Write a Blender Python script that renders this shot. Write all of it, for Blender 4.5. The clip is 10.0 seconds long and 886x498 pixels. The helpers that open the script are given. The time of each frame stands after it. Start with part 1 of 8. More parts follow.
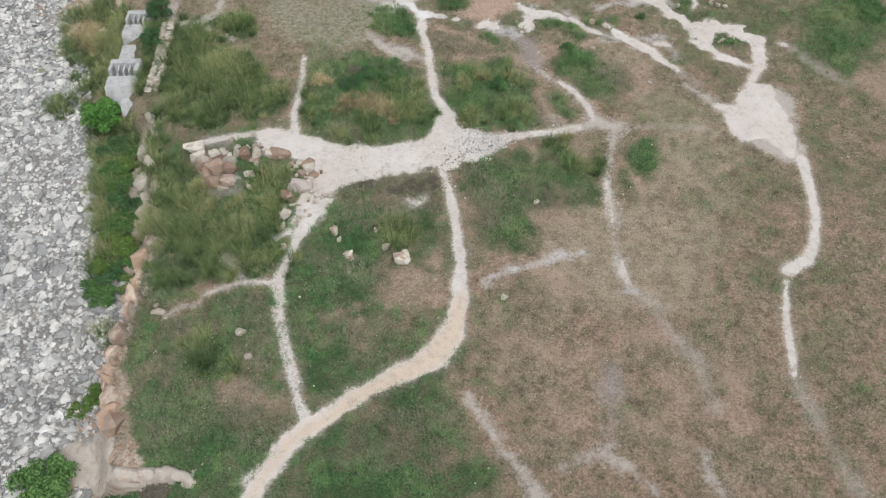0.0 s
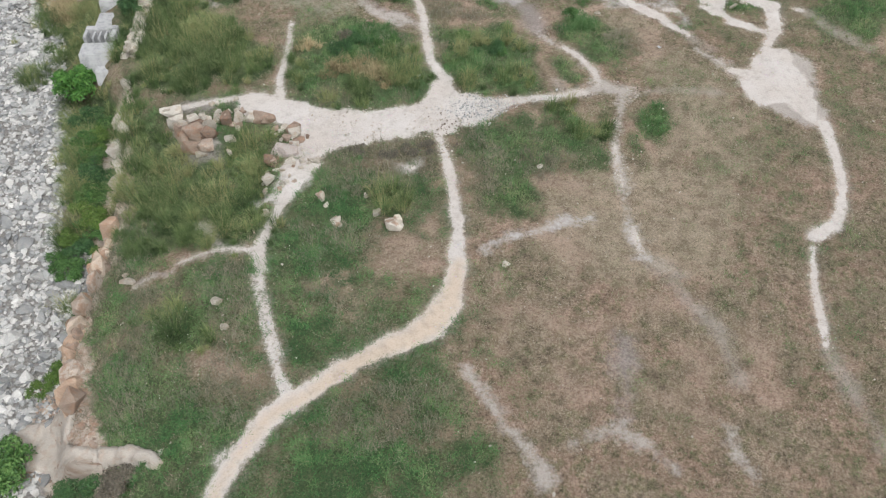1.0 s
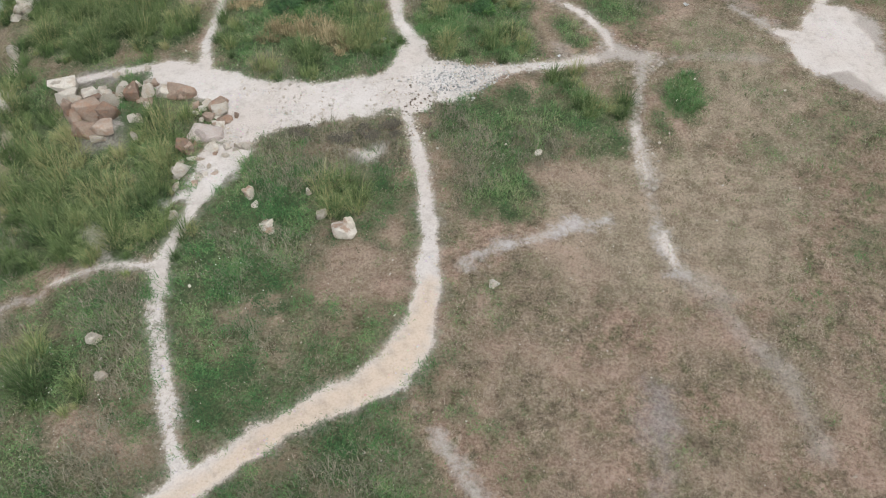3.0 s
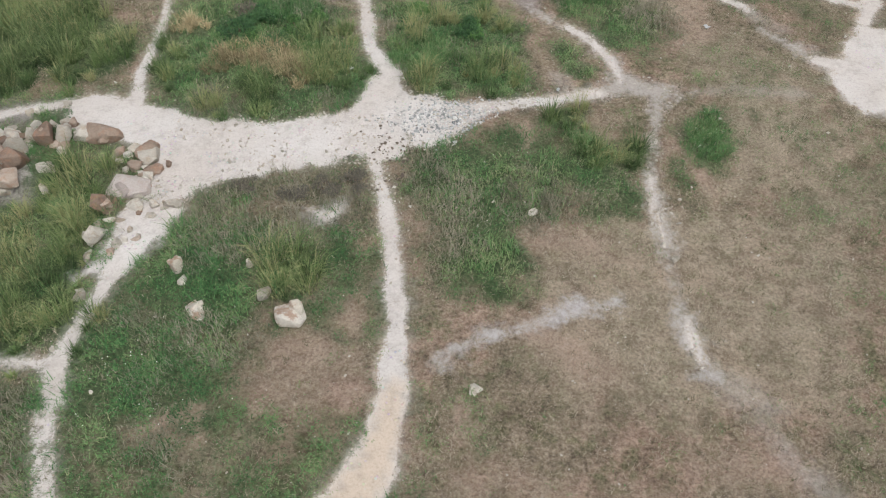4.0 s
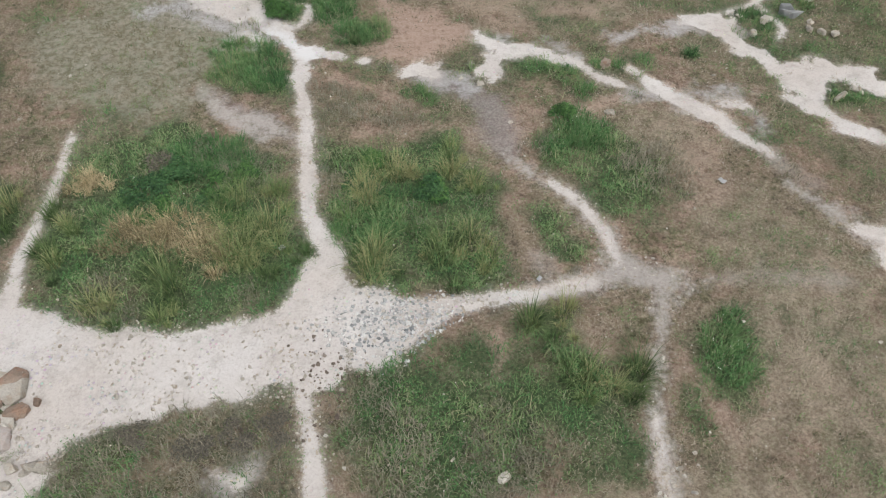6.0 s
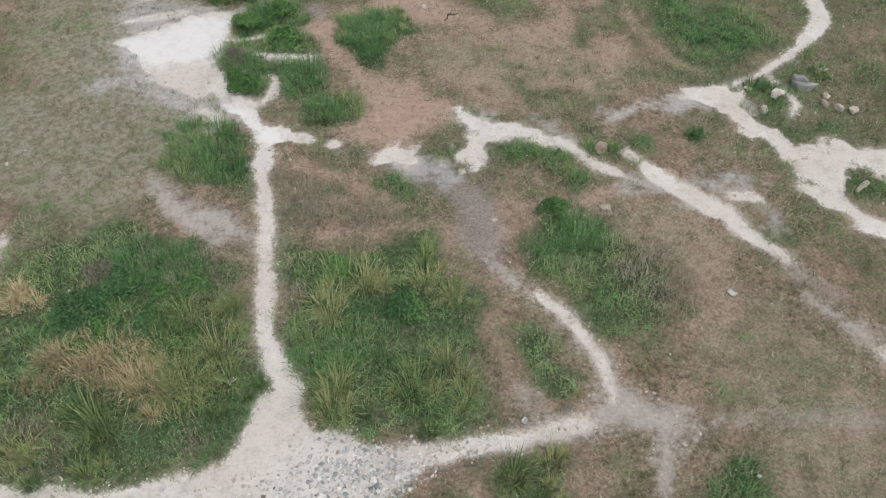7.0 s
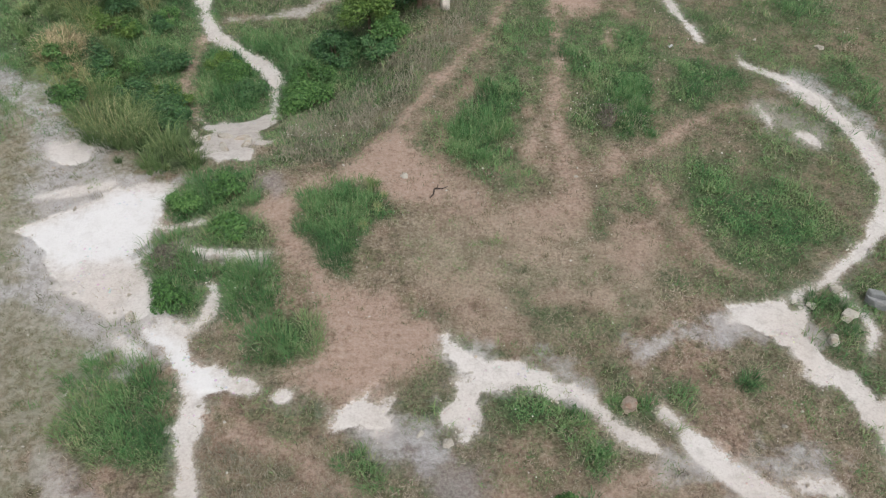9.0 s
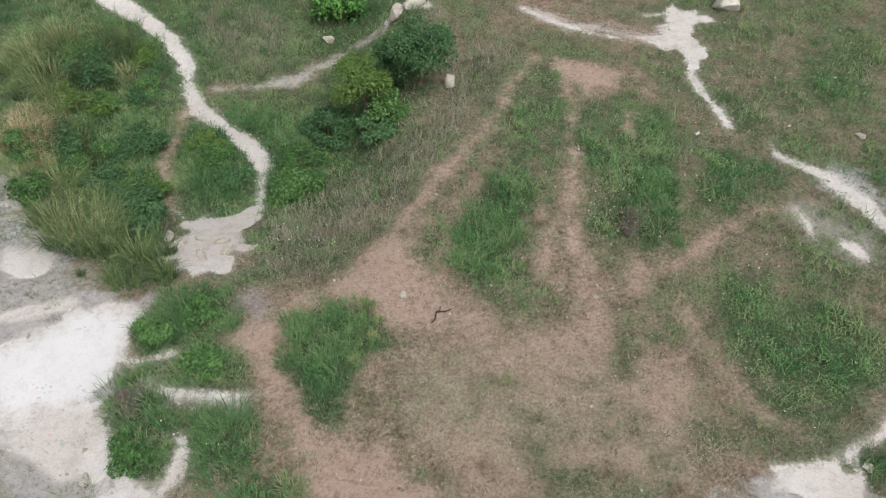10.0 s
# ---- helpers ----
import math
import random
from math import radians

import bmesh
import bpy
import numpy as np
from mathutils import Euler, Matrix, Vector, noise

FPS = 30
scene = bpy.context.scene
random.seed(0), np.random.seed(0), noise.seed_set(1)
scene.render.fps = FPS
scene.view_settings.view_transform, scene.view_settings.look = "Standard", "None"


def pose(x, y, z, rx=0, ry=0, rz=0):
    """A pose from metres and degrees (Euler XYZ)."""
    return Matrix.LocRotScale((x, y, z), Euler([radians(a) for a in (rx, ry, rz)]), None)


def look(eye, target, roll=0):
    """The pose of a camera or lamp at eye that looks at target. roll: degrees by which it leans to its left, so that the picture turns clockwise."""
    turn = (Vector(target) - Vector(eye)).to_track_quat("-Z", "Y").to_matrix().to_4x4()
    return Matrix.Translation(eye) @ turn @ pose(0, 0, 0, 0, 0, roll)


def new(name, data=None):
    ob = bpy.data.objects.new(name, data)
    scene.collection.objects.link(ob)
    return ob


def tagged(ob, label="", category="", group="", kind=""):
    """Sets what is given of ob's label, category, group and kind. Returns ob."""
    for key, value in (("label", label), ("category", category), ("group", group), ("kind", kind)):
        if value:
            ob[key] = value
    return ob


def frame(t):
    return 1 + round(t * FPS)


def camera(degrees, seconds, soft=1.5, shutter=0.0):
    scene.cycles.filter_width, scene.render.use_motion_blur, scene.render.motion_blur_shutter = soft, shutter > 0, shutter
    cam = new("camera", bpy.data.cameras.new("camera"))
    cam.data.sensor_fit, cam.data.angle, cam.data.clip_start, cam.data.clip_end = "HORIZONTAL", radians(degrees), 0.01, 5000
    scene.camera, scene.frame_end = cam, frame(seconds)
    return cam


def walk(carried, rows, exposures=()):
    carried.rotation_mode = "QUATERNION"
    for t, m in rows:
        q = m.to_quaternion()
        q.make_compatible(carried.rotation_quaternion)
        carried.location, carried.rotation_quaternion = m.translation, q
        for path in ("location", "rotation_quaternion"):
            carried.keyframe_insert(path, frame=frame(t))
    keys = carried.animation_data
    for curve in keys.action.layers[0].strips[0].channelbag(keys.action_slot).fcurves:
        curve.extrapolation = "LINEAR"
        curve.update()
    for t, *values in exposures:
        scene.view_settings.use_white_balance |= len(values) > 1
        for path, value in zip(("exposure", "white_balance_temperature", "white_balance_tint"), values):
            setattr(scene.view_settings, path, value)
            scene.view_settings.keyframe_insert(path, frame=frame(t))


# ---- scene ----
cam = camera(59.2, 10.0, soft=1.2)
PATH = [
    (0, (0.085, -0.053, 26.241), (0.083, 1.2, 24.682), 0.2),
    (0.5, (0.122, -0.046, 24.507), (0.122, 1.249, 22.983), 0.3),
    (1, (0.156, 0.016, 22.779), (0.16, 1.306, 21.251), 0.3),
    (1.5, (0.212, 0.346, 21.296), (0.222, 1.63, 19.764), 0.5),
    (2, (0.442, 1.642, 19.856), (0.455, 2.923, 18.32), 0.5),
    (2.2, (0.533, 2.305, 19.321), (0.549, 3.585, 17.785), 0.6),
    (3.3, (1.184, 6.693, 16.56), (1.206, 7.976, 15.026), 0.6),
    (3.5, (1.369, 7.572, 16.203), (1.387, 8.851, 14.666), 0.5),
    (4, (1.673, 9.913, 15.098), (1.697, 11.197, 13.565), 0.8),
    (4.5, (1.929, 11.737, 14.878), (1.955, 13.029, 13.351), 0.9),
    (5, (2.222, 13.663, 14.892), (2.248, 14.96, 13.37), 0.9),
    (5.2, (2.313, 14.466, 14.947), (2.339, 15.753, 13.417), 0.9),
    (6.3, (3.137, 18.235, 14.988), (3.161, 19.532, 13.466), 0.3),
    (6.5, (3.268, 18.96, 14.998), (3.293, 20.26, 13.478), 0.4),
    (7, (3.573, 20.953, 14.994), (3.598, 22.254, 13.475), 0.3),
    (7.5, (3.756, 22.842, 15.059), (3.783, 24.143, 13.54), 0.4),
    (8, (3.881, 24.904, 14.945), (3.914, 26.212, 13.432), 0.6),
    (8.5, (3.969, 26.807, 14.956), (4.005, 28.123, 13.451), 0.8),
    (9, (4.017, 28.845, 15.067), (4.051, 30.169, 13.569), 0.9),
    (9.5, (3.998, 30.852, 15.193), (4.031, 32.178, 13.696), 1.0),
    (10, (3.963, 32.825, 15.286), (3.999, 34.158, 13.795), 1.4),
]
walk(cam, [(t, look(eye, target, roll)) for t, eye, target, roll in PATH], [(0.0, -0.09), (2.0, -0.03), (4.0, -0.07), (7.0, -0.15), (8.0, -0.06), (9.5, -0.06), (10.0, 0.0)])

# ---- light ----
SUN_AZ, SUN_EL = 150.0, 58.0
world = bpy.data.worlds.new("overcast_sky")
scene.world = world
world.use_nodes = True
wn, wl = world.node_tree.nodes, world.node_tree.links
wn.clear()
sky = wn.new("ShaderNodeTexSky")
sky.sky_type, sky.sun_disc = "NISHITA", False
sky.sun_elevation, sky.sun_rotation = radians(SUN_EL), radians(SUN_AZ)
sky.air_density, sky.dust_density, sky.ozone_density = 1.0, 6.0, 0.5
cloud = wn.new("ShaderNodeHueSaturation")
cloud.inputs["Saturation"].default_value = 0.15
bg, wo = wn.new("ShaderNodeBackground"), wn.new("ShaderNodeOutputWorld")
bg.inputs["Strength"].default_value = 0.155
wl.new(sky.outputs[0], cloud.inputs["Color"])
wl.new(cloud.outputs[0], bg.inputs["Color"])
wl.new(bg.outputs[0], wo.inputs["Surface"])
sun_data = bpy.data.lights.new("sun", "SUN")
sun_data.energy, sun_data.angle, sun_data.color = 1.6, radians(25), (1.0, 0.985, 0.965)
sun = new("sun", sun_data)
az, el = radians(SUN_AZ), radians(SUN_EL)
sun.matrix_world = look((0, 0, 60), Vector((0, 0, 60)) - Vector((math.sin(az) * math.cos(el), math.cos(az) * math.cos(el), math.sin(el))))

# ---- fields: smooth noise, height of the land, cover of the land ----
rng = np.random.default_rng(7)


def value_noise(x, y, seed):
    """Smooth noise from 0 to 1 on a unit lattice."""
    x, y = np.asarray(x, float) + 512.3, np.asarray(y, float) + 512.7
    ix, iy = np.floor(x).astype(np.int64), np.floor(y).astype(np.int64)
    fx, fy = x - ix, y - iy
    fx, fy = fx * fx * (3 - 2 * fx), fy * fy * (3 - 2 * fy)

    def corner(a, b):
        n = (a * 374761393 + b * 668265263 + seed * 974711) & 0x7FFFFFFF
        n = ((n ^ (n >> 13)) * 1274126177) & 0x7FFFFFFF
        return ((n ^ (n >> 16)) & 0xFFFF) / 65535.0

    low = corner(ix, iy) * (1 - fx) + corner(ix + 1, iy) * fx
    high = corner(ix, iy + 1) * (1 - fx) + corner(ix + 1, iy + 1) * fx
    return low * (1 - fy) + high * fy


def fbm(x, y, size, seed, octaves=3):
    """Noise about 0, from -1 to 1, with details from size metres down."""
    total, gain, norm = 0.0, 1.0, 0.0
    for k in range(octaves):
        f = 2.0**k / size
        total = total + gain * (value_noise(np.asarray(x) * f, np.asarray(y) * f, seed + 31 * k) * 2 - 1)
        norm += gain
        gain *= 0.55
    return total / norm


def smooth(a, b, v):
    u = np.clip((v - a) / (b - a), 0, 1)
    return u * u * (3 - 2 * u)


EDGE_Y = [4, 8, 11, 12.5, 14.6, 16, 20, 26, 32, 36, 45, 60, 90]
EDGE_X = [-13, -10.5, -10.9, -11.5, -12.5, -12.7, -12.7, -13.7, -15.2, -16.4, -20, -26, -38]


def inland(x, y):
    """Metres inland of the cliff's edge."""
    return x - np.interp(y, EDGE_Y, EDGE_X) + 0.5 * fbm(x, y, 2.2, 5)


def land_z(x, y):
    x, y = np.asarray(x, float), np.asarray(y, float)
    d = inland(x, y)
    run = 1.3 + 3.4 * smooth(29, 34, y) + 1.0 * smooth(15, 12.5, y) * smooth(9, 11, y)
    z = -0.15 - 0.8 * smooth(5, 0, d) - 2.45 * smooth(0, 1, (-0.1 - d) / run)
    z = z - 0.5 * smooth(-6, -14, d)
    z = z - 1.75 * smooth(45, 51, y) * smooth(4, 0.5, x) * smooth(-9, -5, x) * smooth(64, 57, y)
    z = z - 0.9 * smooth(11.1, 10.8, y) * smooth(-9.4, -10.0, x) * smooth(-14.5, -13.5, x)
    z = z - 0.4 * smooth(25.4, 24.9, y) * smooth(-6.9, -7.4, x) * smooth(19.5, 22.5, y) * smooth(-0.5, 1.0, d)
    near = smooth(-2.0, 1.0, d)
    z = z + 0.10 * fbm(x, y, 5.0, 11) + 0.03 * fbm(x, y, 0.9, 12) * near
    return z + 0.16 * fbm(x, y, 1.1, 13) * smooth(0.6, -0.8, d) * smooth(-4.0, -1.5, d)


X0, X1, Y0, Y1, CELL = -32.0, 27.0, 5.0, 66.0, 0.1
NX, NY = int(round((X1 - X0) / CELL)) + 1, int(round((Y1 - Y0) / CELL)) + 1
AX, AY = X0 + CELL * np.arange(NX), Y0 + CELL * np.arange(NY)
COVER = {}
OWNER = {kind: np.full((NY, NX), -1, np.int32) for kind in ("chalk", "mound", "straw")}
BANDS = {"chalk": 0, "mound": 0, "straw": 0}


EDGE_NOISE = [fbm(*np.meshgrid(AX, AY), 1.2, 40), fbm(*np.meshgrid(AX, AY), 0.42, 41, 3)]


def stamp(kind, sx, sy, inside, ragged=0.0):
    """Keep the larger of what is there and the new signed distance to the edge (positive inside)."""
    if ragged:
        inside = inside + ragged * (1 + 0.9 * smooth(32, 36, AY[sy])[:, None]) * (0.45 * EDGE_NOISE[0][sy, sx] + EDGE_NOISE[1][sy, sx])
    field = COVER.setdefault(kind, np.full((NY, NX), -2.0, np.float32))
    old = field[sy, sx]
    won = inside > old
    if kind in OWNER:
        own = OWNER[kind][sy, sx]
        own[won & (inside > -0.9)] = BANDS[kind]
        BANDS[kind] += 1
    field[sy, sx] = np.where(won, inside, old)


def window(xs, ys, margin):
    a, b = np.searchsorted(AX, (min(xs) - margin, max(xs) + margin))
    c, d = np.searchsorted(AY, (min(ys) - margin, max(ys) + margin))
    return slice(a, b), slice(c, d)


def band(kind, line):
    """A strip along a line of (x, y, width)."""
    p = np.array(line, float)
    if len(p) == 1:
        p = np.vstack([p, p + (0.05, 0, 0)])
    sx, sy = window(p[:, 0], p[:, 1], p[:, 2].max() / 2 + 1.6)
    gx, gy = np.meshgrid(AX[sx], AY[sy])
    best = np.full(gx.shape, -9.0)
    for (ax, ay, aw), (bx, by, bw) in zip(p[:-1], p[1:]):
        ux, uy = bx - ax, by - ay
        s = np.clip(((gx - ax) * ux + (gy - ay) * uy) / (ux * ux + uy * uy + 1e-9), 0, 1)
        best = np.maximum(best, (aw + s * (bw - aw)) / 2 - np.hypot(gx - ax - s * ux, gy - ay - s * uy))
    stamp(kind, sx, sy, best, float(np.clip(0.22 * p[:, 2].mean(), 0.05, 0.16)) if kind == "chalk" else 0.0)


def patch(kind, ring):
    """An area inside a ring of (x, y)."""
    p = np.array(ring, float)
    sx, sy = window(p[:, 0], p[:, 1], 1.6)
    gx, gy = np.meshgrid(AX[sx], AY[sy])
    far, odd = np.full(gx.shape, 9.0), np.zeros(gx.shape, bool)
    for (ax, ay), (bx, by) in zip(p, np.roll(p, -1, 0)):
        ux, uy = bx - ax, by - ay
        s = np.clip(((gx - ax) * ux + (gy - ay) * uy) / (ux * ux + uy * uy + 1e-9), 0, 1)
        far = np.minimum(far, np.hypot(gx - ax - s * ux, gy - ay - s * uy))
        odd ^= ((ay > gy) != (by > gy)) & (gx < ux * (gy - ay) / (uy + 1e-12) + ax)
    stamp(kind, sx, sy, np.where(odd, far, -far), 0.24 if kind == "chalk" else 0.0)


# trodden chalk paths, dusty trails, grey grit and red soil
patch("chalk", [(-9.2, 28.6), (-8.6, 28.9), (-7.3, 28.4), (-6.1, 28.2), (-4.9, 27.7), (-3.3, 27.5), (-2.0, 27.7), (-0.7, 28.2), (-0.2, 29.7), (0.6, 29.8), (0.9, 28.7), (2.5, 28.4), (2.5, 27.7), (0.9, 27.0), (0.8, 26.2), (0.0, 25.9), (-0.6, 26.1), (-1.7, 25.8), (-3.4, 25.3), (-4.8, 24.8), (-5.1, 24.5), (-6.0, 24.6), (-6.2, 26.0), (-7.3, 26.8), (-9.0, 27.3)])
band("chalk", [(-7.3, 28.5, 0.45), (-7.4, 29.3, 0.25), (-7.5, 30.1, 0.23), (-7.4, 31.7, 0.21), (-7.4, 33.0, 0.21), (-7.5, 34.4, 0.18)])
band("chalk", [(-8.5, 28.5, 0.5), (-9.8, 28.3, 0.28), (-11.0, 28.2, 0.31), (-12.0, 28.1, 0.34)])
band("chalk", [(0.4, 29.8, 0.54), (-0.1, 30.7, 0.42), (-0.4, 31.4, 0.4), (-0.6, 33.2, 0.4), (-0.8, 34.9, 0.38), (-1.1, 36.6, 0.3), (-1.2, 37.7, 0.41)])
band("chalk", [(1.4, 28.3, 1.02), (2.3, 27.8, 1.0), (3.2, 28.2, 0.57), (4.3, 28.4, 0.38), (5.6, 28.6, 0.28), (6.8, 28.9, 0.31)])
patch("chalk", [(1.0, 28.6), (2.4, 28.4), (4.3, 28.6), (4.3, 28.3), (2.9, 27.8), (2.4, 27.1), (1.9, 26.6), (1.1, 26.5)])
band("dust", [(5.5, 28.7, 0.39), (6.8, 28.9, 0.47), (7.7, 29.3, 0.61), (8.8, 28.9, 0.39)])
band("chalk", [(7.5, 29.5, 0.13), (7.4, 30.5, 0.19), (6.8, 31.7, 0.23), (6.1, 32.4, 0.19)])
band("dust", [(7.7, 29.3, 0.6), (7.3, 30.6, 0.42), (6.6, 31.8, 0.37), (5.8, 32.6, 0.35), (5.1, 33.3, 0.36)])
band("slate", [(5.0, 33.5, 0.53), (4.8, 34.6, 1.1), (4.7, 35.8, 1.14)])
band("slate", [(4.3, 36.3, 0.74), (3.4, 36.6, 0.47), (2.5, 37.2, 0.59)])
band("faint", [(-6.5, 42.4, 2.47), (-5.0, 41.0, 3.16), (-4.1, 40.1, 1.54)])
band("faint", [(-5.3, 44.8, 1.58), (-6.6, 46.4, 1.1), (-8.7, 48.6, 0.97)])
band("faint", [(-6.2, 45.8, 2.17), (-4.9, 44.3, 1.73)])
band("chalk", [(-6.8, 46.3, 0.73), (-6.4, 46.4, 0.74)])
band("slate", [(3.1, 37.2, 0.49), (4.0, 36.3, 0.71), (4.5, 35.7, 0.92)])
band("faint", [(12.5, 33.6, 0.3), (12.8, 32.9, 0.27), (13.3, 32.2, 0.21)])
band("dust", [(11.5, 39.9, 0.34), (10.5, 39.7, 0.3), (9.5, 39.3, 0.27), (8.7, 38.8, 0.21)])
band("chalk", [(16.0, 37.0, 0.57), (17.5, 36.1, 0.81), (17.1, 34.2, 0.61), (16.4, 32.8, 0.48)])
band("chalk", [(14.7, 35.2, 0.43), (15.7, 34.3, 0.37), (16.5, 33.8, 0.36)])
patch("chalk", [(16.2, 32.5), (17.1, 32.3), (17.3, 30.3), (17.4, 28.7), (17.0, 26.7), (16.6, 27.1), (16.0, 28.2), (14.6, 28.0), (14.2, 29.5), (15.3, 31.4)])
band("dust", [(17.0, 31.0, 2.32), (15.9, 28.9, 3.08), (16.8, 27.3, 1.64)])
band("chalk", [(17.2, 26.7, 0.54), (17.1, 25.0, 0.37), (16.9, 23.3, 0.36), (16.3, 21.6, 0.35), (15.8, 20.7, 0.44), (14.8, 20.1, 0.63)])
band("chalk", [(14.5, 19.5, 0.12), (14.0, 17.7, 0.23), (13.8, 16.1, 0.27), (13.6, 15.0, 0.17)])
band("dust", [(12.7, 32.3, 0.3), (13.8, 31.0, 0.41), (14.5, 30.3, 0.69)])
band("chalk", [(14.0, 30.6, 0.23), (14.7, 30.4, 0.46)])
band("dust", [(11.7, 56.6, 0.28), (9.8, 57.3, 0.28), (8.8, 57.4, 0.61), (7.9, 58.3, 0.37)])
band("faint", [(14.5, 47.9, 1.05), (15.4, 46.8, 1.19)])
band("chalk", [(-7.9, 59.2, 0.89), (-6.9, 58.9, 0.73), (-5.8, 58.3, 0.63), (-5.1, 57.4, 0.53), (-4.6, 55.8, 0.47), (-4.0, 54.6, 0.47), (-3.0, 53.7, 0.40), (-2.0, 52.7, 0.40), (-1.5, 51.9, 0.37), (-1.3, 50.9, 0.24), (-1.2, 50.1, 0.22), (-1.3, 49.2, 0.28)])
band("soil", [(-4.5, 54.5, 0.51), (-4.6, 53.0, 0.45), (-4.7, 52.0, 0.37), (-4.3, 50.8, 0.29), (-3.8, 49.5, 0.27)])
patch("chalk", [(-3.7, 49.5), (-3.0, 48.8), (-1.8, 49.2), (-1.2, 50.2), (-1.0, 48.8), (-1.2, 48.1), (-0.9, 47.0), (-1.3, 46.7), (-1.1, 45.9), (-2.1, 45.7), (-2.9, 46.6), (-2.7, 47.3)])
band("dust", [(-3.7, 55.8, 0.18), (-2.3, 56.0, 0.2), (-1.0, 56.3, 0.23), (-0.0, 57.3, 0.25), (1.0, 58.2, 0.3), (2.3, 58.5, 0.38)])
band("chalk", [(2.5, 58.8, 0.47), (2.8, 59.0, 0.59), (3.8, 58.7, 0.42)])
band("dust", [(-1.7, 42.1, 0.2), (-1.1, 42.0, 0.18), (-0.2, 42.0, 0.15)])
band("slate", [(-0.5, 44.9, 0.42), (-0.2, 44.5, 0.35)])
band("soil", [(3.8, 47.8, 0.22), (3.4, 46.9, 0.24)])
band("soilsoft", [(10.6, 32.3, 1.42), (10.6, 33.6, 0.75)])
band("soilsoft", [(-4.1, 17.5, 0.48), (-3.3, 17.4, 0.55)])
band("slate", [(-1.1, 34.3, 0.38), (-2.1, 35.0, 0.52), (-3.2, 35.7, 0.48), (-4.1, 36.4, 0.41)])
band("dust", [(-15.9, 40.4, 0.4), (-15.8, 38.4, 0.46)])
band("dust", [(-15.8, 38.4, 0.26), (-14.0, 37.8, 0.29), (-13.0, 38.7, 0.39), (-13.0, 39.7, 0.33)])
band("dust", [(-14.0, 37.7, 0.26), (-11.7, 36.0, 0.22)])
band("white", [(-6.5, 42.4, 0.99), (-5.1, 42.9, 1.84), (-4.0, 43.7, 1.37)])
band("white", [(-0.9, 38.2, 0.73), (-2.5, 39.4, 0.75)])
band("soilsoft", [(-1.0, 19.7, 0.96), (-0.5, 19.0, 1.4)])
band("soilsoft", [(-1.5, 19.0, 1.05), (-2.0, 18.4, 0.91)])
band("soilsoft", [(-0.4, 20.3, 0.74), (-0.2, 21.1, 0.51)])
band("pale", [(-6.0, 39.9, 3.62), (-8.0, 38.8, 4.56)])
band("pale", [(-6.9, 40.3, 4.02), (-6.0, 37.3, 2.25), (-4.6, 38.4, 0.88)])
band("pale", [(-8.9, 48.5, 2.1), (-7.0, 45.6, 2.59)])
band("pale", [(-5.0, 40.2, 3.26), (-4.5, 37.2, 1.7)])
band("pale", [(-5.8, 36.8, 3.48), (-7.8, 37.0, 2.86)])
band("soilsoft", [(22.4, 32.4, 1.78), (23.0, 31.9, 1.76)])
band("faint", [(19.1, 35.5, 0.43), (19.9, 34.0, 0.42), (21.2, 32.4, 0.59)])
band("chalk", [(18.7, 35.8, 0.31), (18.9, 35.7, 0.25)])
band("faint", [(5.3, 38.8, 0.39), (4.5, 39.1, 0.4)])
patch("chalk", [(-7.1, 46.4), (-6.4, 47.0), (-5.9, 45.9), (-6.6, 45.5)])
band("wash", [(-5.8, 44.1, 1.83), (-4.2, 44.5, 1.67)])
band("wash", [(-5.9, 41.0, 0.84), (-4.4, 41.0, 1.35), (-3.7, 40.3, 0.83)])
band("wash", [(-6.7, 41.0, 0.61)])
band("wash", [(-6.5, 46.2, 1.74), (-6.7, 44.2, 0.92)])
band("wash", [(-6.7, 46.5, 1.94), (-5.9, 44.4, 1.65)])
band("wash", [(-4.6, 41.3, 1.35), (-4.0, 42.2, 1.27)])
patch("pale", [(-11.0, 46.5), (-7.4, 47.1), (-4.4, 45.5), (-3.8, 40.1), (-4.1, 38.2), (-4.5, 36.4), (-7.0, 35.3)])
band("soil", [(2.3, 18.1, 0.22), (2.2, 17.6, 0.19)])
band("wash", [(11.4, 39.9, 0.68), (10.3, 39.6, 0.54)])
band("wash", [(4.9, 38.5, 0.77), (6.6, 38.4, 0.64), (7.3, 38.1, 0.64)])
band("wash", [(9.2, 36.5, 0.36), (10.3, 35.9, 0.47)])
band("wash", [(16.1, 49.3, 1.09), (17.1, 48.2, 0.88)])
band("dust", [(-3.0, 35.4, 0.37), (-2.0, 34.9, 0.42), (-1.3, 34.4, 0.33)])
band("soilsoft", [(3.2, 16.5, 0.9), (4.9, 15.6, 0.71), (6.2, 16.0, 0.54)])
band("soilsoft", [(7.3, 16.7, 0.73), (8.9, 16.9, 1.1)])
band("soilsoft", [(9.4, 14.4, 1.02), (7.9, 12.8, 0.65), (7.1, 13.0, 0.49)])
band("soilsoft", [(4.2, 14.0, 0.67), (4.8, 13.0, 0.82)])
band("soilsoft", [(11.1, 15.6, 0.71), (11.1, 13.0, 0.99)])
band("soilsoft", [(8.7, 15.2, 0.35), (8.6, 11.8, 0.79)])
band("soilsoft", [(2.5, 16.5, 0.54), (2.3, 14.8, 0.34)])
band("dust", [(-11.7, 26.7, 0.73), (-10.9, 26.0, 0.71), (-10.0, 25.5, 0.52)])
patch("slate", [(-12.1, 27.3), (-10.2, 26.9), (-9.5, 24.7), (-10.9, 24.9)])
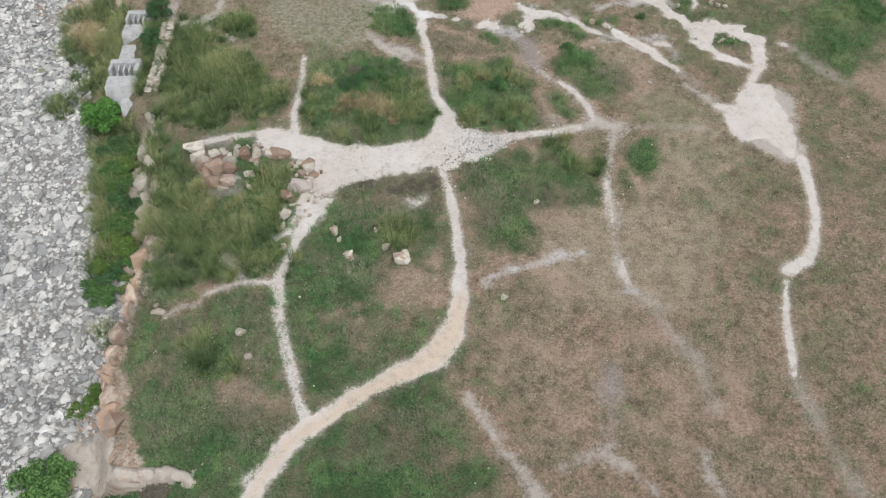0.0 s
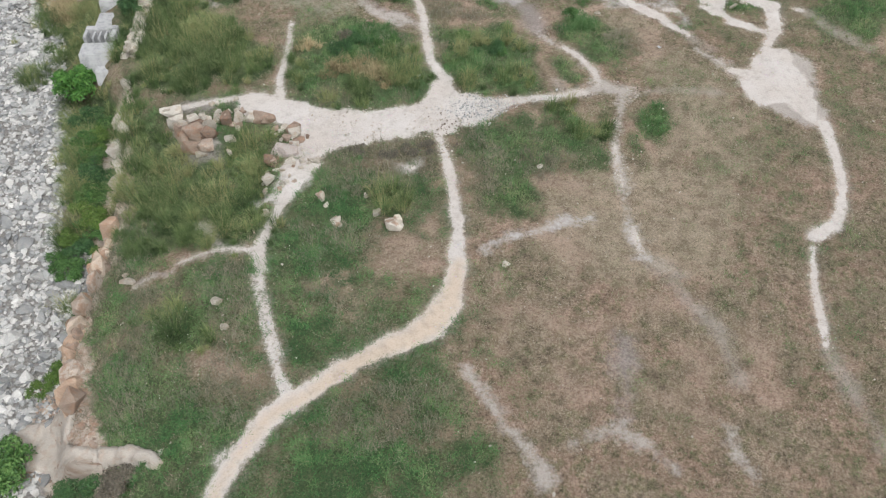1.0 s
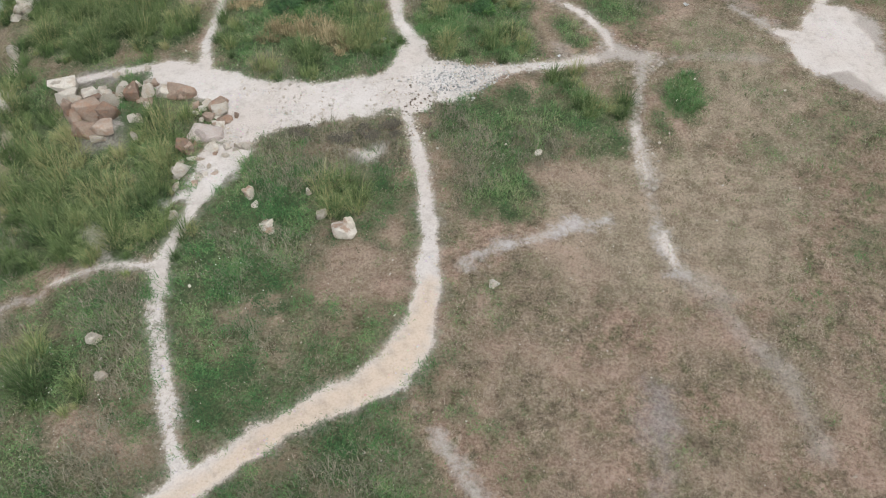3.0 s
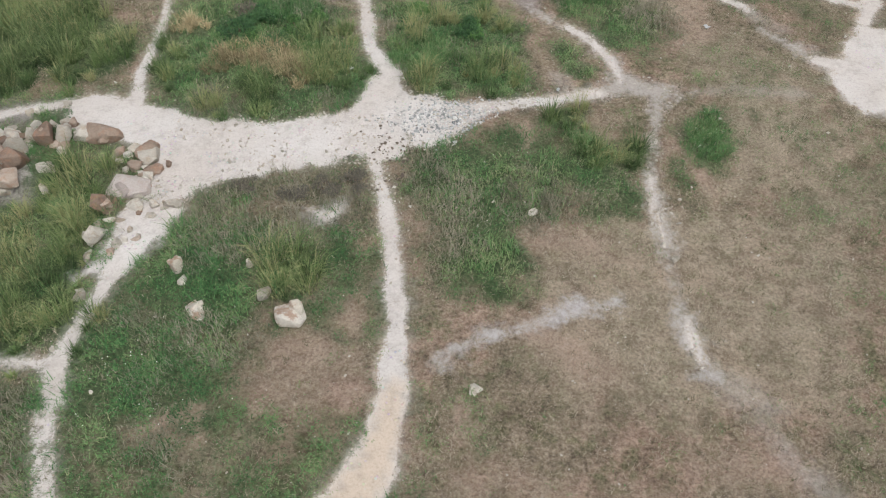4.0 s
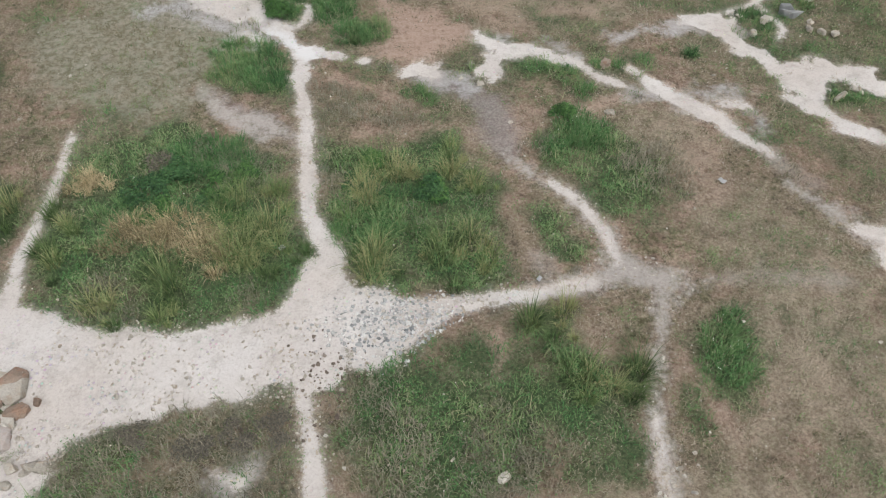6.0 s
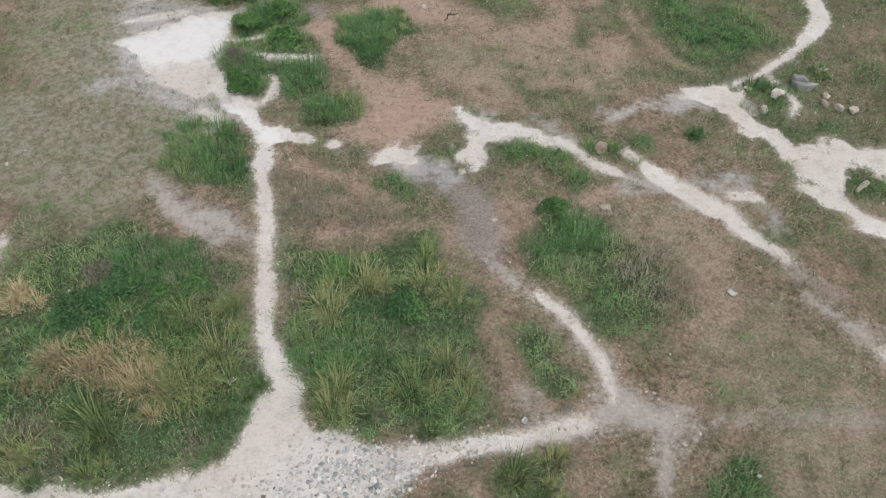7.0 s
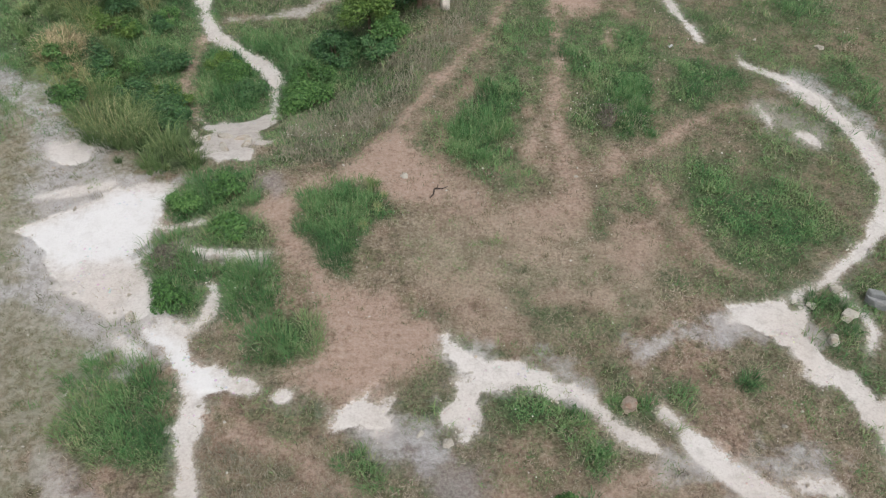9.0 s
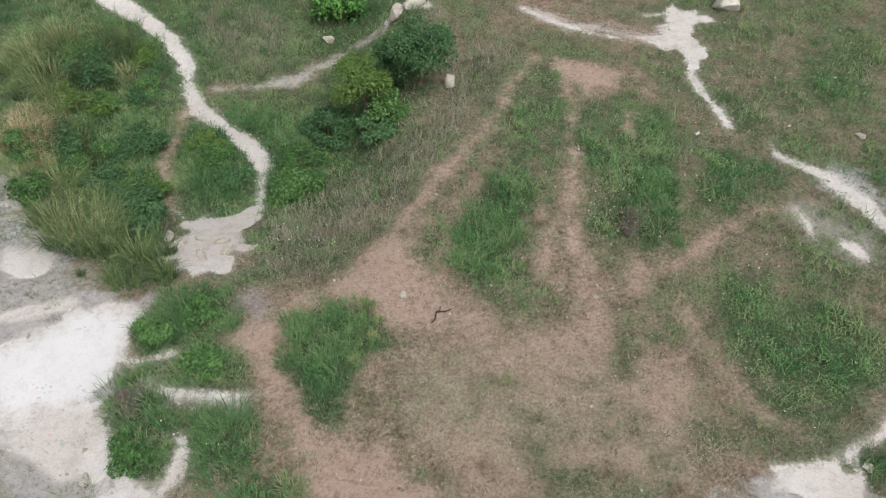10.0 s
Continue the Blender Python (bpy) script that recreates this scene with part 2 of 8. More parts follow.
band("slate", [(-11.4, 28.2, 0.94), (-10.6, 27.9, 0.74)])
band("wash", [(-8.1, 49.1, 0.81), (-7.2, 47.7, 1.24), (-6.3, 46.1, 1.32)])
patch("pale", [(-8.6, 50.2), (-7.7, 50.1), (-6.5, 48.5), (-5.1, 45.1), (-6.6, 44.7)])
patch("chalk", [(-6.70, 43.08), (-5.80, 43.49), (-5.37, 43.97), (-4.71, 44.57), (-3.58, 44.71), (-3.13, 44.55), (-3.17, 43.95), (-3.16, 43.26), (-3.41, 42.80), (-3.39, 42.35), (-3.51, 42.01), (-3.34, 41.47), (-3.09, 40.98), (-2.79, 40.63), (-2.20, 39.89), (-1.77, 39.30), (-1.51, 38.86), (-1.01, 38.73), (-0.41, 38.41), (0.10, 38.15), (0.07, 37.87), (-0.47, 37.90), (-0.88, 37.95), (-1.05, 37.73), (-1.06, 37.28), (-1.30, 37.28), (-1.44, 37.93), (-1.64, 38.59), (-1.95, 38.95), (-2.18, 39.41), (-2.55, 39.51), (-2.79, 39.98), (-3.31, 40.47), (-3.50, 40.87), (-3.85, 41.39), (-3.69, 41.65), (-4.55, 41.74), (-5.02, 41.53), (-5.38, 41.49), (-5.88, 42.06)])
band("wash", [(-3.68, 39.80, 0.46), (-3.21, 39.32, 0.45), (-2.59, 39.05, 0.36)])
band("chalk", [(-3.40, 39.51, 0.11), (-2.97, 39.17, 0.14), (-2.58, 38.99, 0.10)])
patch("chalk", [(-7.03, 46.22), (-6.97, 46.77), (-6.58, 46.87), (-6.12, 46.36), (-6.02, 45.83), (-6.43, 45.64), (-6.80, 45.76)])
patch("chalk", [(0.52, 37.83), (0.61, 38.04), (1.06, 38.02), (0.96, 37.71), (0.70, 37.62)])
patch("chalk", [(1.86, 37.11), (1.96, 37.59), (2.36, 37.71), (2.55, 37.91), (2.73, 37.66), (3.03, 37.59), (2.97, 37.26), (2.52, 37.13), (2.13, 37.03)])
patch("chalk", [(4.32, 39.56), (4.55, 39.29), (4.96, 39.01), (5.38, 38.91), (5.92, 38.62), (6.46, 38.45), (6.93, 38.27), (7.26, 38.18), (7.37, 37.97), (7.02, 37.92), (6.42, 38.02), (5.88, 38.07), (5.67, 38.08), (5.33, 37.96), (5.12, 37.80), (5.10, 37.39), (4.88, 36.91), (4.63, 37.25), (4.36, 37.25), (4.17, 37.41), (4.51, 37.83), (4.73, 38.24), (4.70, 38.67), (4.40, 39.11)])
band("chalk", [(7.30, 37.97, 0.18), (7.72, 37.58, 0.20), (7.93, 37.17, 0.23), (8.21, 36.87, 0.30), (8.57, 36.67, 0.28), (8.86, 36.49, 0.10)])
band("chalk", [(9.12, 37.47, 0.10), (9.50, 37.06, 0.29), (9.78, 36.52, 0.56), (10.20, 36.10, 0.44), (10.61, 35.71, 0.39), (11.02, 35.33, 0.63), (11.44, 35.06, 0.58), (11.67, 34.56, 0.52), (12.02, 34.14, 0.39), (12.46, 33.72, 0.17), (12.57, 33.39, 0.10)])
band("chalk", [(11.77, 35.72, 0.21), (12.31, 35.64, 0.35)])
patch("chalk", [(11.36, 39.95), (11.73, 40.27), (12.14, 40.41), (12.63, 40.54), (13.07, 40.71), (12.98, 40.29), (12.92, 39.99), (13.06, 39.70), (13.09, 39.33), (13.16, 38.86), (13.50, 38.60), (13.83, 38.33), (13.95, 37.89), (13.99, 37.64), (14.46, 37.79), (15.01, 37.87), (14.82, 37.38), (14.14, 37.30), (13.81, 37.32), (13.63, 37.57), (13.62, 37.91), (13.22, 38.17), (12.95, 38.42), (12.87, 38.86), (12.77, 39.24), (12.31, 39.41), (12.15, 39.61), (11.81, 39.69)])
patch("chalk", [(14.03, 36.99), (14.61, 37.76), (15.54, 37.92), (17.05, 37.37), (16.76, 36.61), (16.19, 36.83), (15.30, 36.72), (14.96, 36.22), (14.92, 35.60), (15.19, 35.00), (15.51, 34.55), (15.91, 34.43), (15.78, 34.10), (15.21, 34.20), (14.62, 34.77), (14.10, 35.61), (13.81, 35.99)])
band("chalk", [(13.45, 40.93, 0.10), (14.03, 41.11, 0.13), (14.47, 41.52, 0.17), (15.12, 42.05, 0.25), (15.77, 42.58, 0.40), (16.30, 43.15, 0.56), (16.84, 43.90, 0.58), (17.05, 44.67, 0.68), (17.10, 45.49, 0.50), (16.99, 46.43, 0.55), (16.76, 47.33, 0.48), (16.45, 48.08, 0.49), (16.09, 48.71, 0.45), (15.71, 49.36, 0.41), (15.09, 49.88, 0.24), (14.45, 50.42, 0.16), (14.38, 50.94, 0.10)])
band("chalk", [(14.30, 41.00, 0.10), (14.46, 40.58, 0.10), (14.70, 39.98, 0.13), (14.71, 39.59, 0.16), (14.36, 39.03, 0.10)])
band("chalk", [(14.26, 48.17, 0.10), (14.35, 47.63, 0.14), (14.37, 47.08, 0.10)])
band("chalk", [(15.11, 46.80, 0.18), (15.43, 46.67, 0.30), (15.52, 46.38, 0.14)])
band("chalk", [(13.31, 51.82, 0.13), (13.15, 52.64, 0.21), (12.83, 53.64, 0.26), (12.76, 54.57, 0.23)])
patch("chalk", [(11.50, 56.53), (12.10, 57.08), (12.32, 57.64), (12.98, 58.84), (13.07, 58.25), (14.12, 58.28), (14.23, 57.88), (13.41, 57.48), (13.29, 56.05), (13.36, 55.51), (12.83, 54.87), (12.67, 55.50), (12.35, 55.85), (11.83, 56.19)])
band("chalk", [(7.37, 58.53, 0.10), (8.42, 57.59, 0.10), (9.20, 57.24, 0.18), (9.75, 56.89, 0.10), (10.72, 56.64, 0.10), (11.59, 56.52, 0.10)])
band("chalk", [(11.79, 58.11, 0.12), (12.53, 58.18, 0.12)])
patch("chalk", [(-6.63, 23.83), (-6.25, 24.46), (-5.86, 24.30), (-5.62, 24.47), (-5.04, 24.41), (-5.13, 23.77), (-5.57, 22.90), (-5.84, 22.17), (-6.17, 21.72), (-6.60, 21.95), (-6.56, 22.41), (-6.28, 23.06)])
band("wash", [(-7.26, 21.94, 0.24), (-6.67, 22.10, 0.35), (-6.14, 23.06, 0.89), (-5.46, 24.12, 0.60)])
band("chalk", [(-2.47, 42.44, 0.10), (-1.88, 42.18, 0.11), (-1.25, 42.09, 0.11), (-0.18, 42.08, 0.10)])
band("chalk", [(-3.30, 43.02, 0.10), (-2.67, 43.08, 0.10), (-2.07, 43.25, 0.10)])
band("chalk", [(-1.37, 41.06, 0.12), (-1.26, 40.66, 0.11), (-1.26, 40.07, 0.10)])
band("chalk", [(-1.28, 40.92, 0.10), (-1.35, 40.30, 0.13), (-1.51, 39.78, 0.10)])
patch("wash", [(-6.8, 42.3), (-6.4, 43.8), (-5.1, 45.0), (-3.2, 44.9), (-3.3, 42.4), (-3.4, 41.6), (-5.6, 41.1), (-6.4, 41.5)])
patch("tan", [(3.5, 43.1), (5.9, 43.8), (8.5, 43.1), (10.3, 41.9), (9.8, 39.9), (5.6, 39.8), (4.0, 41.3)])
patch("wash", [(-5.4, 41.5), (-3.8, 41.7), (-3.3, 41.1), (-2.8, 40.5), (-2.3, 39.7), (-3.4, 39.4), (-4.2, 40.0)])
patch("white", [(-6.4, 42.5), (-5.6, 43.4), (-4.6, 44.4), (-3.3, 44.4), (-3.3, 43.0), (-3.5, 41.9), (-4.6, 41.9), (-5.4, 41.6)])
patch("wash", [(-6.1, 42.4), (-6.6, 41.9), (-5.8, 40.9), (-4.8, 39.9), (-3.6, 39.5), (-3.5, 39.9), (-3.6, 40.9), (-3.9, 41.5), (-5.4, 41.5)])
band("wash", [(-10.89, 51.14, 0.94), (-9.09, 49.16, 1.09), (-7.80, 47.80, 1.24), (-6.27, 45.66, 1.14), (-5.11, 44.53, 0.91)])
band("wash", [(8.71, 39.04, 0.12), (10.01, 39.49, 0.21), (11.40, 39.83, 0.37)])
band("wash", [(11.88, 39.98, 0.47), (13.19, 39.42, 0.47)])
band("wash", [(3.04, 37.26, 0.53), (4.27, 36.61, 0.52)])
band("wash", [(6.59, 38.36, 0.28), (7.38, 38.09, 0.42)])
band("wash", [(10.78, 36.36, 0.28), (12.35, 35.94, 0.57), (12.57, 35.08, 0.34)])
band("wash", [(16.84, 48.09, 0.42), (17.34, 46.89, 0.62), (17.28, 45.75, 0.48)])
band("soil", [(10.31, 45.08, 0.10), (10.49, 44.21, 0.10), (10.81, 43.33, 0.10)])
band("soil", [(10.81, 43.33, 0.10), (11.22, 42.29, 0.10), (11.66, 41.50, 0.10)])
band("slate", [(-0.45, 44.93, 0.42), (-0.22, 44.45, 0.27)])
band("dust", [(-1.78, 34.25, 0.32), (-2.82, 34.90, 0.40), (-3.62, 35.82, 0.41), (-4.26, 36.56, 0.35)])
band("dust", [(7.21, 30.78, 0.28), (7.50, 29.92, 0.47), (7.79, 29.26, 0.60), (8.64, 28.86, 0.55), (9.71, 28.94, 0.17)])
band("dust", [(8.62, 28.78, 0.55), (8.26, 27.61, 0.42), (8.04, 26.79, 0.36), (7.69, 25.29, 0.30)])
band("soilsoft", [(4.96, 31.70, 0.10), (5.18, 30.64, 0.13), (5.45, 29.77, 0.15)])
band("faint", [(5.45, 29.77, 0.10), (5.79, 29.06, 0.10)])
band("wash", [(2.15, 19.61, 0.20), (2.95, 20.00, 0.15), (3.58, 20.20, 0.10)])
band("wash", [(4.65, 20.56, 0.13), (5.63, 20.81, 0.21), (6.05, 21.00, 0.13)])
band("wash", [(7.69, 20.36, 0.21), (7.74, 19.73, 0.39), (7.91, 19.30, 0.34)])
patch("tan", [(4.4, 22.4), (7.0, 23.8), (11.0, 24.4), (13.4, 24.4), (11.0, 18.0), (4.6, 18.0), (3.5, 19.6)])
patch("tan", [(8.9, 24.5), (10.3, 27.4), (12.2, 27.3), (12.4, 24.3)])
band("faint", [(9.47, 29.02, 0.28), (11.60, 29.08, 0.23), (12.87, 28.92, 0.15)])
patch("tan", [(9.8, 31.3), (11.7, 31.9), (13.2, 29.7), (13.7, 28.8), (12.3, 25.2), (10.3, 25.3), (10.6, 27.6), (10.2, 28.8), (9.3, 29.1)])
patch("tan", [(10.3, 27.4), (14.9, 28.3), (12.7, 22.4), (11.2, 23.9), (10.2, 25.3)])
patch("tan", [(9.2, 35.8), (10.5, 35.4), (11.3, 34.4), (11.0, 33.3), (8.4, 33.3)])
patch("soil", [(-0.9, 43.7), (-0.4, 44.1), (0.2, 44.6), (0.6, 45.0), (1.3, 45.1), (1.9, 45.8), (2.3, 46.6), (2.8, 47.2), (3.1, 48.0), (3.6, 48.7), (4.5, 49.7), (4.5, 49.4), (3.8, 48.3), (3.5, 48.0), (3.2, 47.2), (3.6, 46.3), (4.0, 45.7), (4.4, 45.6), (4.4, 44.0), (3.0, 44.1), (2.3, 44.9), (1.3, 45.0), (0.7, 44.5), (0.5, 43.7), (0.5, 43.0), (0.9, 42.4), (1.4, 41.7), (1.6, 41.0), (2.2, 41.0), (3.1, 40.8), (3.4, 40.2), (4.1, 40.0), (4.3, 39.3), (4.0, 38.6), (3.1, 38.2), (3.0, 37.7), (2.4, 37.9), (1.8, 37.8), (1.2, 38.1), (0.8, 38.4), (0.7, 38.6), (1.3, 38.8), (1.6, 39.5), (1.4, 40.2), (1.0, 41.2), (0.5, 41.9), (0.0, 42.5), (-0.2, 43.2)])
band("soil", [(3.75, 48.66, 0.42), (4.49, 49.71, 0.44), (5.02, 50.71, 0.37), (5.85, 51.63, 0.32)])
band("soil", [(7.62, 55.48, 0.20), (6.55, 53.85, 0.25), (6.10, 52.40, 0.22), (5.52, 51.41, 0.23), (4.64, 50.24, 0.20), (4.13, 49.50, 0.30)])
band("soil", [(8.53, 54.15, 0.43), (8.44, 52.34, 0.37), (8.35, 50.73, 0.38), (8.03, 49.06, 0.36), (7.88, 47.75, 0.32), (7.76, 46.71, 0.31)])
band("soil", [(7.99, 48.12, 0.27), (7.88, 46.97, 0.37), (7.95, 46.08, 0.32), (7.93, 45.14, 0.28), (7.99, 44.21, 0.27)])
band("soil", [(7.59, 47.70, 0.26), (7.22, 47.10, 0.26), (6.96, 45.81, 0.16)])
patch("soil", [(8.3, 55.4), (9.7, 55.0), (10.3, 54.5), (10.1, 53.7), (9.5, 53.6), (8.9, 53.2), (8.8, 53.8), (8.4, 54.1), (8.2, 54.7)])
band("soil", [(10.19, 52.27, 0.26), (10.13, 51.43, 0.22)])
patch("soilsoft", [(4.4, 45.0), (5.0, 45.2), (5.5, 44.5), (5.7, 44.0), (5.9, 43.4), (6.0, 44.2), (6.4, 43.7), (7.1, 43.9), (7.7, 44.2), (8.1, 44.7), (8.3, 44.5), (8.3, 43.7), (7.6, 43.4), (6.3, 43.3), (5.6, 43.4), (5.0, 43.2), (4.4, 43.5)])
band("soil", [(4.67, 44.53, 0.34), (5.16, 44.01, 0.40)])
band("soil", [(6.35, 43.49, 0.20), (7.43, 43.69, 0.23)])
band("soil", [(8.04, 43.92, 0.24), (8.20, 44.33, 0.20)])
band("soilsoft", [(5.56, 42.32, 0.38), (6.63, 41.99, 0.47), (7.51, 42.18, 0.25)])
band("soilsoft", [(8.39, 42.30, 0.48), (9.17, 41.84, 0.57), (9.44, 41.18, 0.25)])
band("soilsoft", [(6.05, 40.41, 0.38), (6.96, 40.70, 0.45), (8.44, 40.56, 0.33)])
band("soil", [(9.04, 41.95, 0.22), (9.30, 41.65, 0.16)])
band("soil", [(9.52, 46.02, 0.33), (9.29, 45.32, 0.32)])
band("soil", [(9.93, 45.84, 0.18), (10.91, 46.43, 0.34), (11.78, 47.16, 0.27), (12.63, 47.74, 0.16), (13.42, 48.30, 0.12)])
band("soil", [(-0.33, 36.92, 0.12), (0.85, 36.70, 0.20), (1.87, 36.10, 0.20), (2.38, 35.36, 0.15)])
band("soil", [(0.68, 34.42, 0.10), (2.23, 34.67, 0.13), (3.56, 34.81, 0.16)])
band("soilsoft", [(-0.17, 36.93, 0.34), (1.19, 36.47, 0.44), (2.21, 35.60, 0.33)])
patch("soilsoft", [(5.3, 35.7), (7.0, 35.5), (8.5, 36.0), (7.6, 35.0), (6.3, 34.8), (5.5, 33.9), (5.0, 34.1)])
patch("soilsoft", [(3.6, 34.9), (4.3, 34.6), (4.5, 33.8), (3.8, 33.9)])
band("soil", [(5.92, 35.42, 0.26), (7.20, 35.32, 0.20), (8.23, 35.82, 0.24), (8.58, 35.97, 0.17)])
band("soil", [(8.53, 27.06, 0.16), (8.62, 26.39, 0.21), (8.87, 25.90, 0.23), (9.22, 25.42, 0.23)])
band("soil", [(4.40, 27.53, 0.25), (4.48, 26.85, 0.37), (4.22, 26.32, 0.20)])
band("soil", [(8.67, 38.42, 0.20), (8.92, 37.89, 0.17), (9.17, 37.39, 0.11)])
band("soil", [(9.51, 31.11, 0.21), (9.82, 31.55, 0.12)])
band("soilsoft", [(6.63, 27.50, 0.64), (6.57, 27.08, 0.51)])
band("soil", [(-0.03, 39.68, 0.12), (-0.69, 40.26, 0.12), (-0.90, 39.77, 0.12)])
band("chalk", [(-6.87, 9.21, 0.58), (-6.38, 10.53, 0.66), (-5.99, 11.23, 0.66), (-5.46, 12.18, 0.71), (-4.67, 12.77, 0.75), (-3.70, 13.61, 0.65), (-2.67, 14.36, 0.69), (-1.41, 15.07, 0.78)])
band("chalk", [(-2.81, 14.29, 0.55), (-1.76, 14.76, 0.63), (-0.87, 15.25, 0.92), (-0.14, 15.86, 1.15), (0.38, 16.67, 1.01), (0.65, 17.60, 0.70), (0.78, 18.58, 0.53), (0.79, 20.04, 0.47), (0.87, 21.10, 0.39)])
band("chalk", [(0.74, 21.14, 0.41), (0.65, 22.38, 0.38), (0.54, 23.40, 0.33), (0.35, 24.47, 0.30), (0.16, 25.26, 0.28), (-0.15, 26.70, 0.49)])
band("chalk", [(-6.37, 21.25, 0.10), (-6.54, 20.57, 0.10), (-6.74, 19.99, 0.16), (-6.91, 19.54, 0.22), (-6.97, 19.26, 0.25), (-6.84, 18.81, 0.18), (-6.58, 17.95, 0.16), (-6.28, 17.00, 0.12), (-6.01, 16.12, 0.13), (-5.72, 15.30, 0.15), (-5.33, 14.43, 0.13)])
band("chalk", [(-6.87, 18.04, 0.12), (-6.46, 16.77, 0.10), (-6.09, 15.60, 0.11), (-5.63, 14.45, 0.14), (-5.23, 13.59, 0.28), (-4.91, 13.01, 0.42)])
band("chalk", [(-7.05, 19.33, 0.25), (-7.71, 19.33, 0.13), (-8.45, 19.32, 0.10), (-8.99, 19.26, 0.10), (-9.43, 19.14, 0.10), (-9.82, 18.94, 0.10)])
band("dust", [(-7.71, 19.33, 0.38), (-8.45, 19.32, 0.33), (-8.99, 19.26, 0.26), (-9.82, 18.94, 0.22)])
band("dust", [(-8.16, 19.35, 0.32), (-8.49, 19.66, 0.33), (-9.02, 20.38, 0.34), (-9.67, 21.28, 0.26)])
band("dust", [(-10.11, 18.55, 0.26), (-10.91, 18.32, 0.24), (-11.49, 18.04, 0.24)])
band("chalk", [(-5.14, 23.80, 0.11), (-5.65, 22.98, 0.13), (-6.02, 22.38, 0.19), (-6.32, 21.80, 0.30), (-6.51, 21.18, 0.27), (-6.66, 20.46, 0.26), (-6.81, 19.84, 0.32), (-6.87, 19.18, 0.45), (-6.61, 18.37, 0.38)])
band("chalk", [(-6.25, 24.46, 0.24), (-6.42, 23.58, 0.14), (-6.59, 22.73, 0.10), (-6.64, 22.10, 0.10), (-7.25, 21.91, 0.10)])
band("chalk", [(-6.11, 23.94, 0.17), (-5.83, 22.90, 0.16), (-6.10, 22.41, 0.10)])
band("chalk", [(-5.90, 24.46, 0.18), (-5.28, 23.94, 0.10)])
band("chalk", [(-6.93, 10.74, 0.12), (-6.60, 10.97, 0.12), (-6.26, 11.28, 0.10)])
band("chalk", [(-1.53, 24.06, 0.10), (-1.08, 23.78, 0.10), (-0.91, 24.13, 0.10)])
band("wash", [(-1.64, 23.78, 0.43), (-0.84, 24.14, 0.34)])
band("dust", [(1.68, 19.32, 0.29), (2.15, 19.61, 0.42), (2.83, 19.97, 0.35), (3.58, 20.20, 0.25), (4.34, 20.46, 0.28), (4.98, 20.67, 0.33), (5.64, 20.84, 0.39), (6.12, 21.08, 0.29)])
band("dust", [(7.67, 20.72, 0.21), (7.68, 20.29, 0.37), (7.74, 19.73, 0.52), (7.91, 19.30, 0.47), (8.04, 19.00, 0.23)])
band("chalk", [(7.70, 20.29, 0.10), (7.74, 19.73, 0.10), (7.88, 19.33, 0.10)])
band("dust", [(7.57, 24.46, 0.39), (7.46, 23.42, 0.32), (7.47, 22.41, 0.20), (7.58, 21.62, 0.12), (7.65, 21.01, 0.13)])
band("faint", [(8.09, 18.94, 0.33), (8.55, 18.45, 0.59), (8.96, 18.09, 0.52)])
band("dust", [(0.42, 14.90, 0.11), (1.26, 13.60, 0.26), (1.86, 12.47, 0.32), (2.63, 11.40, 0.43), (3.27, 10.57, 0.63), (3.34, 10.14, 0.77)])
band("dust", [(4.42, 11.23, 0.29), (5.04, 11.44, 0.47), (5.99, 11.83, 0.36), (6.45, 11.51, 0.29), (6.96, 10.89, 0.22), (7.55, 10.28, 0.18)])
band("dust", [(9.45, 11.86, 0.22), (9.61, 10.71, 0.41), (9.84, 10.21, 0.44)])
band("slate", [(6.64, 15.20, 0.59), (6.38, 14.33, 0.80), (6.37, 13.16, 0.31), (6.12, 12.05, 0.21)])
band("faint", [(13.59, 14.64, 0.19), (13.83, 13.23, 0.26), (14.24, 11.90, 0.30), (14.64, 10.30, 0.32)])
band("faint", [(8.59, 18.42, 0.43), (9.24, 16.90, 0.28), (10.06, 15.35, 0.23), (10.26, 13.68, 0.23)])
band("buff", [(-6.87, 9.21, 0.25), (-6.38, 10.53, 0.32), (-5.46, 12.18, 0.44), (-4.67, 12.77, 0.55)])
band("buff", [(-4.66, 12.67, 0.37), (-3.69, 13.50, 0.63), (-2.67, 14.29, 0.67), (-1.41, 15.00, 0.79)])
band("buff", [(-1.76, 14.76, 0.66), (-0.87, 15.25, 0.79), (-0.14, 15.86, 0.98), (0.38, 16.67, 0.89), (0.65, 17.60, 0.69), (0.78, 18.58, 0.51)])
patch("soilsoft", [(-8.5, 14.7), (-7.8, 14.9), (-7.1, 14.2), (-6.1, 13.9), (-6.1, 13.5), (-7.3, 13.6), (-8.1, 13.9)])
band("soil", [(-7.96, 14.57, 0.16), (-7.32, 14.13, 0.15), (-6.24, 13.75, 0.15)])
patch("soilsoft", [(-2.0, 20.0), (-1.3, 20.3), (-0.1, 19.7), (0.5, 19.2), (0.3, 18.4), (-0.4, 18.0), (-1.9, 18.0), (-2.3, 19.0)])
band("soilsoft", [(-4.89, 17.62, 0.44), (-3.52, 17.95, 0.43)])
band("soil", [(-4.72, 17.46, 0.12), (-3.82, 18.12, 0.15), (-3.16, 17.46, 0.14)])
band("soilsoft", [(4.16, 23.01, 0.82), (5.77, 22.74, 0.97)])
band("soilsoft", [(3.82, 20.27, 0.73), (5.40, 19.11, 0.96)])
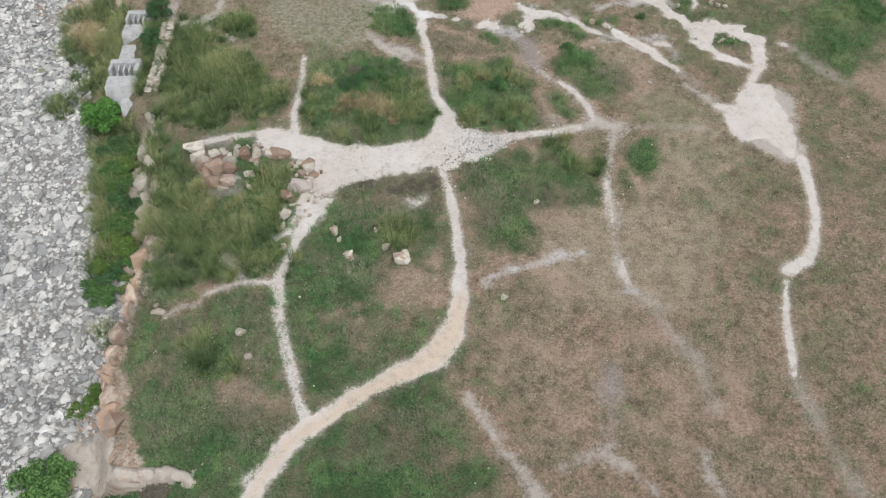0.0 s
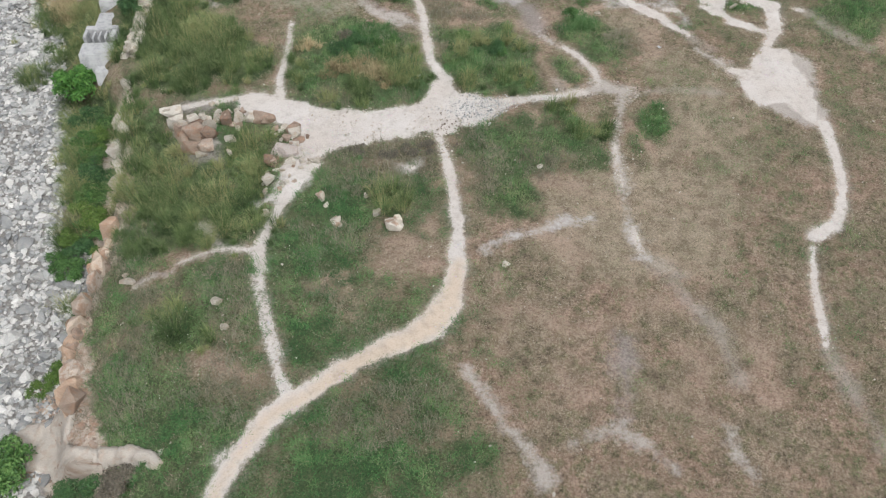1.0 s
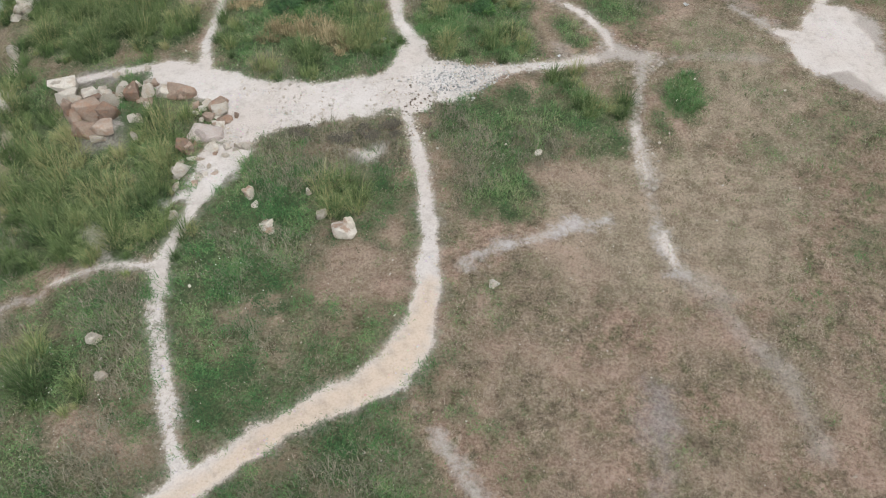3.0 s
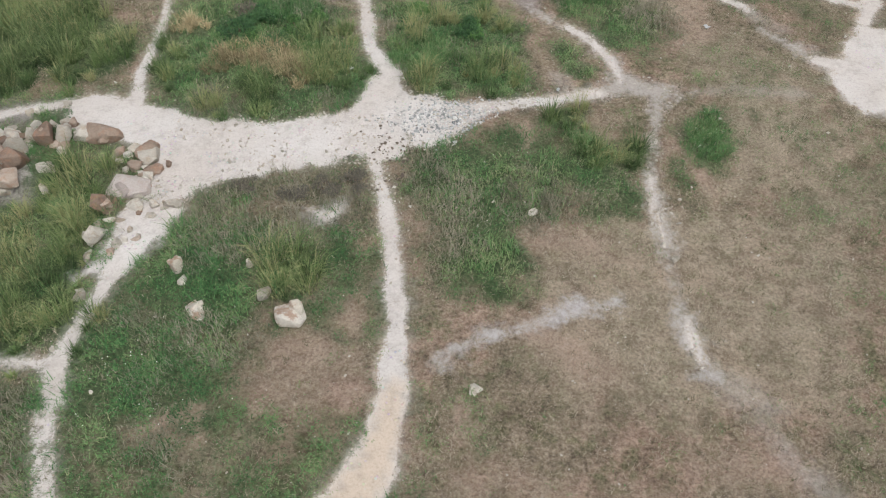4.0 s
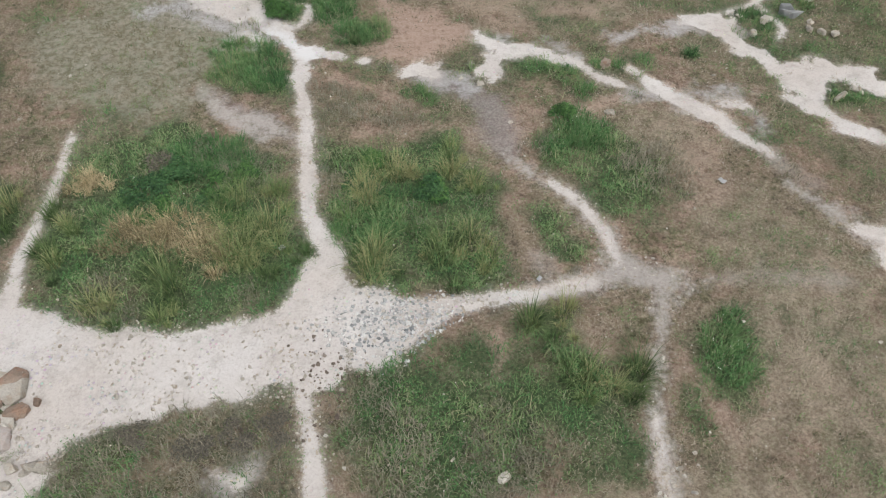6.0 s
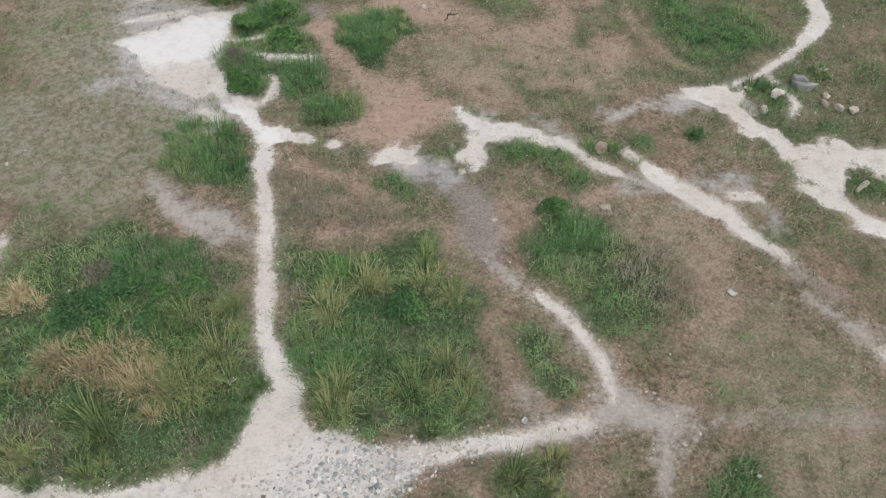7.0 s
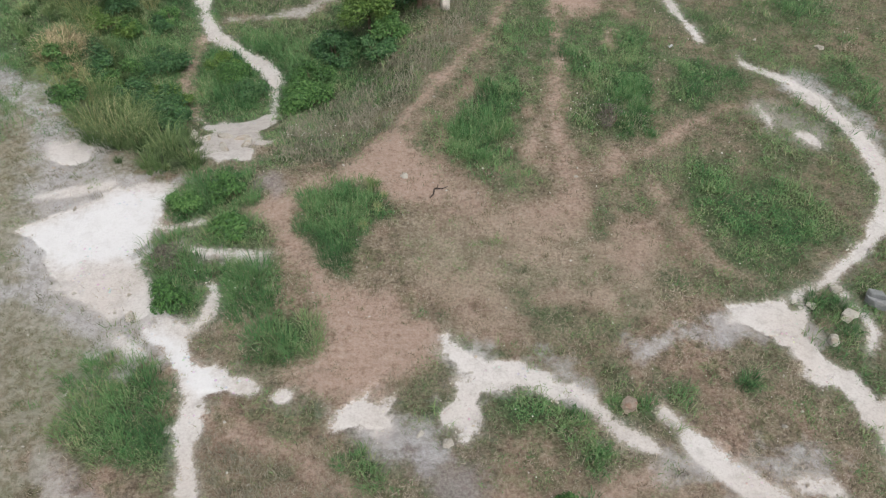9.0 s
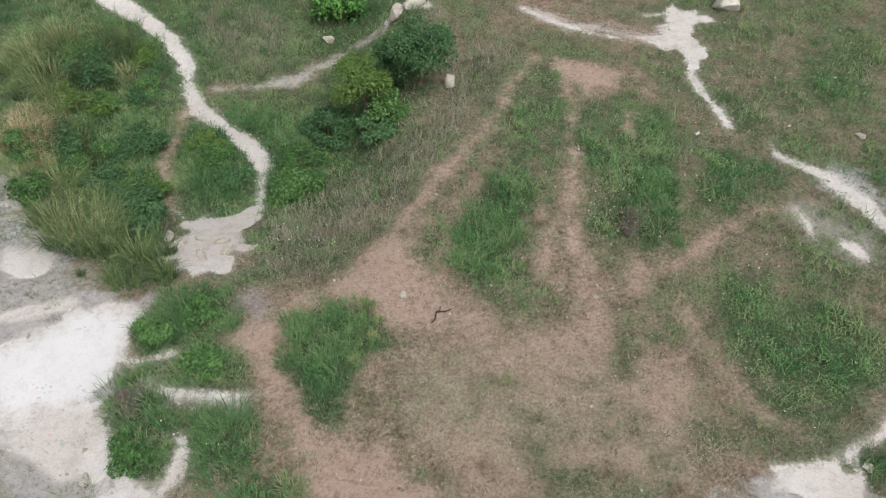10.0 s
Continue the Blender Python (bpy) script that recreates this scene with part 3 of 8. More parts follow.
band("chalk", [(-3.34, 41.47, 0.32), (-2.99, 40.88, 0.25), (-2.57, 40.27, 0.30), (-1.98, 39.50, 0.32), (-1.59, 38.77, 0.34), (-1.39, 38.26, 0.41), (-1.31, 37.77, 0.24), (-1.25, 37.28, 0.18)])
band("chalk", [(-1.34, 38.26, 0.33), (-0.66, 38.25, 0.27), (0.05, 38.02, 0.10)])
# greenery
band("tall", [(-14.1, 34.6, 3.4), (-11.5, 32.7, 3.88), (-9.4, 31.2, 3.2)])
band("tall", [(-13.6, 31.1, 2.35), (-11.6, 30.0, 1.72)])
band("lush", [(0.6, 47.2, 1.56), (2.0, 47.2, 1.03)])
band("lush", [(3.7, 46.3, 0.83), (4.2, 46.2, 0.66)])
band("weeds", [(2.8, 50.8, 1.9), (1.9, 50.1, 1.55), (0.0, 48.4, 1.15)])
band("tall", [(-6.1, 48.8, 1.81), (-4.3, 47.0, 1.68), (-7.9, 50.5, 1.52)])
band("tall", [(-9.2, 54.9, 2.45), (-7.5, 56.4, 2.18), (-7.2, 52.9, 2.01)])
band("straw", [(-8.2, 51.1, 1.2)])
band("lush", [(-2.8, 54.8, 1.78), (-1.0, 53.6, 2.12)])
band("lush", [(-6.3, 56.1, 2.22), (-5.8, 52.4, 2.41)])
band("lush", [(-3.2, 51.9, 1.65), (-2.8, 50.8, 1.61)])
band("lush", [(-5.3, 50.7, 1.6)])
band("lush", [(-0.3, 46.2, 1.04), (0.7, 46.2, 1.19)])
band("weeds", [(-2.7, 58.4, 3.21), (-3.9, 59.2, 2.17)])
band("weeds", [(-4.0, 24.3, 1.55), (-2.6, 24.6, 1.57), (-0.9, 24.8, 1.3)])
band("lush", [(-0.8, 22.4, 1.19), (-0.0, 22.4, 0.8)])
band("lush", [(-4.3, 20.0, 2.06), (-3.1, 19.7, 1.56)])
band("lush", [(-6.2, 20.9, 1.25), (-5.9, 19.2, 1.41)])
band("lush", [(-3.6, 21.1, 1.14)])
band("lush", [(3.1, 23.0, 1.77), (2.4, 24.3, 1.56)])
band("lush", [(1.8, 22.5, 1.07), (3.4, 21.4, 0.77)])
band("weeds", [(1.8, 25.2, 1.61), (1.7, 23.9, 1.12)])
band("lush", [(-5.6, 18.1, 1.87), (-4.4, 18.6, 1.9), (-3.6, 17.9, 1.68)])
band("lush", [(-4.7, 15.6, 1.58), (-4.8, 14.6, 0.85)])
band("lush", [(-10.9, 14.2, 2.25), (-9.1, 12.8, 2.49), (-6.4, 10.7, 2.0)])
band("lush", [(-8.8, 15.5, 1.94), (-7.7, 18.1, 1.5)])
band("weeds", [(-10.6, 16.9, 2.03), (-10.6, 15.2, 1.77)])
band("lush", [(-4.1, 10.7, 1.99), (-1.6, 10.4, 2.13), (0.5, 10.6, 2.29)])
band("weeds", [(-3.0, 12.1, 2.24), (-0.8, 12.8, 2.12)])
band("tall", [(-12.2, 22.8, 2.34), (-10.1, 23.2, 2.55)])
band("tall", [(-13.1, 25.8, 1.59), (-9.2, 25.6, 1.78)])
band("tall", [(-9.1, 20.8, 2.0), (-7.5, 21.2, 1.82)])
band("weeds", [(-12.3, 20.8, 1.84), (-12.2, 19.0, 1.37)])
band("tall", [(-21.0, 40.8, 2.47), (-21.4, 38.6, 2.06)])
band("weeds", [(-21.2, 34.4, 1.29), (-21.1, 33.0, 1.27)])
band("weeds", [(-24.0, 37.5, 0.68)])
band("lush", [(-13.8, 25.2, 1.61), (-13.1, 22.4, 1.53), (-12.7, 19.9, 1.22)])
band("weeds", [(-2.3, 25.4, 0.59), (-1.1, 25.7, 0.74), (-0.2, 25.4, 0.59)])
band("lush", [(-9.8, 15.5, 1.78), (-10.3, 13.4, 1.72), (-8.3, 12.0, 2.07)])
band("lush", [(-10.0, 12.1, 1.88)])
band("weeds", [(-7.5, 12.8, 1.67), (-7.1, 14.3, 1.29)])
band("lush", [(-8.0, 16.0, 1.56), (-7.3, 17.3, 1.37)])
band("lush", [(4.0, 46.8, 0.6), (4.1, 46.0, 0.59)])
band("tall", [(-13.6, 25.5, 1.62), (-10.8, 24.4, 2.36), (-8.7, 24.8, 1.83)])
band("tall", [(-12.7, 23.1, 1.81), (-10.2, 22.3, 2.27), (-7.8, 22.4, 1.51)])
band("tall", [(-11.2, 21.0, 1.73), (-8.3, 20.8, 1.95)])
band("tall", [(-12.4, 20.5, 0.99), (-11.2, 19.8, 0.97)])
band("tall", [(-14.5, 37.0, 2.24), (-11.6, 37.0, 1.9)])
band("weeds", [(-9.8, 15.8, 1.34), (-10.5, 14.6, 1.54)])
band("tall", [(-22.2, 39.1, 1.73), (-20.6, 35.9, 1.98), (-21.0, 33.9, 1.61)])
band("tall", [(-21.0, 42.0, 2.15), (-20.5, 39.1, 1.38)])
band("weeds", [(-18.7, 31.2, 1.54), (-17.6, 27.8, 1.76), (-16.6, 24.4, 1.39)])
band("weeds", [(-4.6, 23.9, 1.12), (-3.6, 24.5, 0.85), (-2.2, 24.8, 1.01), (-0.5, 25.0, 0.87), (-0.1, 23.9, 0.7)])
band("weeds", [(-4.0, 22.4, 1.45), (-2.4, 23.6, 1.71), (-0.7, 23.9, 1.29)])
band("tall", [(-18.8, 31.2, 1.54), (-17.6, 27.8, 1.47), (-16.6, 24.4, 1.11), (-16.1, 21.6, 0.8)])
band("weeds", [(3.3, 50.9, 1.55), (4.7, 52.1, 1.23)])
band("lush", [(-7.4, 53.9, 1.68), (-6.0, 51.2, 2.15), (-7.1, 52.1, 1.43)])
band("lush", [(0.0, 54.5, 1.58), (-1.8, 54.8, 1.39)])
patch("lush", [(-0.6, 47.7), (1.5, 47.5), (2.2, 46.6), (1.6, 45.3), (-0.0, 45.5)])
patch("lush", [(-6.5, 19.8), (-6.1, 21.1), (-5.0, 21.8), (-3.1, 21.9), (-2.3, 20.4), (-2.5, 19.0), (-3.0, 18.1), (-6.3, 18.1)])
patch("weeds", [(-4.8, 24.5), (-3.4, 25.1), (-0.2, 25.4), (0.2, 23.7), (-1.7, 23.0), (-3.8, 22.4), (-5.1, 22.7)])
patch("lush", [(0.9, 26.0), (3.4, 27.6), (5.7, 28.0), (7.6, 26.5), (7.3, 23.7), (6.0, 23.4), (4.2, 23.0), (3.6, 20.8), (1.3, 21.1), (1.0, 23.4)])
patch("lush", [(20.7, 40.0), (25.9, 40.1), (23.7, 33.8), (20.7, 32.8), (19.6, 35.2)])
band("mound", [(24.3, 38.9, 2.28)])
band("mound", [(-3.2, 51.9, 1.47), (-2.6, 50.5, 1.24)])
band("mound", [(-1.4, 53.3, 1.91), (-2.7, 54.5, 1.18)])
band("mound", [(-5.8, 52.4, 2.04), (-5.0, 50.5, 1.24)])
band("tall", [(-19.6, 37.0, 1.01), (-22.0, 42.0, 2.15)])
patch("lush", [(-10.4, 55.2), (-8.5, 56.3), (-7.0, 57.9), (-5.6, 57.3), (-4.9, 54.8), (-5.1, 52.4), (-4.4, 50.5), (-3.7, 48.4), (-5.6, 49.7), (-6.8, 49.9), (-9.3, 52.2)])
patch("lush", [(-3.9, 53.6), (-2.0, 52.1), (-1.4, 50.2), (-2.0, 49.0), (-3.5, 49.5), (-4.2, 51.6)])
patch("lush", [(-1.6, 55.1), (-0.1, 55.5), (0.9, 53.2), (0.8, 50.5), (-0.5, 49.9), (-1.4, 52.1)])
band("mound", [(-3.6, 53.3, 0.95), (-3.0, 51.6, 2.19)])
band("mound", [(-1.0, 53.6, 1.54), (-0.1, 51.9, 1.47)])
band("mound", [(-6.0, 53.2, 1.7), (-6.8, 53.2, 1.3)])
band("tall", [(-6.3, 48.3, 1.45), (-4.7, 47.3, 1.71), (-3.3, 46.2, 1.18)])
band("tall", [(-7.1, 49.7, 1.17), (-8.0, 49.9, 0.83)])
band("tall", [(-9.2, 53.4, 1.99), (-8.0, 54.3, 1.68), (-7.1, 53.3, 1.11)])
band("tall", [(-7.1, 57.2, 1.02), (-8.7, 55.6, 1.15)])
patch("lush", [(-0.5, 47.3), (1.5, 47.5), (1.6, 45.9), (0.6, 45.3), (-0.8, 45.7)])
band("straw", [(-22.4, 40.8, 1.41), (-21.1, 38.8, 1.03)])
band("tall", [(-23.1, 42.0, 2.15), (-21.9, 39.1, 2.07)])
patch("lush", [(-7.4, 23.0), (-5.1, 23.8), (-3.4, 23.6), (-2.3, 22.3), (-2.0, 20.0), (-6.3, 20.0)])
patch("lush", [(-6.9, 21.5), (-5.8, 22.6), (-3.5, 22.3), (-2.7, 20.2), (-6.4, 20.1)])
band("tall", [(-7.6, 21.8, 1.42), (-6.8, 20.3, 1.35)])
band("tall", [(-8.1, 24.6, 1.43), (-8.0, 23.4, 1.23)])
band("tall", [(-9.4, 20.6, 1.22), (-7.9, 19.3, 0.87), (-10.6, 22.8, 1.47)])
band("tall", [(-8.8, 21.7, 1.87), (-7.3, 20.6, 1.36)])
patch("lush", [(-3.5, 55.2), (-1.1, 55.6), (0.2, 53.2), (1.2, 50.2), (0.7, 47.5), (-0.4, 45.8), (-1.3, 47.5), (-1.4, 51.7)])
patch("lush", [(-6.1, 58.0), (-3.6, 58.1), (-0.5, 58.1), (-1.2, 56.3), (-4.2, 56.3)])
band("tall", [(-8.2, 25.0, 1.2), (-7.8, 25.4, 0.87)])
band("tall", [(-9.5, 28.6, 0.56), (-9.2, 28.3, 0.45)])
band("weeds", [(-13.4, 15.1, 0.52), (-12.7, 13.7, 0.63), (-11.9, 12.6, 0.49)])
band("tall", [(-10.2, 16.1, 1.26), (-9.5, 16.0, 1.04)])
band("tall", [(-14.4, 17.9, 0.56), (-14.9, 18.7, 0.57)])
band("weeds", [(-8.3, 13.0, 0.78), (-7.5, 13.1, 0.77)])
band("weeds", [(-10.5, 13.4, 1.19), (-10.5, 12.1, 0.96)])

band("tall", [(-18.7, 32.8, 0.9), (-19.1, 36.0, 1.3), (-19.4, 40.0, 1.5)])
band("tall", [(-16.3, 32.9, 0.7), (-16.4, 35.5, 0.7), (-16.9, 39.5, 0.9)])
band("tall", [(-17.4, 31.6, 0.8), (-16.5, 30.5, 0.8), (-16.6, 29.0, 0.8)])
band("tall", [(-14.5, 32.0, 0.8), (-14.4, 35.0, 0.8), (-15.0, 38.0, 0.8)])
band("tall", [(-13.5, 24.6, 1.0), (-14.2, 27.5, 1.3), (-15.0, 31.0, 1.2)])
band("weeds", [(-12.9, 16.0, 0.7), (-12.9, 20.0, 0.8), (-13.3, 24.0, 0.9)])
band("weeds", [(-13.6, 10.2, 1.0), (-11.6, 10.0, 1.2), (-10.2, 9.8, 0.9)])
band("mound", [(8.23, 37.82, 0.17), (8.11, 37.46, 0.19), (8.26, 37.16, 0.19), (8.55, 37.11, 0.19), (8.80, 37.45, 0.17), (8.77, 37.89, 0.17)])
patch("lush", [(13.3, 40.8), (13.8, 40.9), (14.3, 40.7), (14.6, 40.2), (14.4, 39.9), (13.7, 40.0), (13.2, 40.3)])
patch("lush", [(13.5, 39.6), (14.0, 39.7), (14.2, 39.2), (13.9, 38.9), (13.5, 39.0)])
patch("lush", [(14.6, 41.1), (15.1, 41.5), (15.5, 41.3), (15.2, 40.9)])
band("mound", [(14.20, 39.75, 0.19), (14.17, 39.31, 0.22)])
band("mound", [(13.48, 40.57, 0.20), (13.96, 40.43, 0.20)])
band("mound", [(15.92, 41.16, 0.26), (15.83, 40.53, 0.25)])
band("mound", [(15.33, 39.55, 0.37), (15.48, 39.35, 0.29)])
patch("lush", [(15.2, 36.6), (16.3, 36.8), (16.8, 36.6), (16.4, 35.6), (15.5, 35.4), (15.1, 35.7)])
band("mound", [(11.24, 38.39, 0.21), (11.23, 38.05, 0.20)])
band("lush", [(9.26, 37.89, 0.28), (9.50, 38.05, 0.23)])
band("lush", [(9.07, 36.91, 0.27), (9.30, 36.75, 0.19)])
band("mound", [(15.37, 35.96, 0.30), (16.19, 35.95, 0.27)])
patch("mound", [(-3.0, 43.4), (-3.0, 44.1), (-2.9, 44.6), (-2.7, 44.9), (-2.1, 45.1), (-1.4, 45.4), (-0.7, 45.0), (-0.6, 44.5), (-0.7, 43.9), (-1.2, 43.7), (-1.6, 43.5), (-2.2, 43.2), (-2.8, 43.1)])
patch("mound", [(-2.5, 43.0), (-1.8, 43.4), (-1.3, 43.6), (-0.7, 43.3), (-0.3, 43.0), (-0.1, 42.2), (-0.5, 42.2), (-1.1, 42.2), (-1.9, 42.3), (-2.4, 42.6)])
patch("mound", [(-3.5, 42.0), (-3.4, 42.4), (-3.1, 42.8), (-2.6, 42.6), (-2.1, 42.2), (-1.6, 42.0), (-1.5, 41.3), (-1.5, 40.9), (-1.3, 40.3), (-1.4, 40.1), (-2.2, 40.1), (-2.6, 40.4), (-3.0, 41.1), (-3.4, 41.6)])
patch("mound", [(-1.4, 42.0), (-0.9, 42.1), (-0.2, 42.0), (0.2, 41.2), (0.1, 40.6), (-0.1, 40.3), (-0.7, 40.1), (-1.1, 40.1), (-1.2, 40.7)])
patch("mound", [(0.4, 43.9), (0.7, 44.5), (1.3, 44.9), (2.0, 44.8), (2.5, 44.6), (2.8, 44.0), (2.5, 43.4), (2.2, 42.8), (1.9, 42.0), (1.9, 41.3), (1.6, 41.3), (1.1, 41.9), (0.8, 42.6), (0.5, 43.1)])
patch("mound", [(-0.2, 39.1), (-0.2, 39.8), (0.2, 40.1), (0.8, 40.2), (1.3, 40.0), (1.4, 39.4), (1.2, 39.0), (0.5, 38.8), (0.1, 38.9)])
patch("mound", [(-4.1, 37.6), (-4.1, 38.3), (-3.9, 38.9), (-3.7, 39.2), (-3.1, 38.9), (-2.5, 38.7), (-2.0, 38.3), (-1.8, 37.8), (-1.8, 37.1), (-1.6, 36.6), (-2.4, 36.4), (-3.1, 36.4), (-3.7, 36.7), (-4.0, 37.1)])
patch("mound", [(6.4, 34.7), (7.1, 35.5), (7.5, 35.3), (7.9, 34.8), (8.0, 34.2), (7.7, 33.5), (6.6, 33.4), (6.3, 34.1)])
patch("mound", [(6.7, 37.7), (7.2, 37.8), (7.5, 37.3), (7.1, 37.1), (6.8, 37.3)])
patch("mound", [(7.3, 36.7), (7.7, 36.8), (7.8, 36.5), (7.5, 36.1), (7.1, 36.3)])
patch("mound", [(2.1, 36.6), (2.4, 36.8), (2.8, 36.5), (3.2, 36.0), (2.7, 35.9), (2.3, 36.1)])
patch("mound", [(9.9, 49.6), (10.9, 50.0), (10.9, 48.4), (10.7, 46.9), (9.8, 46.6), (9.6, 48.1)])
patch("mound", [(4.7, 45.9), (4.7, 47.3), (5.7, 49.4), (6.7, 48.8), (6.4, 47.3), (5.4, 45.6)])
patch("mound", [(9.0, 27.3), (9.4, 27.5), (10.0, 27.9), (10.3, 27.6), (10.1, 26.8), (9.9, 26.2), (9.5, 26.0), (8.9, 26.1), (8.9, 26.6)])
patch("mound", [(0.4, 30.5), (0.9, 31.2), (1.6, 31.6), (2.2, 31.4), (2.1, 30.8), (1.5, 30.1), (1.0, 29.9)])
patch("mound", [(-4.8, 32.8), (-3.9, 34.2), (-2.4, 34.0), (-1.8, 33.0), (-3.2, 32.8), (-4.0, 31.8)])
patch("mound", [(-6.0, 31.3), (-5.6, 31.9), (-3.1, 31.8), (-3.3, 31.4), (-5.0, 31.1), (-5.4, 30.3)])
patch("lush", [(-4.3, 37.5), (-4.3, 38.5), (-3.9, 39.1), (-3.6, 39.4), (-2.4, 38.9), (-1.8, 38.2), (-1.5, 37.3), (-1.4, 36.4), (-2.3, 35.9), (-3.4, 36.3), (-4.0, 36.8)])
patch("lush", [(5.2, 33.6), (6.3, 34.8), (7.2, 35.5), (8.1, 34.7), (8.6, 33.9), (9.5, 33.1), (9.8, 32.2), (9.7, 31.6), (8.7, 31.0), (7.3, 31.3), (6.6, 31.9), (5.7, 32.7)])
patch("lush", [(-5.9, 23.6), (-5.9, 23.8), (-5.7, 23.7), (-5.7, 23.4)])
patch("lush", [(-6.5, 22.2), (-6.4, 22.5), (-6.1, 22.3), (-6.3, 22.1)])
patch("lush", [(-6.4, 23.0), (-6.3, 23.1), (-6.2, 23.0), (-6.2, 22.8)])
patch("lush", [(-3.6, 40.7), (-3.5, 40.9), (-3.0, 40.4), (-2.9, 40.1), (-3.3, 40.1)])
patch("lush", [(0.2, 37.5), (1.0, 37.7), (1.1, 38.0), (1.7, 37.8), (1.8, 37.4), (1.7, 37.2), (1.3, 37.2), (0.5, 37.2)])
patch("lush", [(4.9, 39.1), (5.2, 39.2), (5.8, 38.9), (5.6, 38.7), (5.2, 38.8)])
patch("lush", [(3.2, 37.2), (3.6, 37.6), (4.3, 37.7), (4.3, 36.6), (3.7, 36.7), (3.3, 36.9)])
patch("lush", [(5.2, 37.9), (5.7, 38.0), (6.1, 37.9), (6.7, 37.7), (7.2, 37.7), (7.4, 37.3), (7.7, 36.8), (7.8, 36.5), (7.4, 36.0), (7.0, 36.1), (6.5, 36.4), (6.2, 36.8), (5.8, 37.2)])
patch("lush", [(6.7, 35.1), (7.1, 35.6), (7.4, 35.4), (7.9, 34.8), (8.1, 34.3), (8.1, 33.8), (7.8, 33.3), (5.3, 33.4), (5.2, 33.6), (5.5, 34.0), (5.8, 34.2), (6.2, 34.5), (6.4, 34.8)])
patch("lush", [(2.0, 36.6), (2.4, 36.9), (2.9, 36.5), (3.5, 36.0), (3.1, 35.6), (2.6, 35.8), (2.2, 36.1)])
patch("lush", [(10.5, 44.5), (11.2, 45.1), (11.9, 45.5), (12.6, 45.4), (13.2, 45.0), (14.0, 44.8), (14.8, 44.5), (15.4, 43.8), (15.7, 43.1), (15.1, 42.4), (14.3, 42.0), (13.4, 41.6), (12.4, 41.5), (11.9, 41.8), (11.7, 42.7), (11.2, 43.6), (10.7, 44.0)])
patch("lush", [(8.6, 47.5), (9.0, 49.3), (9.5, 51.0), (10.5, 51.4), (11.2, 50.0), (11.0, 48.4), (10.8, 46.9), (10.4, 46.5), (9.3, 46.5), (8.7, 47.0)])
patch("lush", [(8.3, 49.0), (8.5, 51.5), (9.1, 53.2), (10.2, 53.4), (11.5, 52.8), (11.6, 51.1), (11.4, 49.1), (10.6, 47.1), (8.5, 46.7), (8.2, 47.7)])
patch("lush", [(11.3, 49.1), (12.0, 50.8), (13.3, 51.1), (14.0, 50.6), (14.1, 49.6), (13.4, 48.4), (12.1, 47.9), (11.3, 48.2)])
patch("lush", [(4.7, 46.0), (4.6, 47.3), (5.1, 48.1), (6.0, 49.7), (6.6, 50.3), (7.4, 51.4), (8.2, 51.8), (8.2, 49.7), (7.9, 48.4), (7.1, 47.6), (6.8, 46.4), (6.9, 45.3), (6.7, 44.5), (6.2, 44.2), (5.9, 45.1), (5.2, 45.4)])
patch("lush", [(6.3, 50.7), (7.0, 52.6), (8.1, 54.5), (8.2, 52.3), (8.0, 49.8), (7.7, 48.0), (7.1, 47.5), (6.7, 49.1)])
patch("lush", [(8.4, 43.9), (9.0, 44.3), (9.3, 43.7), (8.8, 43.2), (8.5, 43.4)])
patch("lush", [(3.2, 46.4), (3.5, 47.2), (4.2, 47.4), (4.5, 47.0), (4.4, 46.2), (3.8, 46.0)])
patch("lush", [(3.8, 48.8), (4.5, 49.2), (4.5, 48.2), (4.0, 48.3)])
patch("lush", [(0.6, 46.0), (0.8, 47.9), (1.8, 47.7), (2.1, 46.8), (1.8, 45.9), (1.1, 45.5)])
patch("lush", [(2.2, 47.4), (2.7, 48.9), (3.0, 48.3), (2.8, 47.4)])
patch("lush", [(-10.4, 49.8), (-9.7, 49.5), (-9.0, 48.2), (-8.7, 47.3), (-8.8, 46.7), (-9.2, 46.5)])
patch("lush", [(16.9, 57.0), (18.9, 58.2), (20.9, 58.6), (18.6, 52.6), (17.0, 51.8), (16.0, 53.1)])
patch("lush", [(12.9, 52.2), (14.2, 53.1), (15.0, 52.2), (14.3, 51.4), (13.2, 51.5)])
patch("lush", [(-7.2, 32.9), (-7.0, 34.0), (-6.4, 34.7), (-5.3, 34.8), (-4.1, 34.9), (-3.0, 34.8), (-2.1, 34.2), (-1.4, 33.6), (-1.1, 32.8), (-0.8, 32.0), (-0.5, 30.9), (0.0, 29.9), (-0.1, 29.2), (-0.4, 28.6), (-0.9, 28.2), (-1.6, 28.0), (-2.4, 27.9), (-2.9, 27.7), (-4.2, 27.7), (-5.0, 27.6), (-5.9, 28.1), (-6.5, 28.5), (-7.8, 32.1)])
patch("lush", [(-0.4, 33.2), (-0.4, 34.2), (0.7, 34.4), (1.9, 34.5), (3.2, 34.3), (3.8, 34.2), (4.2, 33.5), (4.7, 32.7), (4.7, 31.9), (4.7, 30.8), (4.8, 29.8), (4.9, 29.1), (4.3, 28.9), (3.4, 28.7), (2.4, 28.8), (1.2, 28.9), (0.9, 29.2), (0.6, 30.2), (-0.0, 31.2)])
patch("lush", [(5.2, 31.3), (6.0, 31.1), (6.5, 30.6), (7.0, 30.1), (7.0, 29.6), (6.5, 29.3), (5.9, 29.2), (5.5, 29.9), (5.3, 30.8)])
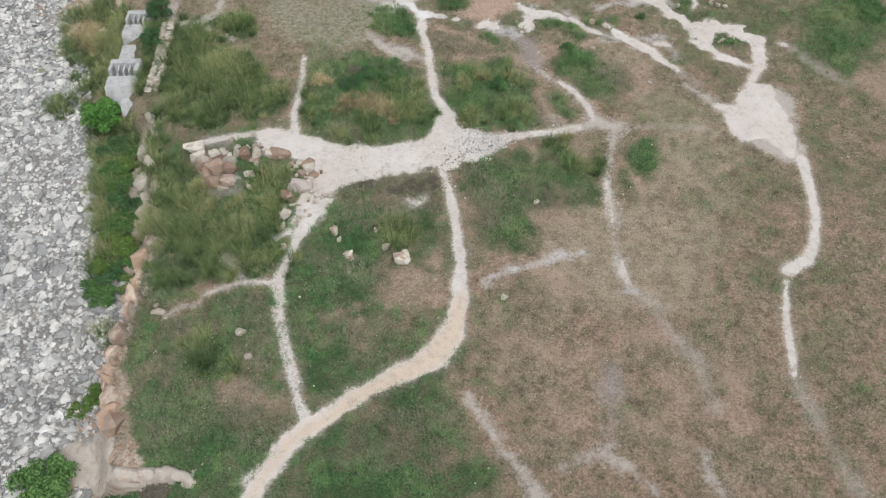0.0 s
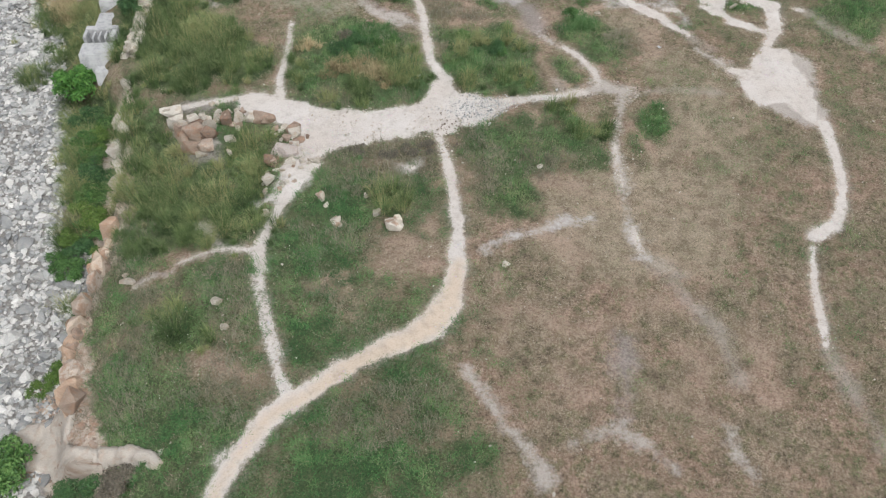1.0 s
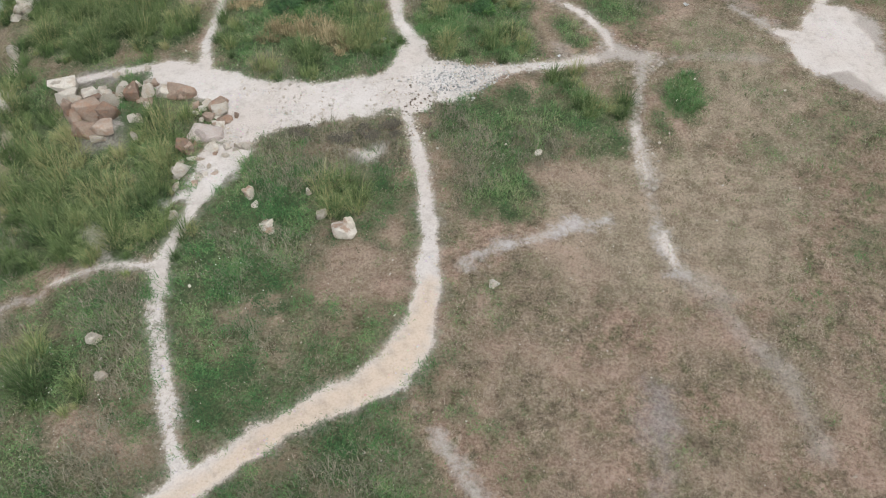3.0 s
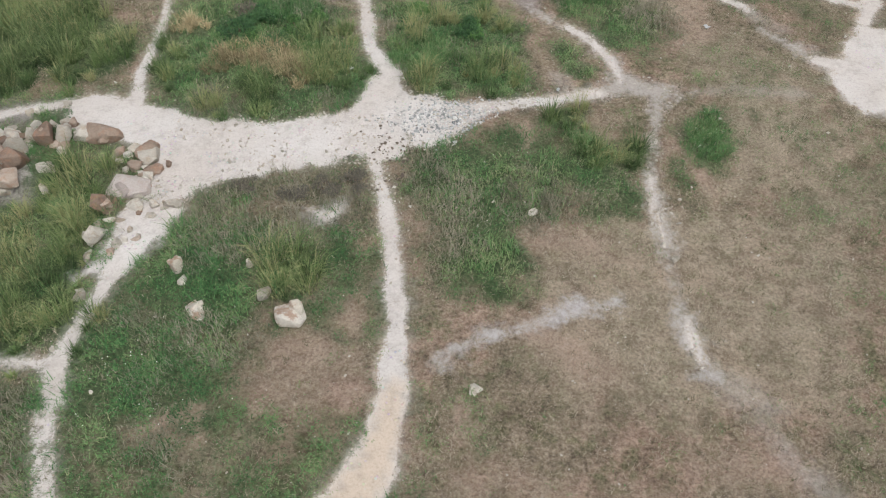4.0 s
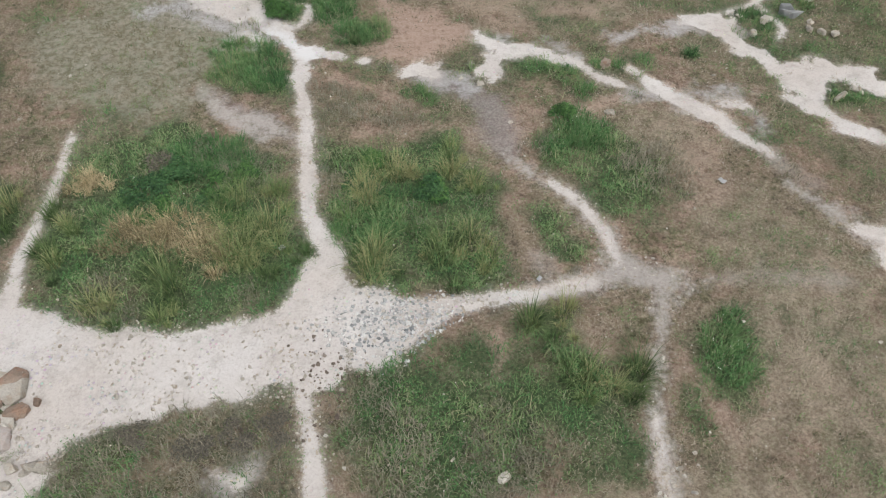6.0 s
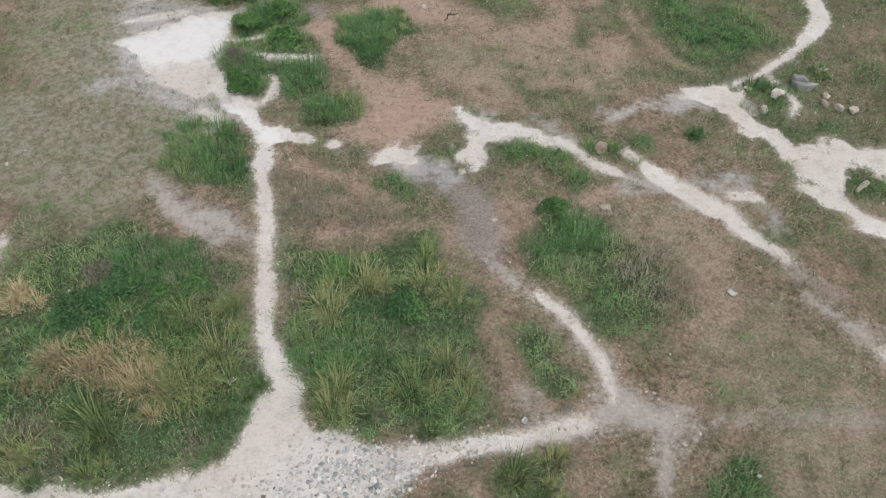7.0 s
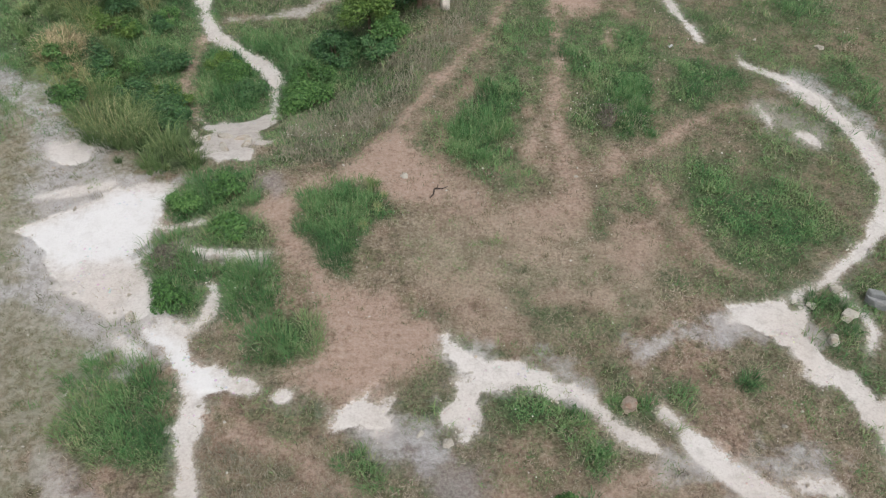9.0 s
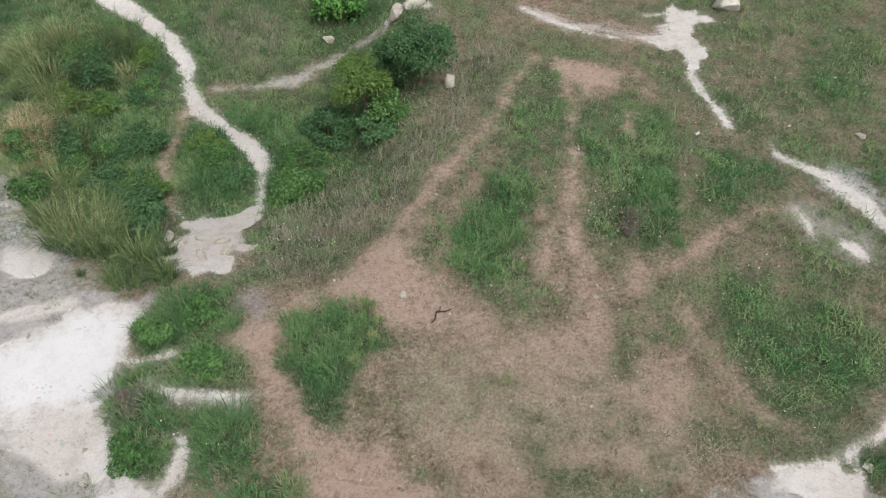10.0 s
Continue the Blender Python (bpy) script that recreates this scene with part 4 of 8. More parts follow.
patch("lush", [(4.5, 28.1), (6.1, 28.2), (6.2, 27.6), (6.0, 27.1), (6.5, 26.4), (6.4, 25.3), (5.3, 25.3), (5.0, 26.3), (4.8, 26.8), (4.6, 27.4)])
patch("lush", [(6.7, 26.3), (7.1, 27.2), (7.6, 27.4), (7.8, 26.4), (7.6, 25.3), (6.7, 25.3)])
patch("lush", [(3.5, 27.2), (4.1, 27.6), (3.9, 26.3), (4.1, 25.4), (2.5, 25.4), (2.3, 26.4), (2.9, 27.4)])
patch("lush", [(9.0, 27.3), (9.4, 27.6), (10.0, 27.9), (10.4, 27.7), (10.5, 26.8), (10.2, 26.0), (9.4, 25.8), (8.9, 26.0)])
patch("lush", [(8.2, 25.8), (8.5, 25.9), (8.6, 25.3), (8.0, 25.3)])
patch("lush", [(8.0, 31.5), (9.6, 32.0), (9.6, 31.1), (8.6, 30.8)])
patch("tall", [(-4.3, 28.6), (-4.4, 29.4), (-4.2, 29.7), (-3.8, 29.6), (-3.0, 29.1), (-3.0, 28.4), (-3.3, 27.8), (-3.9, 27.9)])
patch("tall", [(-6.8, 29.3), (-7.6, 31.5), (-7.0, 31.5), (-6.2, 31.0), (-5.8, 29.9), (-6.0, 29.3), (-6.4, 29.0)])
patch("tall", [(-2.8, 31.6), (-2.2, 32.4), (-1.3, 32.0), (-0.9, 31.3), (-0.9, 30.2), (-1.2, 29.4), (-2.1, 29.3), (-2.5, 30.2)])
patch("tall", [(-5.3, 27.9), (-5.4, 28.6), (-5.0, 28.9), (-4.5, 28.5), (-4.4, 27.8)])
patch("tall", [(1.1, 28.9), (1.0, 29.7), (1.5, 30.0), (2.2, 29.8), (2.2, 28.9)])
patch("tall", [(0.3, 31.6), (0.9, 31.9), (1.6, 31.8), (1.5, 30.8), (0.7, 30.9)])
patch("tall", [(1.0, 31.9), (1.2, 33.0), (2.1, 32.9), (2.2, 32.1)])
patch("tall", [(2.6, 29.2), (2.6, 30.5), (3.6, 30.8), (4.4, 30.1), (4.5, 29.1), (3.5, 28.9)])
patch("tall", [(2.3, 32.7), (2.9, 33.6), (3.8, 33.3), (4.3, 32.1), (3.5, 31.9)])
patch("tall", [(5.5, 26.3), (6.0, 26.8), (6.5, 26.3), (6.4, 25.3), (5.5, 25.3)])
patch("tall", [(5.1, 27.4), (5.3, 28.1), (6.0, 28.1), (6.0, 27.4), (5.5, 26.9)])
patch("tall", [(6.8, 26.0), (7.1, 26.5), (7.7, 26.4), (7.5, 25.3), (6.7, 25.3)])
patch("tall", [(1.7, 43.8), (1.5, 44.7), (2.0, 44.8), (2.7, 44.4), (2.7, 43.6), (2.2, 43.3)])
patch("tall", [(-0.8, 29.2), (-0.6, 29.9), (-0.1, 29.9), (-0.1, 29.2)])
patch("tall", [(-10.0, 51.9), (-7.8, 50.3), (-7.0, 49.1), (-6.0, 47.9), (-4.7, 46.0), (-3.7, 44.9), (-3.1, 45.2), (-2.6, 45.8), (-2.9, 46.4), (-3.9, 47.5), (-5.0, 49.5), (-6.2, 51.1), (-7.3, 51.8), (-7.8, 52.4)])
patch("tall", [(-1.8, 43.7), (-2.9, 43.4), (-3.0, 44.2), (-2.6, 44.5), (-2.0, 44.5)])
patch("tall", [(0.3, 39.1), (-0.0, 39.5), (0.5, 40.0), (1.1, 39.8), (1.1, 39.3)])
patch("straw", [(-5.4, 30.2), (-5.3, 30.8), (-4.7, 31.1), (-3.9, 31.2), (-3.2, 30.9), (-2.7, 30.2), (-2.5, 29.8), (-2.7, 29.6), (-3.0, 29.9), (-3.5, 30.2), (-4.2, 30.2), (-4.3, 29.9), (-4.9, 30.0)])
patch("straw", [(-6.9, 32.1), (-6.8, 32.7), (-6.2, 33.0), (-5.7, 32.4), (-5.8, 32.0), (-6.4, 31.9)])
patch("straw", [(-8.4, 51.5), (-8.1, 52.0), (-7.5, 51.5), (-7.8, 51.0)])
patch("straw", [(-8.5, 51.4), (-7.9, 51.9), (-7.5, 51.2), (-7.6, 50.5), (-8.2, 50.6)])
patch("weeds", [(-0.5, 45.6), (-0.7, 48.1), (-0.5, 50.5), (0.7, 50.8), (2.4, 50.5), (3.6, 51.0), (4.5, 51.5), (4.5, 50.2), (3.3, 48.6), (2.7, 47.6), (1.9, 46.3), (1.3, 45.4), (0.3, 45.3)])
patch("weeds", [(1.2, 50.0), (1.8, 51.0), (2.9, 50.9), (4.4, 51.0), (4.4, 50.0), (3.3, 49.2), (2.4, 47.9)])
patch("weeds", [(4.4, 51.0), (4.4, 55.1), (5.3, 56.2), (6.5, 55.8), (6.0, 53.0), (5.0, 51.3)])
patch("weeds", [(-5.5, 32.2), (-5.3, 33.1), (-4.8, 33.6), (-4.9, 32.6)])
patch("weeds", [(-1.0, 28.6), (-1.8, 28.9), (-1.9, 28.4), (-1.6, 28.1)])
patch("weeds", [(-0.5, 34.5), (-0.7, 36.8), (2.2, 35.4), (2.5, 34.7), (0.7, 34.5)])
patch("weeds", [(3.6, 31.2), (4.3, 31.7), (4.7, 30.5), (4.8, 29.3), (3.7, 29.8)])
patch("weeds", [(2.2, 31.4), (2.3, 31.7), (2.6, 31.0), (2.5, 30.3)])
patch("weeds", [(9.9, 48.1), (10.6, 48.7), (10.5, 47.2), (9.8, 46.9)])
patch("weeds", [(6.2, 28.2), (6.5, 29.1), (6.8, 28.5)])
patch("weeds", [(8.6, 34.1), (9.6, 33.8), (9.7, 32.0), (8.4, 31.9), (8.0, 33.0)])
patch("weeds", [(5.2, 33.4), (5.3, 34.0), (6.3, 34.2), (6.2, 33.3)])
patch("tall", [(-19.4, 31.3), (-18.7, 31.7), (-17.4, 31.1), (-16.5, 28.0), (-15.5, 24.3), (-16.9, 24.1), (-18.1, 27.3)])
patch("tall", [(-21.9, 32.6), (-22.5, 34.1), (-22.5, 35.6), (-22.0, 35.8), (-21.2, 33.3), (-21.3, 32.4)])
patch("tall", [(-23.9, 37.0), (-24.4, 38.0), (-24.0, 38.2), (-23.4, 37.2), (-23.6, 36.7)])
patch("tall", [(-17.0, 30.6), (-15.7, 30.0), (-12.7, 25.2), (-11.9, 22.1), (-14.9, 24.0), (-14.8, 26.3)])
patch("tall", [(-2.7, 21.3), (-2.8, 22.3), (-2.4, 22.9), (-1.6, 22.6), (-1.3, 21.8), (-1.6, 21.2), (-2.2, 21.2)])
patch("tall", [(-7.4, 21.2), (-7.4, 21.6), (-6.7, 21.6), (-6.7, 20.9)])
patch("tall", [(-10.2, 15.0), (-10.4, 16.5), (-9.3, 16.8), (-8.2, 16.1), (-8.0, 14.9), (-9.2, 14.6)])
patch("lush", [(-1.1, 21.9), (-1.1, 22.8), (-0.5, 22.9), (0.2, 22.4), (-0.2, 21.8)])
patch("lush", [(-6.7, 20.1), (-5.8, 20.7), (-3.6, 20.1), (-3.0, 19.0), (-3.5, 18.1), (-4.7, 18.1), (-4.6, 16.7), (-5.5, 16.1), (-6.2, 17.9)])
patch("lush", [(-3.3, 17.6), (-3.1, 18.3), (-2.7, 17.6), (-3.0, 17.3)])
patch("weeds", [(-5.4, 19.6), (-5.0, 20.2), (-4.3, 19.5), (-4.7, 19.0)])
patch("weeds", [(-6.0, 20.5), (-5.4, 21.1), (-4.2, 20.3), (-4.8, 19.7)])
patch("weeds", [(-12.9, 16.8), (-10.6, 14.3), (-9.7, 12.7), (-10.8, 12.4), (-12.3, 15.0)])
patch("weeds", [(-7.7, 13.6), (-5.8, 13.4), (-6.3, 12.0), (-7.5, 11.7)])
patch("weeds", [(-4.7, 20.3), (-4.0, 21.0), (-2.4, 20.4), (-2.2, 19.5), (-3.2, 19.1), (-4.2, 19.5)])
patch("weeds", [(0.9, 26.5), (1.8, 26.7), (2.9, 24.8), (2.6, 22.4), (1.6, 21.7), (1.1, 23.4)])
patch("weeds", [(3.3, 24.8), (4.8, 25.6), (6.1, 24.5), (5.7, 23.4), (4.0, 23.0)])
patch("weeds", [(-5.0, 19.0), (-3.5, 17.6), (-3.3, 16.4), (-4.5, 16.7)])
patch("weeds", [(-9.6, 18.5), (-7.5, 19.0), (-6.8, 18.3), (-6.1, 15.3), (-7.5, 14.9)])
patch("weeds", [(-0.1, 32.8), (0.8, 33.2), (1.4, 31.9), (0.3, 31.2)])
patch("weeds", [(-4.7, 34.2), (-2.0, 33.8), (-1.2, 32.4), (-3.1, 32.2)])
patch("weeds", [(-6.1, 27.9), (-5.4, 29.3), (-4.7, 29.3), (-4.2, 27.8)])
band("dust", [(8.1, 26.7, 0.30), (7.7, 25.2, 0.42), (7.6, 23.9, 0.50), (7.7, 22.7, 0.42), (7.6, 21.9, 0.25)])
band("chalk", [(7.7, 25.2, 0.04), (7.6, 23.9, 0.12), (7.7, 22.9, 0.08)])
band("soilsoft", [(8.6, 26.9, 0.30), (8.8, 26.1, 0.35), (9.2, 25.1, 0.30)])
band("chalk", [(7.8, 20.4, 0.03), (7.8, 19.9, 0.14), (7.8, 19.4, 0.16)])
patch("soilsoft", [(4.6, 43.7), (6.3, 43.9), (8.2, 43.7), (8.2, 42.8), (6.8, 42.3), (5.1, 42.6)])
patch("soilsoft", [(9.1, 43.7), (10.0, 43.3), (9.8, 41.7), (9.1, 40.9), (8.8, 41.9)])
patch("soilsoft", [(4.0, 40.8), (5.3, 40.9), (6.5, 40.0), (6.1, 39.2), (4.9, 39.6)])
band("chalk", [(-5.0, 41.5, 0.30), (-4.2, 41.1, 0.60), (-3.6, 40.7, 0.40)])
band("chalk", [(-4.6, 41.6, 0.50), (-3.8, 41.5, 0.70), (-3.5, 41.8, 0.50)])
band("chalk", [(-5.2, 41.0, 0.05), (-4.4, 40.7, 0.25), (-3.6, 40.2, 0.30)])
band("chalk", [(-6.7, 44.2, 0.05), (-5.9, 44.4, 0.25), (-4.9, 44.7, 0.35)])
patch("weeds", [(-3.5, 12.0), (-1.3, 12.8), (0.3, 12.4), (0.3, 10.9), (-2.4, 10.7)])
GX, GY = np.meshgrid(AX, AY)
for kind in ("dust", "slate", "soil", "soilsoft", "pale", "faint", "wash", "tan"):
    rough = 0.16 if kind == "soil" else 0.6 if kind in ("pale", "wash", "tan") else 0.25
    COVER[kind] = np.minimum(COVER[kind], 0.3 if kind == "soilsoft" else 9) + rough * fbm(GX, GY, 1.3, 40) + rough * fbm(GX, GY, 0.4, 41, 2)
for kind in ("lush", "tall", "straw", "weeds", "mound"):
    tame = 0.4 if kind == "mound" else 1.0
    COVER[kind] = COVER[kind] + tame * (0.45 * fbm(GX, GY, 1.8, 50) + 0.3 * fbm(GX, GY, 0.5, 51, 2))
# how green the turf is, from 0 to 1: greener west of the main path and in the far meadow, dry in the east
MEADOW = 0.13 + 0.16 * smooth(34, 39, GY) * smooth(-5, -2, GX) + 0.05 * smooth(36, 39, GY) * smooth(47, 44, GY) - 0.1 * smooth(3, 5, GX) * smooth(25, 22, GY) + 0.45 * smooth(2.0, -0.5, GX) * smooth(31, 27, GY) + 0.16 * smooth(29, 33, GY) * smooth(10, 7, GX) * smooth(38, 36, GY) + (0.2 + 0.5 * smooth(4.5, 2.0, GX)) * smooth(45, 51, GY)
MEADOW = MEADOW + 0.16 * smooth(11, 15, GX) * smooth(30, 24, GY) + 0.05 * smooth(17.5, 15, GY) * smooth(4, 2, GX) + 0.12 * smooth(10, 14, GX) * smooth(24, 30, GY)
MEADOW = MEADOW - 0.4 * smooth(23.2, 24.2, GY) * smooth(26.5, 25.6, GY) * smooth(-4.5, -3, GX) * smooth(1.2, 0.2, GX)
MEADOW = MEADOW + 0.34 * fbm(GX, GY, 4.5, 52) + 0.28 * fbm(GX, GY, 1.0, 53, 2)
MEADOW = np.maximum(MEADOW, 0.45 + 0.5 * np.minimum(COVER["lush"], 0.8) + 0.55 * fbm(GX, GY, 1.1, 54, 3)) - 0.55 * smooth(-0.3, 0.5, COVER["soilsoft"]) - 0.4 * smooth(-0.7, 0.1, COVER["dust"])
COVER["meadow"] = np.clip(MEADOW, 0, 0.95)
D_IN = inland(GX, GY)
COVER["inland"] = D_IN
COVER["beach"] = np.minimum(-1.1 - 2.6 * smooth(20.5, 24, GY) - 0.6 * smooth(29, 34, GY) - 1.5 * smooth(15, 12.5, GY) - D_IN, 3.0)
# where stones lie thick; the sand there takes the painted shade between them
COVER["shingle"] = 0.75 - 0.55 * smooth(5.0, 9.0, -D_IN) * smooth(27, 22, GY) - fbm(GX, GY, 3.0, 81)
COVER["cliff"] = np.minimum(D_IN + 2.0 + 2.2 * smooth(16, 13, GY), 0.15 + 0.25 * smooth(15, 13, GY) + 0.5 * fbm(GX, GY, 1.2, 61) - D_IN) * (1 - smooth(29, 32, GY)) - 0.6 * smooth(29, 32, GY)
LAND = land_z(GX, GY)


def at_field(field, x, y):
    """Bilinear look-up of a field of the land."""
    u, v = np.clip((np.asarray(x) - X0) / CELL, 0, NX - 1.001), np.clip((np.asarray(y) - Y0) / CELL, 0, NY - 1.001)
    i, j = u.astype(int), v.astype(int)
    fu, fv = u - i, v - j
    return (field[j, i] * (1 - fu) + field[j, i + 1] * fu) * (1 - fv) + (field[j + 1, i] * (1 - fu) + field[j + 1, i + 1] * fu) * fv


def cover(kind, x, y):
    return at_field(COVER[kind], x, y)


def ground_at(x, y):
    return float(at_field(LAND, x, y))


# ---- materials ----
def material(name, roughness=0.9):
    m = bpy.data.materials.new(name)
    m.use_nodes = True
    t = m.node_tree
    b = t.nodes["Principled BSDF"]
    b.inputs["Roughness"].default_value = roughness
    b.inputs["Specular IOR Level"].default_value = 0.2
    return m, t, b


def node(t, kind, **values):
    n = t.nodes.new(kind)
    for key, value in values.items():
        if key in n.inputs:
            n.inputs[key].default_value = value
    return n


def noise_node(t, scale, detail=4.0, rough=0.6):
    n = node(t, "ShaderNodeTexNoise", Scale=scale, Detail=detail, Roughness=rough)
    n.noise_dimensions = "3D"
    t.links.new(coords(t), n.inputs["Vector"])
    return n.outputs["Fac"]


def coords(t):
    for n in t.nodes:
        if n.bl_idname == "ShaderNodeNewGeometry":
            return n.outputs["Position"]
    return t.nodes.new("ShaderNodeNewGeometry").outputs["Position"]


def ramp(t, fac, *stops):
    n = t.nodes.new("ShaderNodeValToRGB")
    e = n.color_ramp.elements
    while len(e) < len(stops):
        e.new(0.5)
    for k, (pos, col) in enumerate(stops):
        e[k].position = pos
        e[k].color = (*col, 1) if len(col) == 3 else col
    t.links.new(fac, n.inputs[0])
    return n.outputs[0]


def math_node(t, op, a, b=0.0, c=0.0, clamp=False):
    n = t.nodes.new("ShaderNodeMath")
    n.operation, n.use_clamp = op, clamp
    for k, v in enumerate((a, b, c)):
        if isinstance(v, (int, float)):
            n.inputs[k].default_value = v
        else:
            t.links.new(v, n.inputs[k])
    return n.outputs[0]


def mix(t, fac, a, b, mode="MIX"):
    n = t.nodes.new("ShaderNodeMix")
    n.data_type, n.blend_type = "RGBA", mode
    for key, v in ((0, fac), (6, a), (7, b)):
        if isinstance(v, tuple):
            n.inputs[key].default_value = (*v, 1)
        elif isinstance(v, (int, float)):
            n.inputs[key].default_value = v
        else:
            t.links.new(v, n.inputs[key])
    return n.outputs[2]


def step(t, value, lo, hi):
    n = t.nodes.new("ShaderNodeMapRange")
    n.interpolation_type = "SMOOTHSTEP"
    n.inputs["From Min"].default_value, n.inputs["From Max"].default_value = lo, hi
    t.links.new(value, n.inputs["Value"])
    return n.outputs["Result"]


def attr(t, name):
    n = t.nodes.new("ShaderNodeAttribute")
    n.attribute_name = name
    return n.outputs["Fac"]


def bump(t, b, height, distance, strength=1.0):
    n = node(t, "ShaderNodeBump", Distance=distance, Strength=strength)
    t.links.new(height, n.inputs["Height"])
    t.links.new(n.outputs[0], b.inputs["Normal"])


def voronoi(t, scale, feature="F1"):
    n = node(t, "ShaderNodeTexVoronoi", Scale=scale)
    n.feature = feature
    t.links.new(coords(t), n.inputs["Vector"])
    return n


def chalk_colour(t):
    """Trodden chalk: cream to white, with grit and buff stains."""
    fine, mid = noise_node(t, 17, 6, 0.75), noise_node(t, 3.0, 5, 0.7)
    large = noise_node(t, 0.5, 3, 0.5)
    base = ramp(t, large, (0.36, (0.485, 0.452, 0.428)), (0.52, (0.512, 0.487, 0.470)), (0.68, (0.545, 0.526, 0.515)))
    base = mix(t, step(t, math_node(t, "ADD", attr(t, "buff"), math_node(t, "MULTIPLY", math_node(t, "SUBTRACT", mid, 0.5), 0.6)), -0.25, 0.3), base, (0.50, 0.428, 0.358))
    washed = step(t, math_node(t, "ADD", attr(t, "white"), math_node(t, "MULTIPLY", math_node(t, "SUBTRACT", mid, 0.5), 0.9)), -0.3, 0.3)
    base = mix(t, washed, base, (0.575, 0.572, 0.578))
    speckle = math_node(t, "SUBTRACT", 0.65, math_node(t, "MULTIPLY", washed, 0.4))
    grain = ramp(t, fine, (0.30, (0.60, 0.57, 0.54)), (0.47, (0.92, 0.91, 0.9)), (0.68, (1.06, 1.06, 1.06)))
    col = mix(t, speckle, base, grain, "MULTIPLY")
    blotch = ramp(t, mid, (0.34, (0.72, 0.70, 0.68)), (0.5, (1.0, 1.0, 1.0)), (0.7, (1.06, 1.06, 1.06)))
    col = mix(t, math_node(t, "MULTIPLY", speckle, 0.9), col, blotch, "MULTIPLY")
    v = voronoi(t, 9.0)
    pebble = math_node(t, "MULTIPLY", step(t, v.outputs["Distance"], 0.34, 0.2), step(t, noise_node(t, 1.1, 3), 0.5, 0.64))
    stone = mix(t, 0.72, v.outputs["Color"], (0.42, 0.40, 0.38))
    return mix(t, math_node(t, "MULTIPLY", pebble, 0.7), col, stone), fine, pebble


def chalk_material():
    m, t, b = material("trodden_chalk", 0.95)
    col, fine, pebble = chalk_colour(t)
    t.links.new(col, b.inputs["Base Color"])
    bump(t, b, math_node(t, "ADD", fine, pebble), 0.03, 0.7)
    return m


def ground_material():
    m, t, b = material("dry_turf_and_soil", 0.95)
    f1, f2, f3 = noise_node(t, 13, 7, 0.78), noise_node(t, 2.6, 5, 0.7), noise_node(t, 0.42, 4, 0.6)
    f0 = noise_node(t, 5.5, 5, 0.75)
    turf = ramp(t, f1, (0.30, (0.079, 0.064, 0.046)), (0.45, (0.204, 0.167, 0.122)), (0.58, (0.314, 0.265, 0.203)), (0.72, (0.439, 0.380, 0.308)))
    reddish = ramp(t, f1, (0.30, (0.103, 0.073, 0.056)), (0.47, (0.285, 0.207, 0.159)), (0.70, (0.444, 0.351, 0.288)))
    olive = ramp(t, f1, (0.30, (0.038, 0.042, 0.020)), (0.5, (0.150, 0.150, 0.082)), (0.72, (0.30, 0.29, 0.185)))
    col = mix(t, step(t, f3, 0.42, 0.60), turf, reddish)
    col = mix(t, math_node(t, "MULTIPLY", step(t, f2, 0.46, 0.64), 0.8), col, olive)
    col = mix(t, 0.75, col, ramp(t, f0, (0.36, (0.52, 0.51, 0.49)), (0.50, (0.97, 0.97, 0.97)), (0.64, (1.22, 1.22, 1.21))), "MULTIPLY")
    straw = ramp(t, f1, (0.30, (0.19, 0.16, 0.115)), (0.5, (0.36, 0.306, 0.235)), (0.72, (0.50, 0.445, 0.345)))
    col = mix(t, math_node(t, "MULTIPLY", step(t, math_node(t, "ADD", attr(t, "tan"), math_node(t, "MULTIPLY", math_node(t, "SUBTRACT", f2, 0.5), 1.5)), -0.6, 0.7), 0.55), col, straw)
    col = mix(t, 0.8, col, ramp(t, noise_node(t, 1.7, 6, 0.72), (0.38, (0.70, 0.685, 0.66)), (0.5, (1.05, 1.045, 1.05)), (0.62, (1.24, 1.22, 1.23))), "MULTIPLY")
    green = ramp(t, f1, (0.30, (0.012, 0.028, 0.012)), (0.5, (0.044, 0.092, 0.036)), (0.72, (0.115, 0.172, 0.075)))
    ragged = math_node(t, "MULTIPLY", math_node(t, "SUBTRACT", f0, 0.5), 1.3)
    col = mix(t, math_node(t, "MULTIPLY", step(t, math_node(t, "ADD", attr(t, "meadow"), ragged), 0.15, 0.85), 0.85), col, green)
    rag2 = math_node(t, "MULTIPLY", math_node(t, "SUBTRACT", f2, 0.5), 1.5)
    soil = ramp(t, f1, (0.30, (0.27, 0.188, 0.148)), (0.46, (0.425, 0.308, 0.248)), (0.72, (0.53, 0.43, 0.375)))
    soil = mix(t, 0.6, soil, ramp(t, f0, (0.36, (0.62, 0.58, 0.52)), (0.5, (1.0, 1.0, 1.0))), "MULTIPLY")
    col = mix(t, math_node(t, "MULTIPLY", step(t, math_node(t, "ADD", attr(t, "soilsoft"), rag2), -0.45, 0.8), 0.7), col, soil)
    fine = math_node(t, "MULTIPLY", math_node(t, "SUBTRACT", noise_node(t, 6, 6, 0.75), 0.5), 1.1)
    col = mix(t, step(t, math_node(t, "ADD", attr(t, "soil"), math_node(t, "ADD", math_node(t, "MULTIPLY", fine, 1.2), math_node(t, "MULTIPLY", rag2, 0.35))), -0.3, 0.35), col, soil)
    slate = ramp(t, f1, (0.30, (0.20, 0.17, 0.165)), (0.5, (0.335, 0.30, 0.295)), (0.72, (0.47, 0.44, 0.435)))
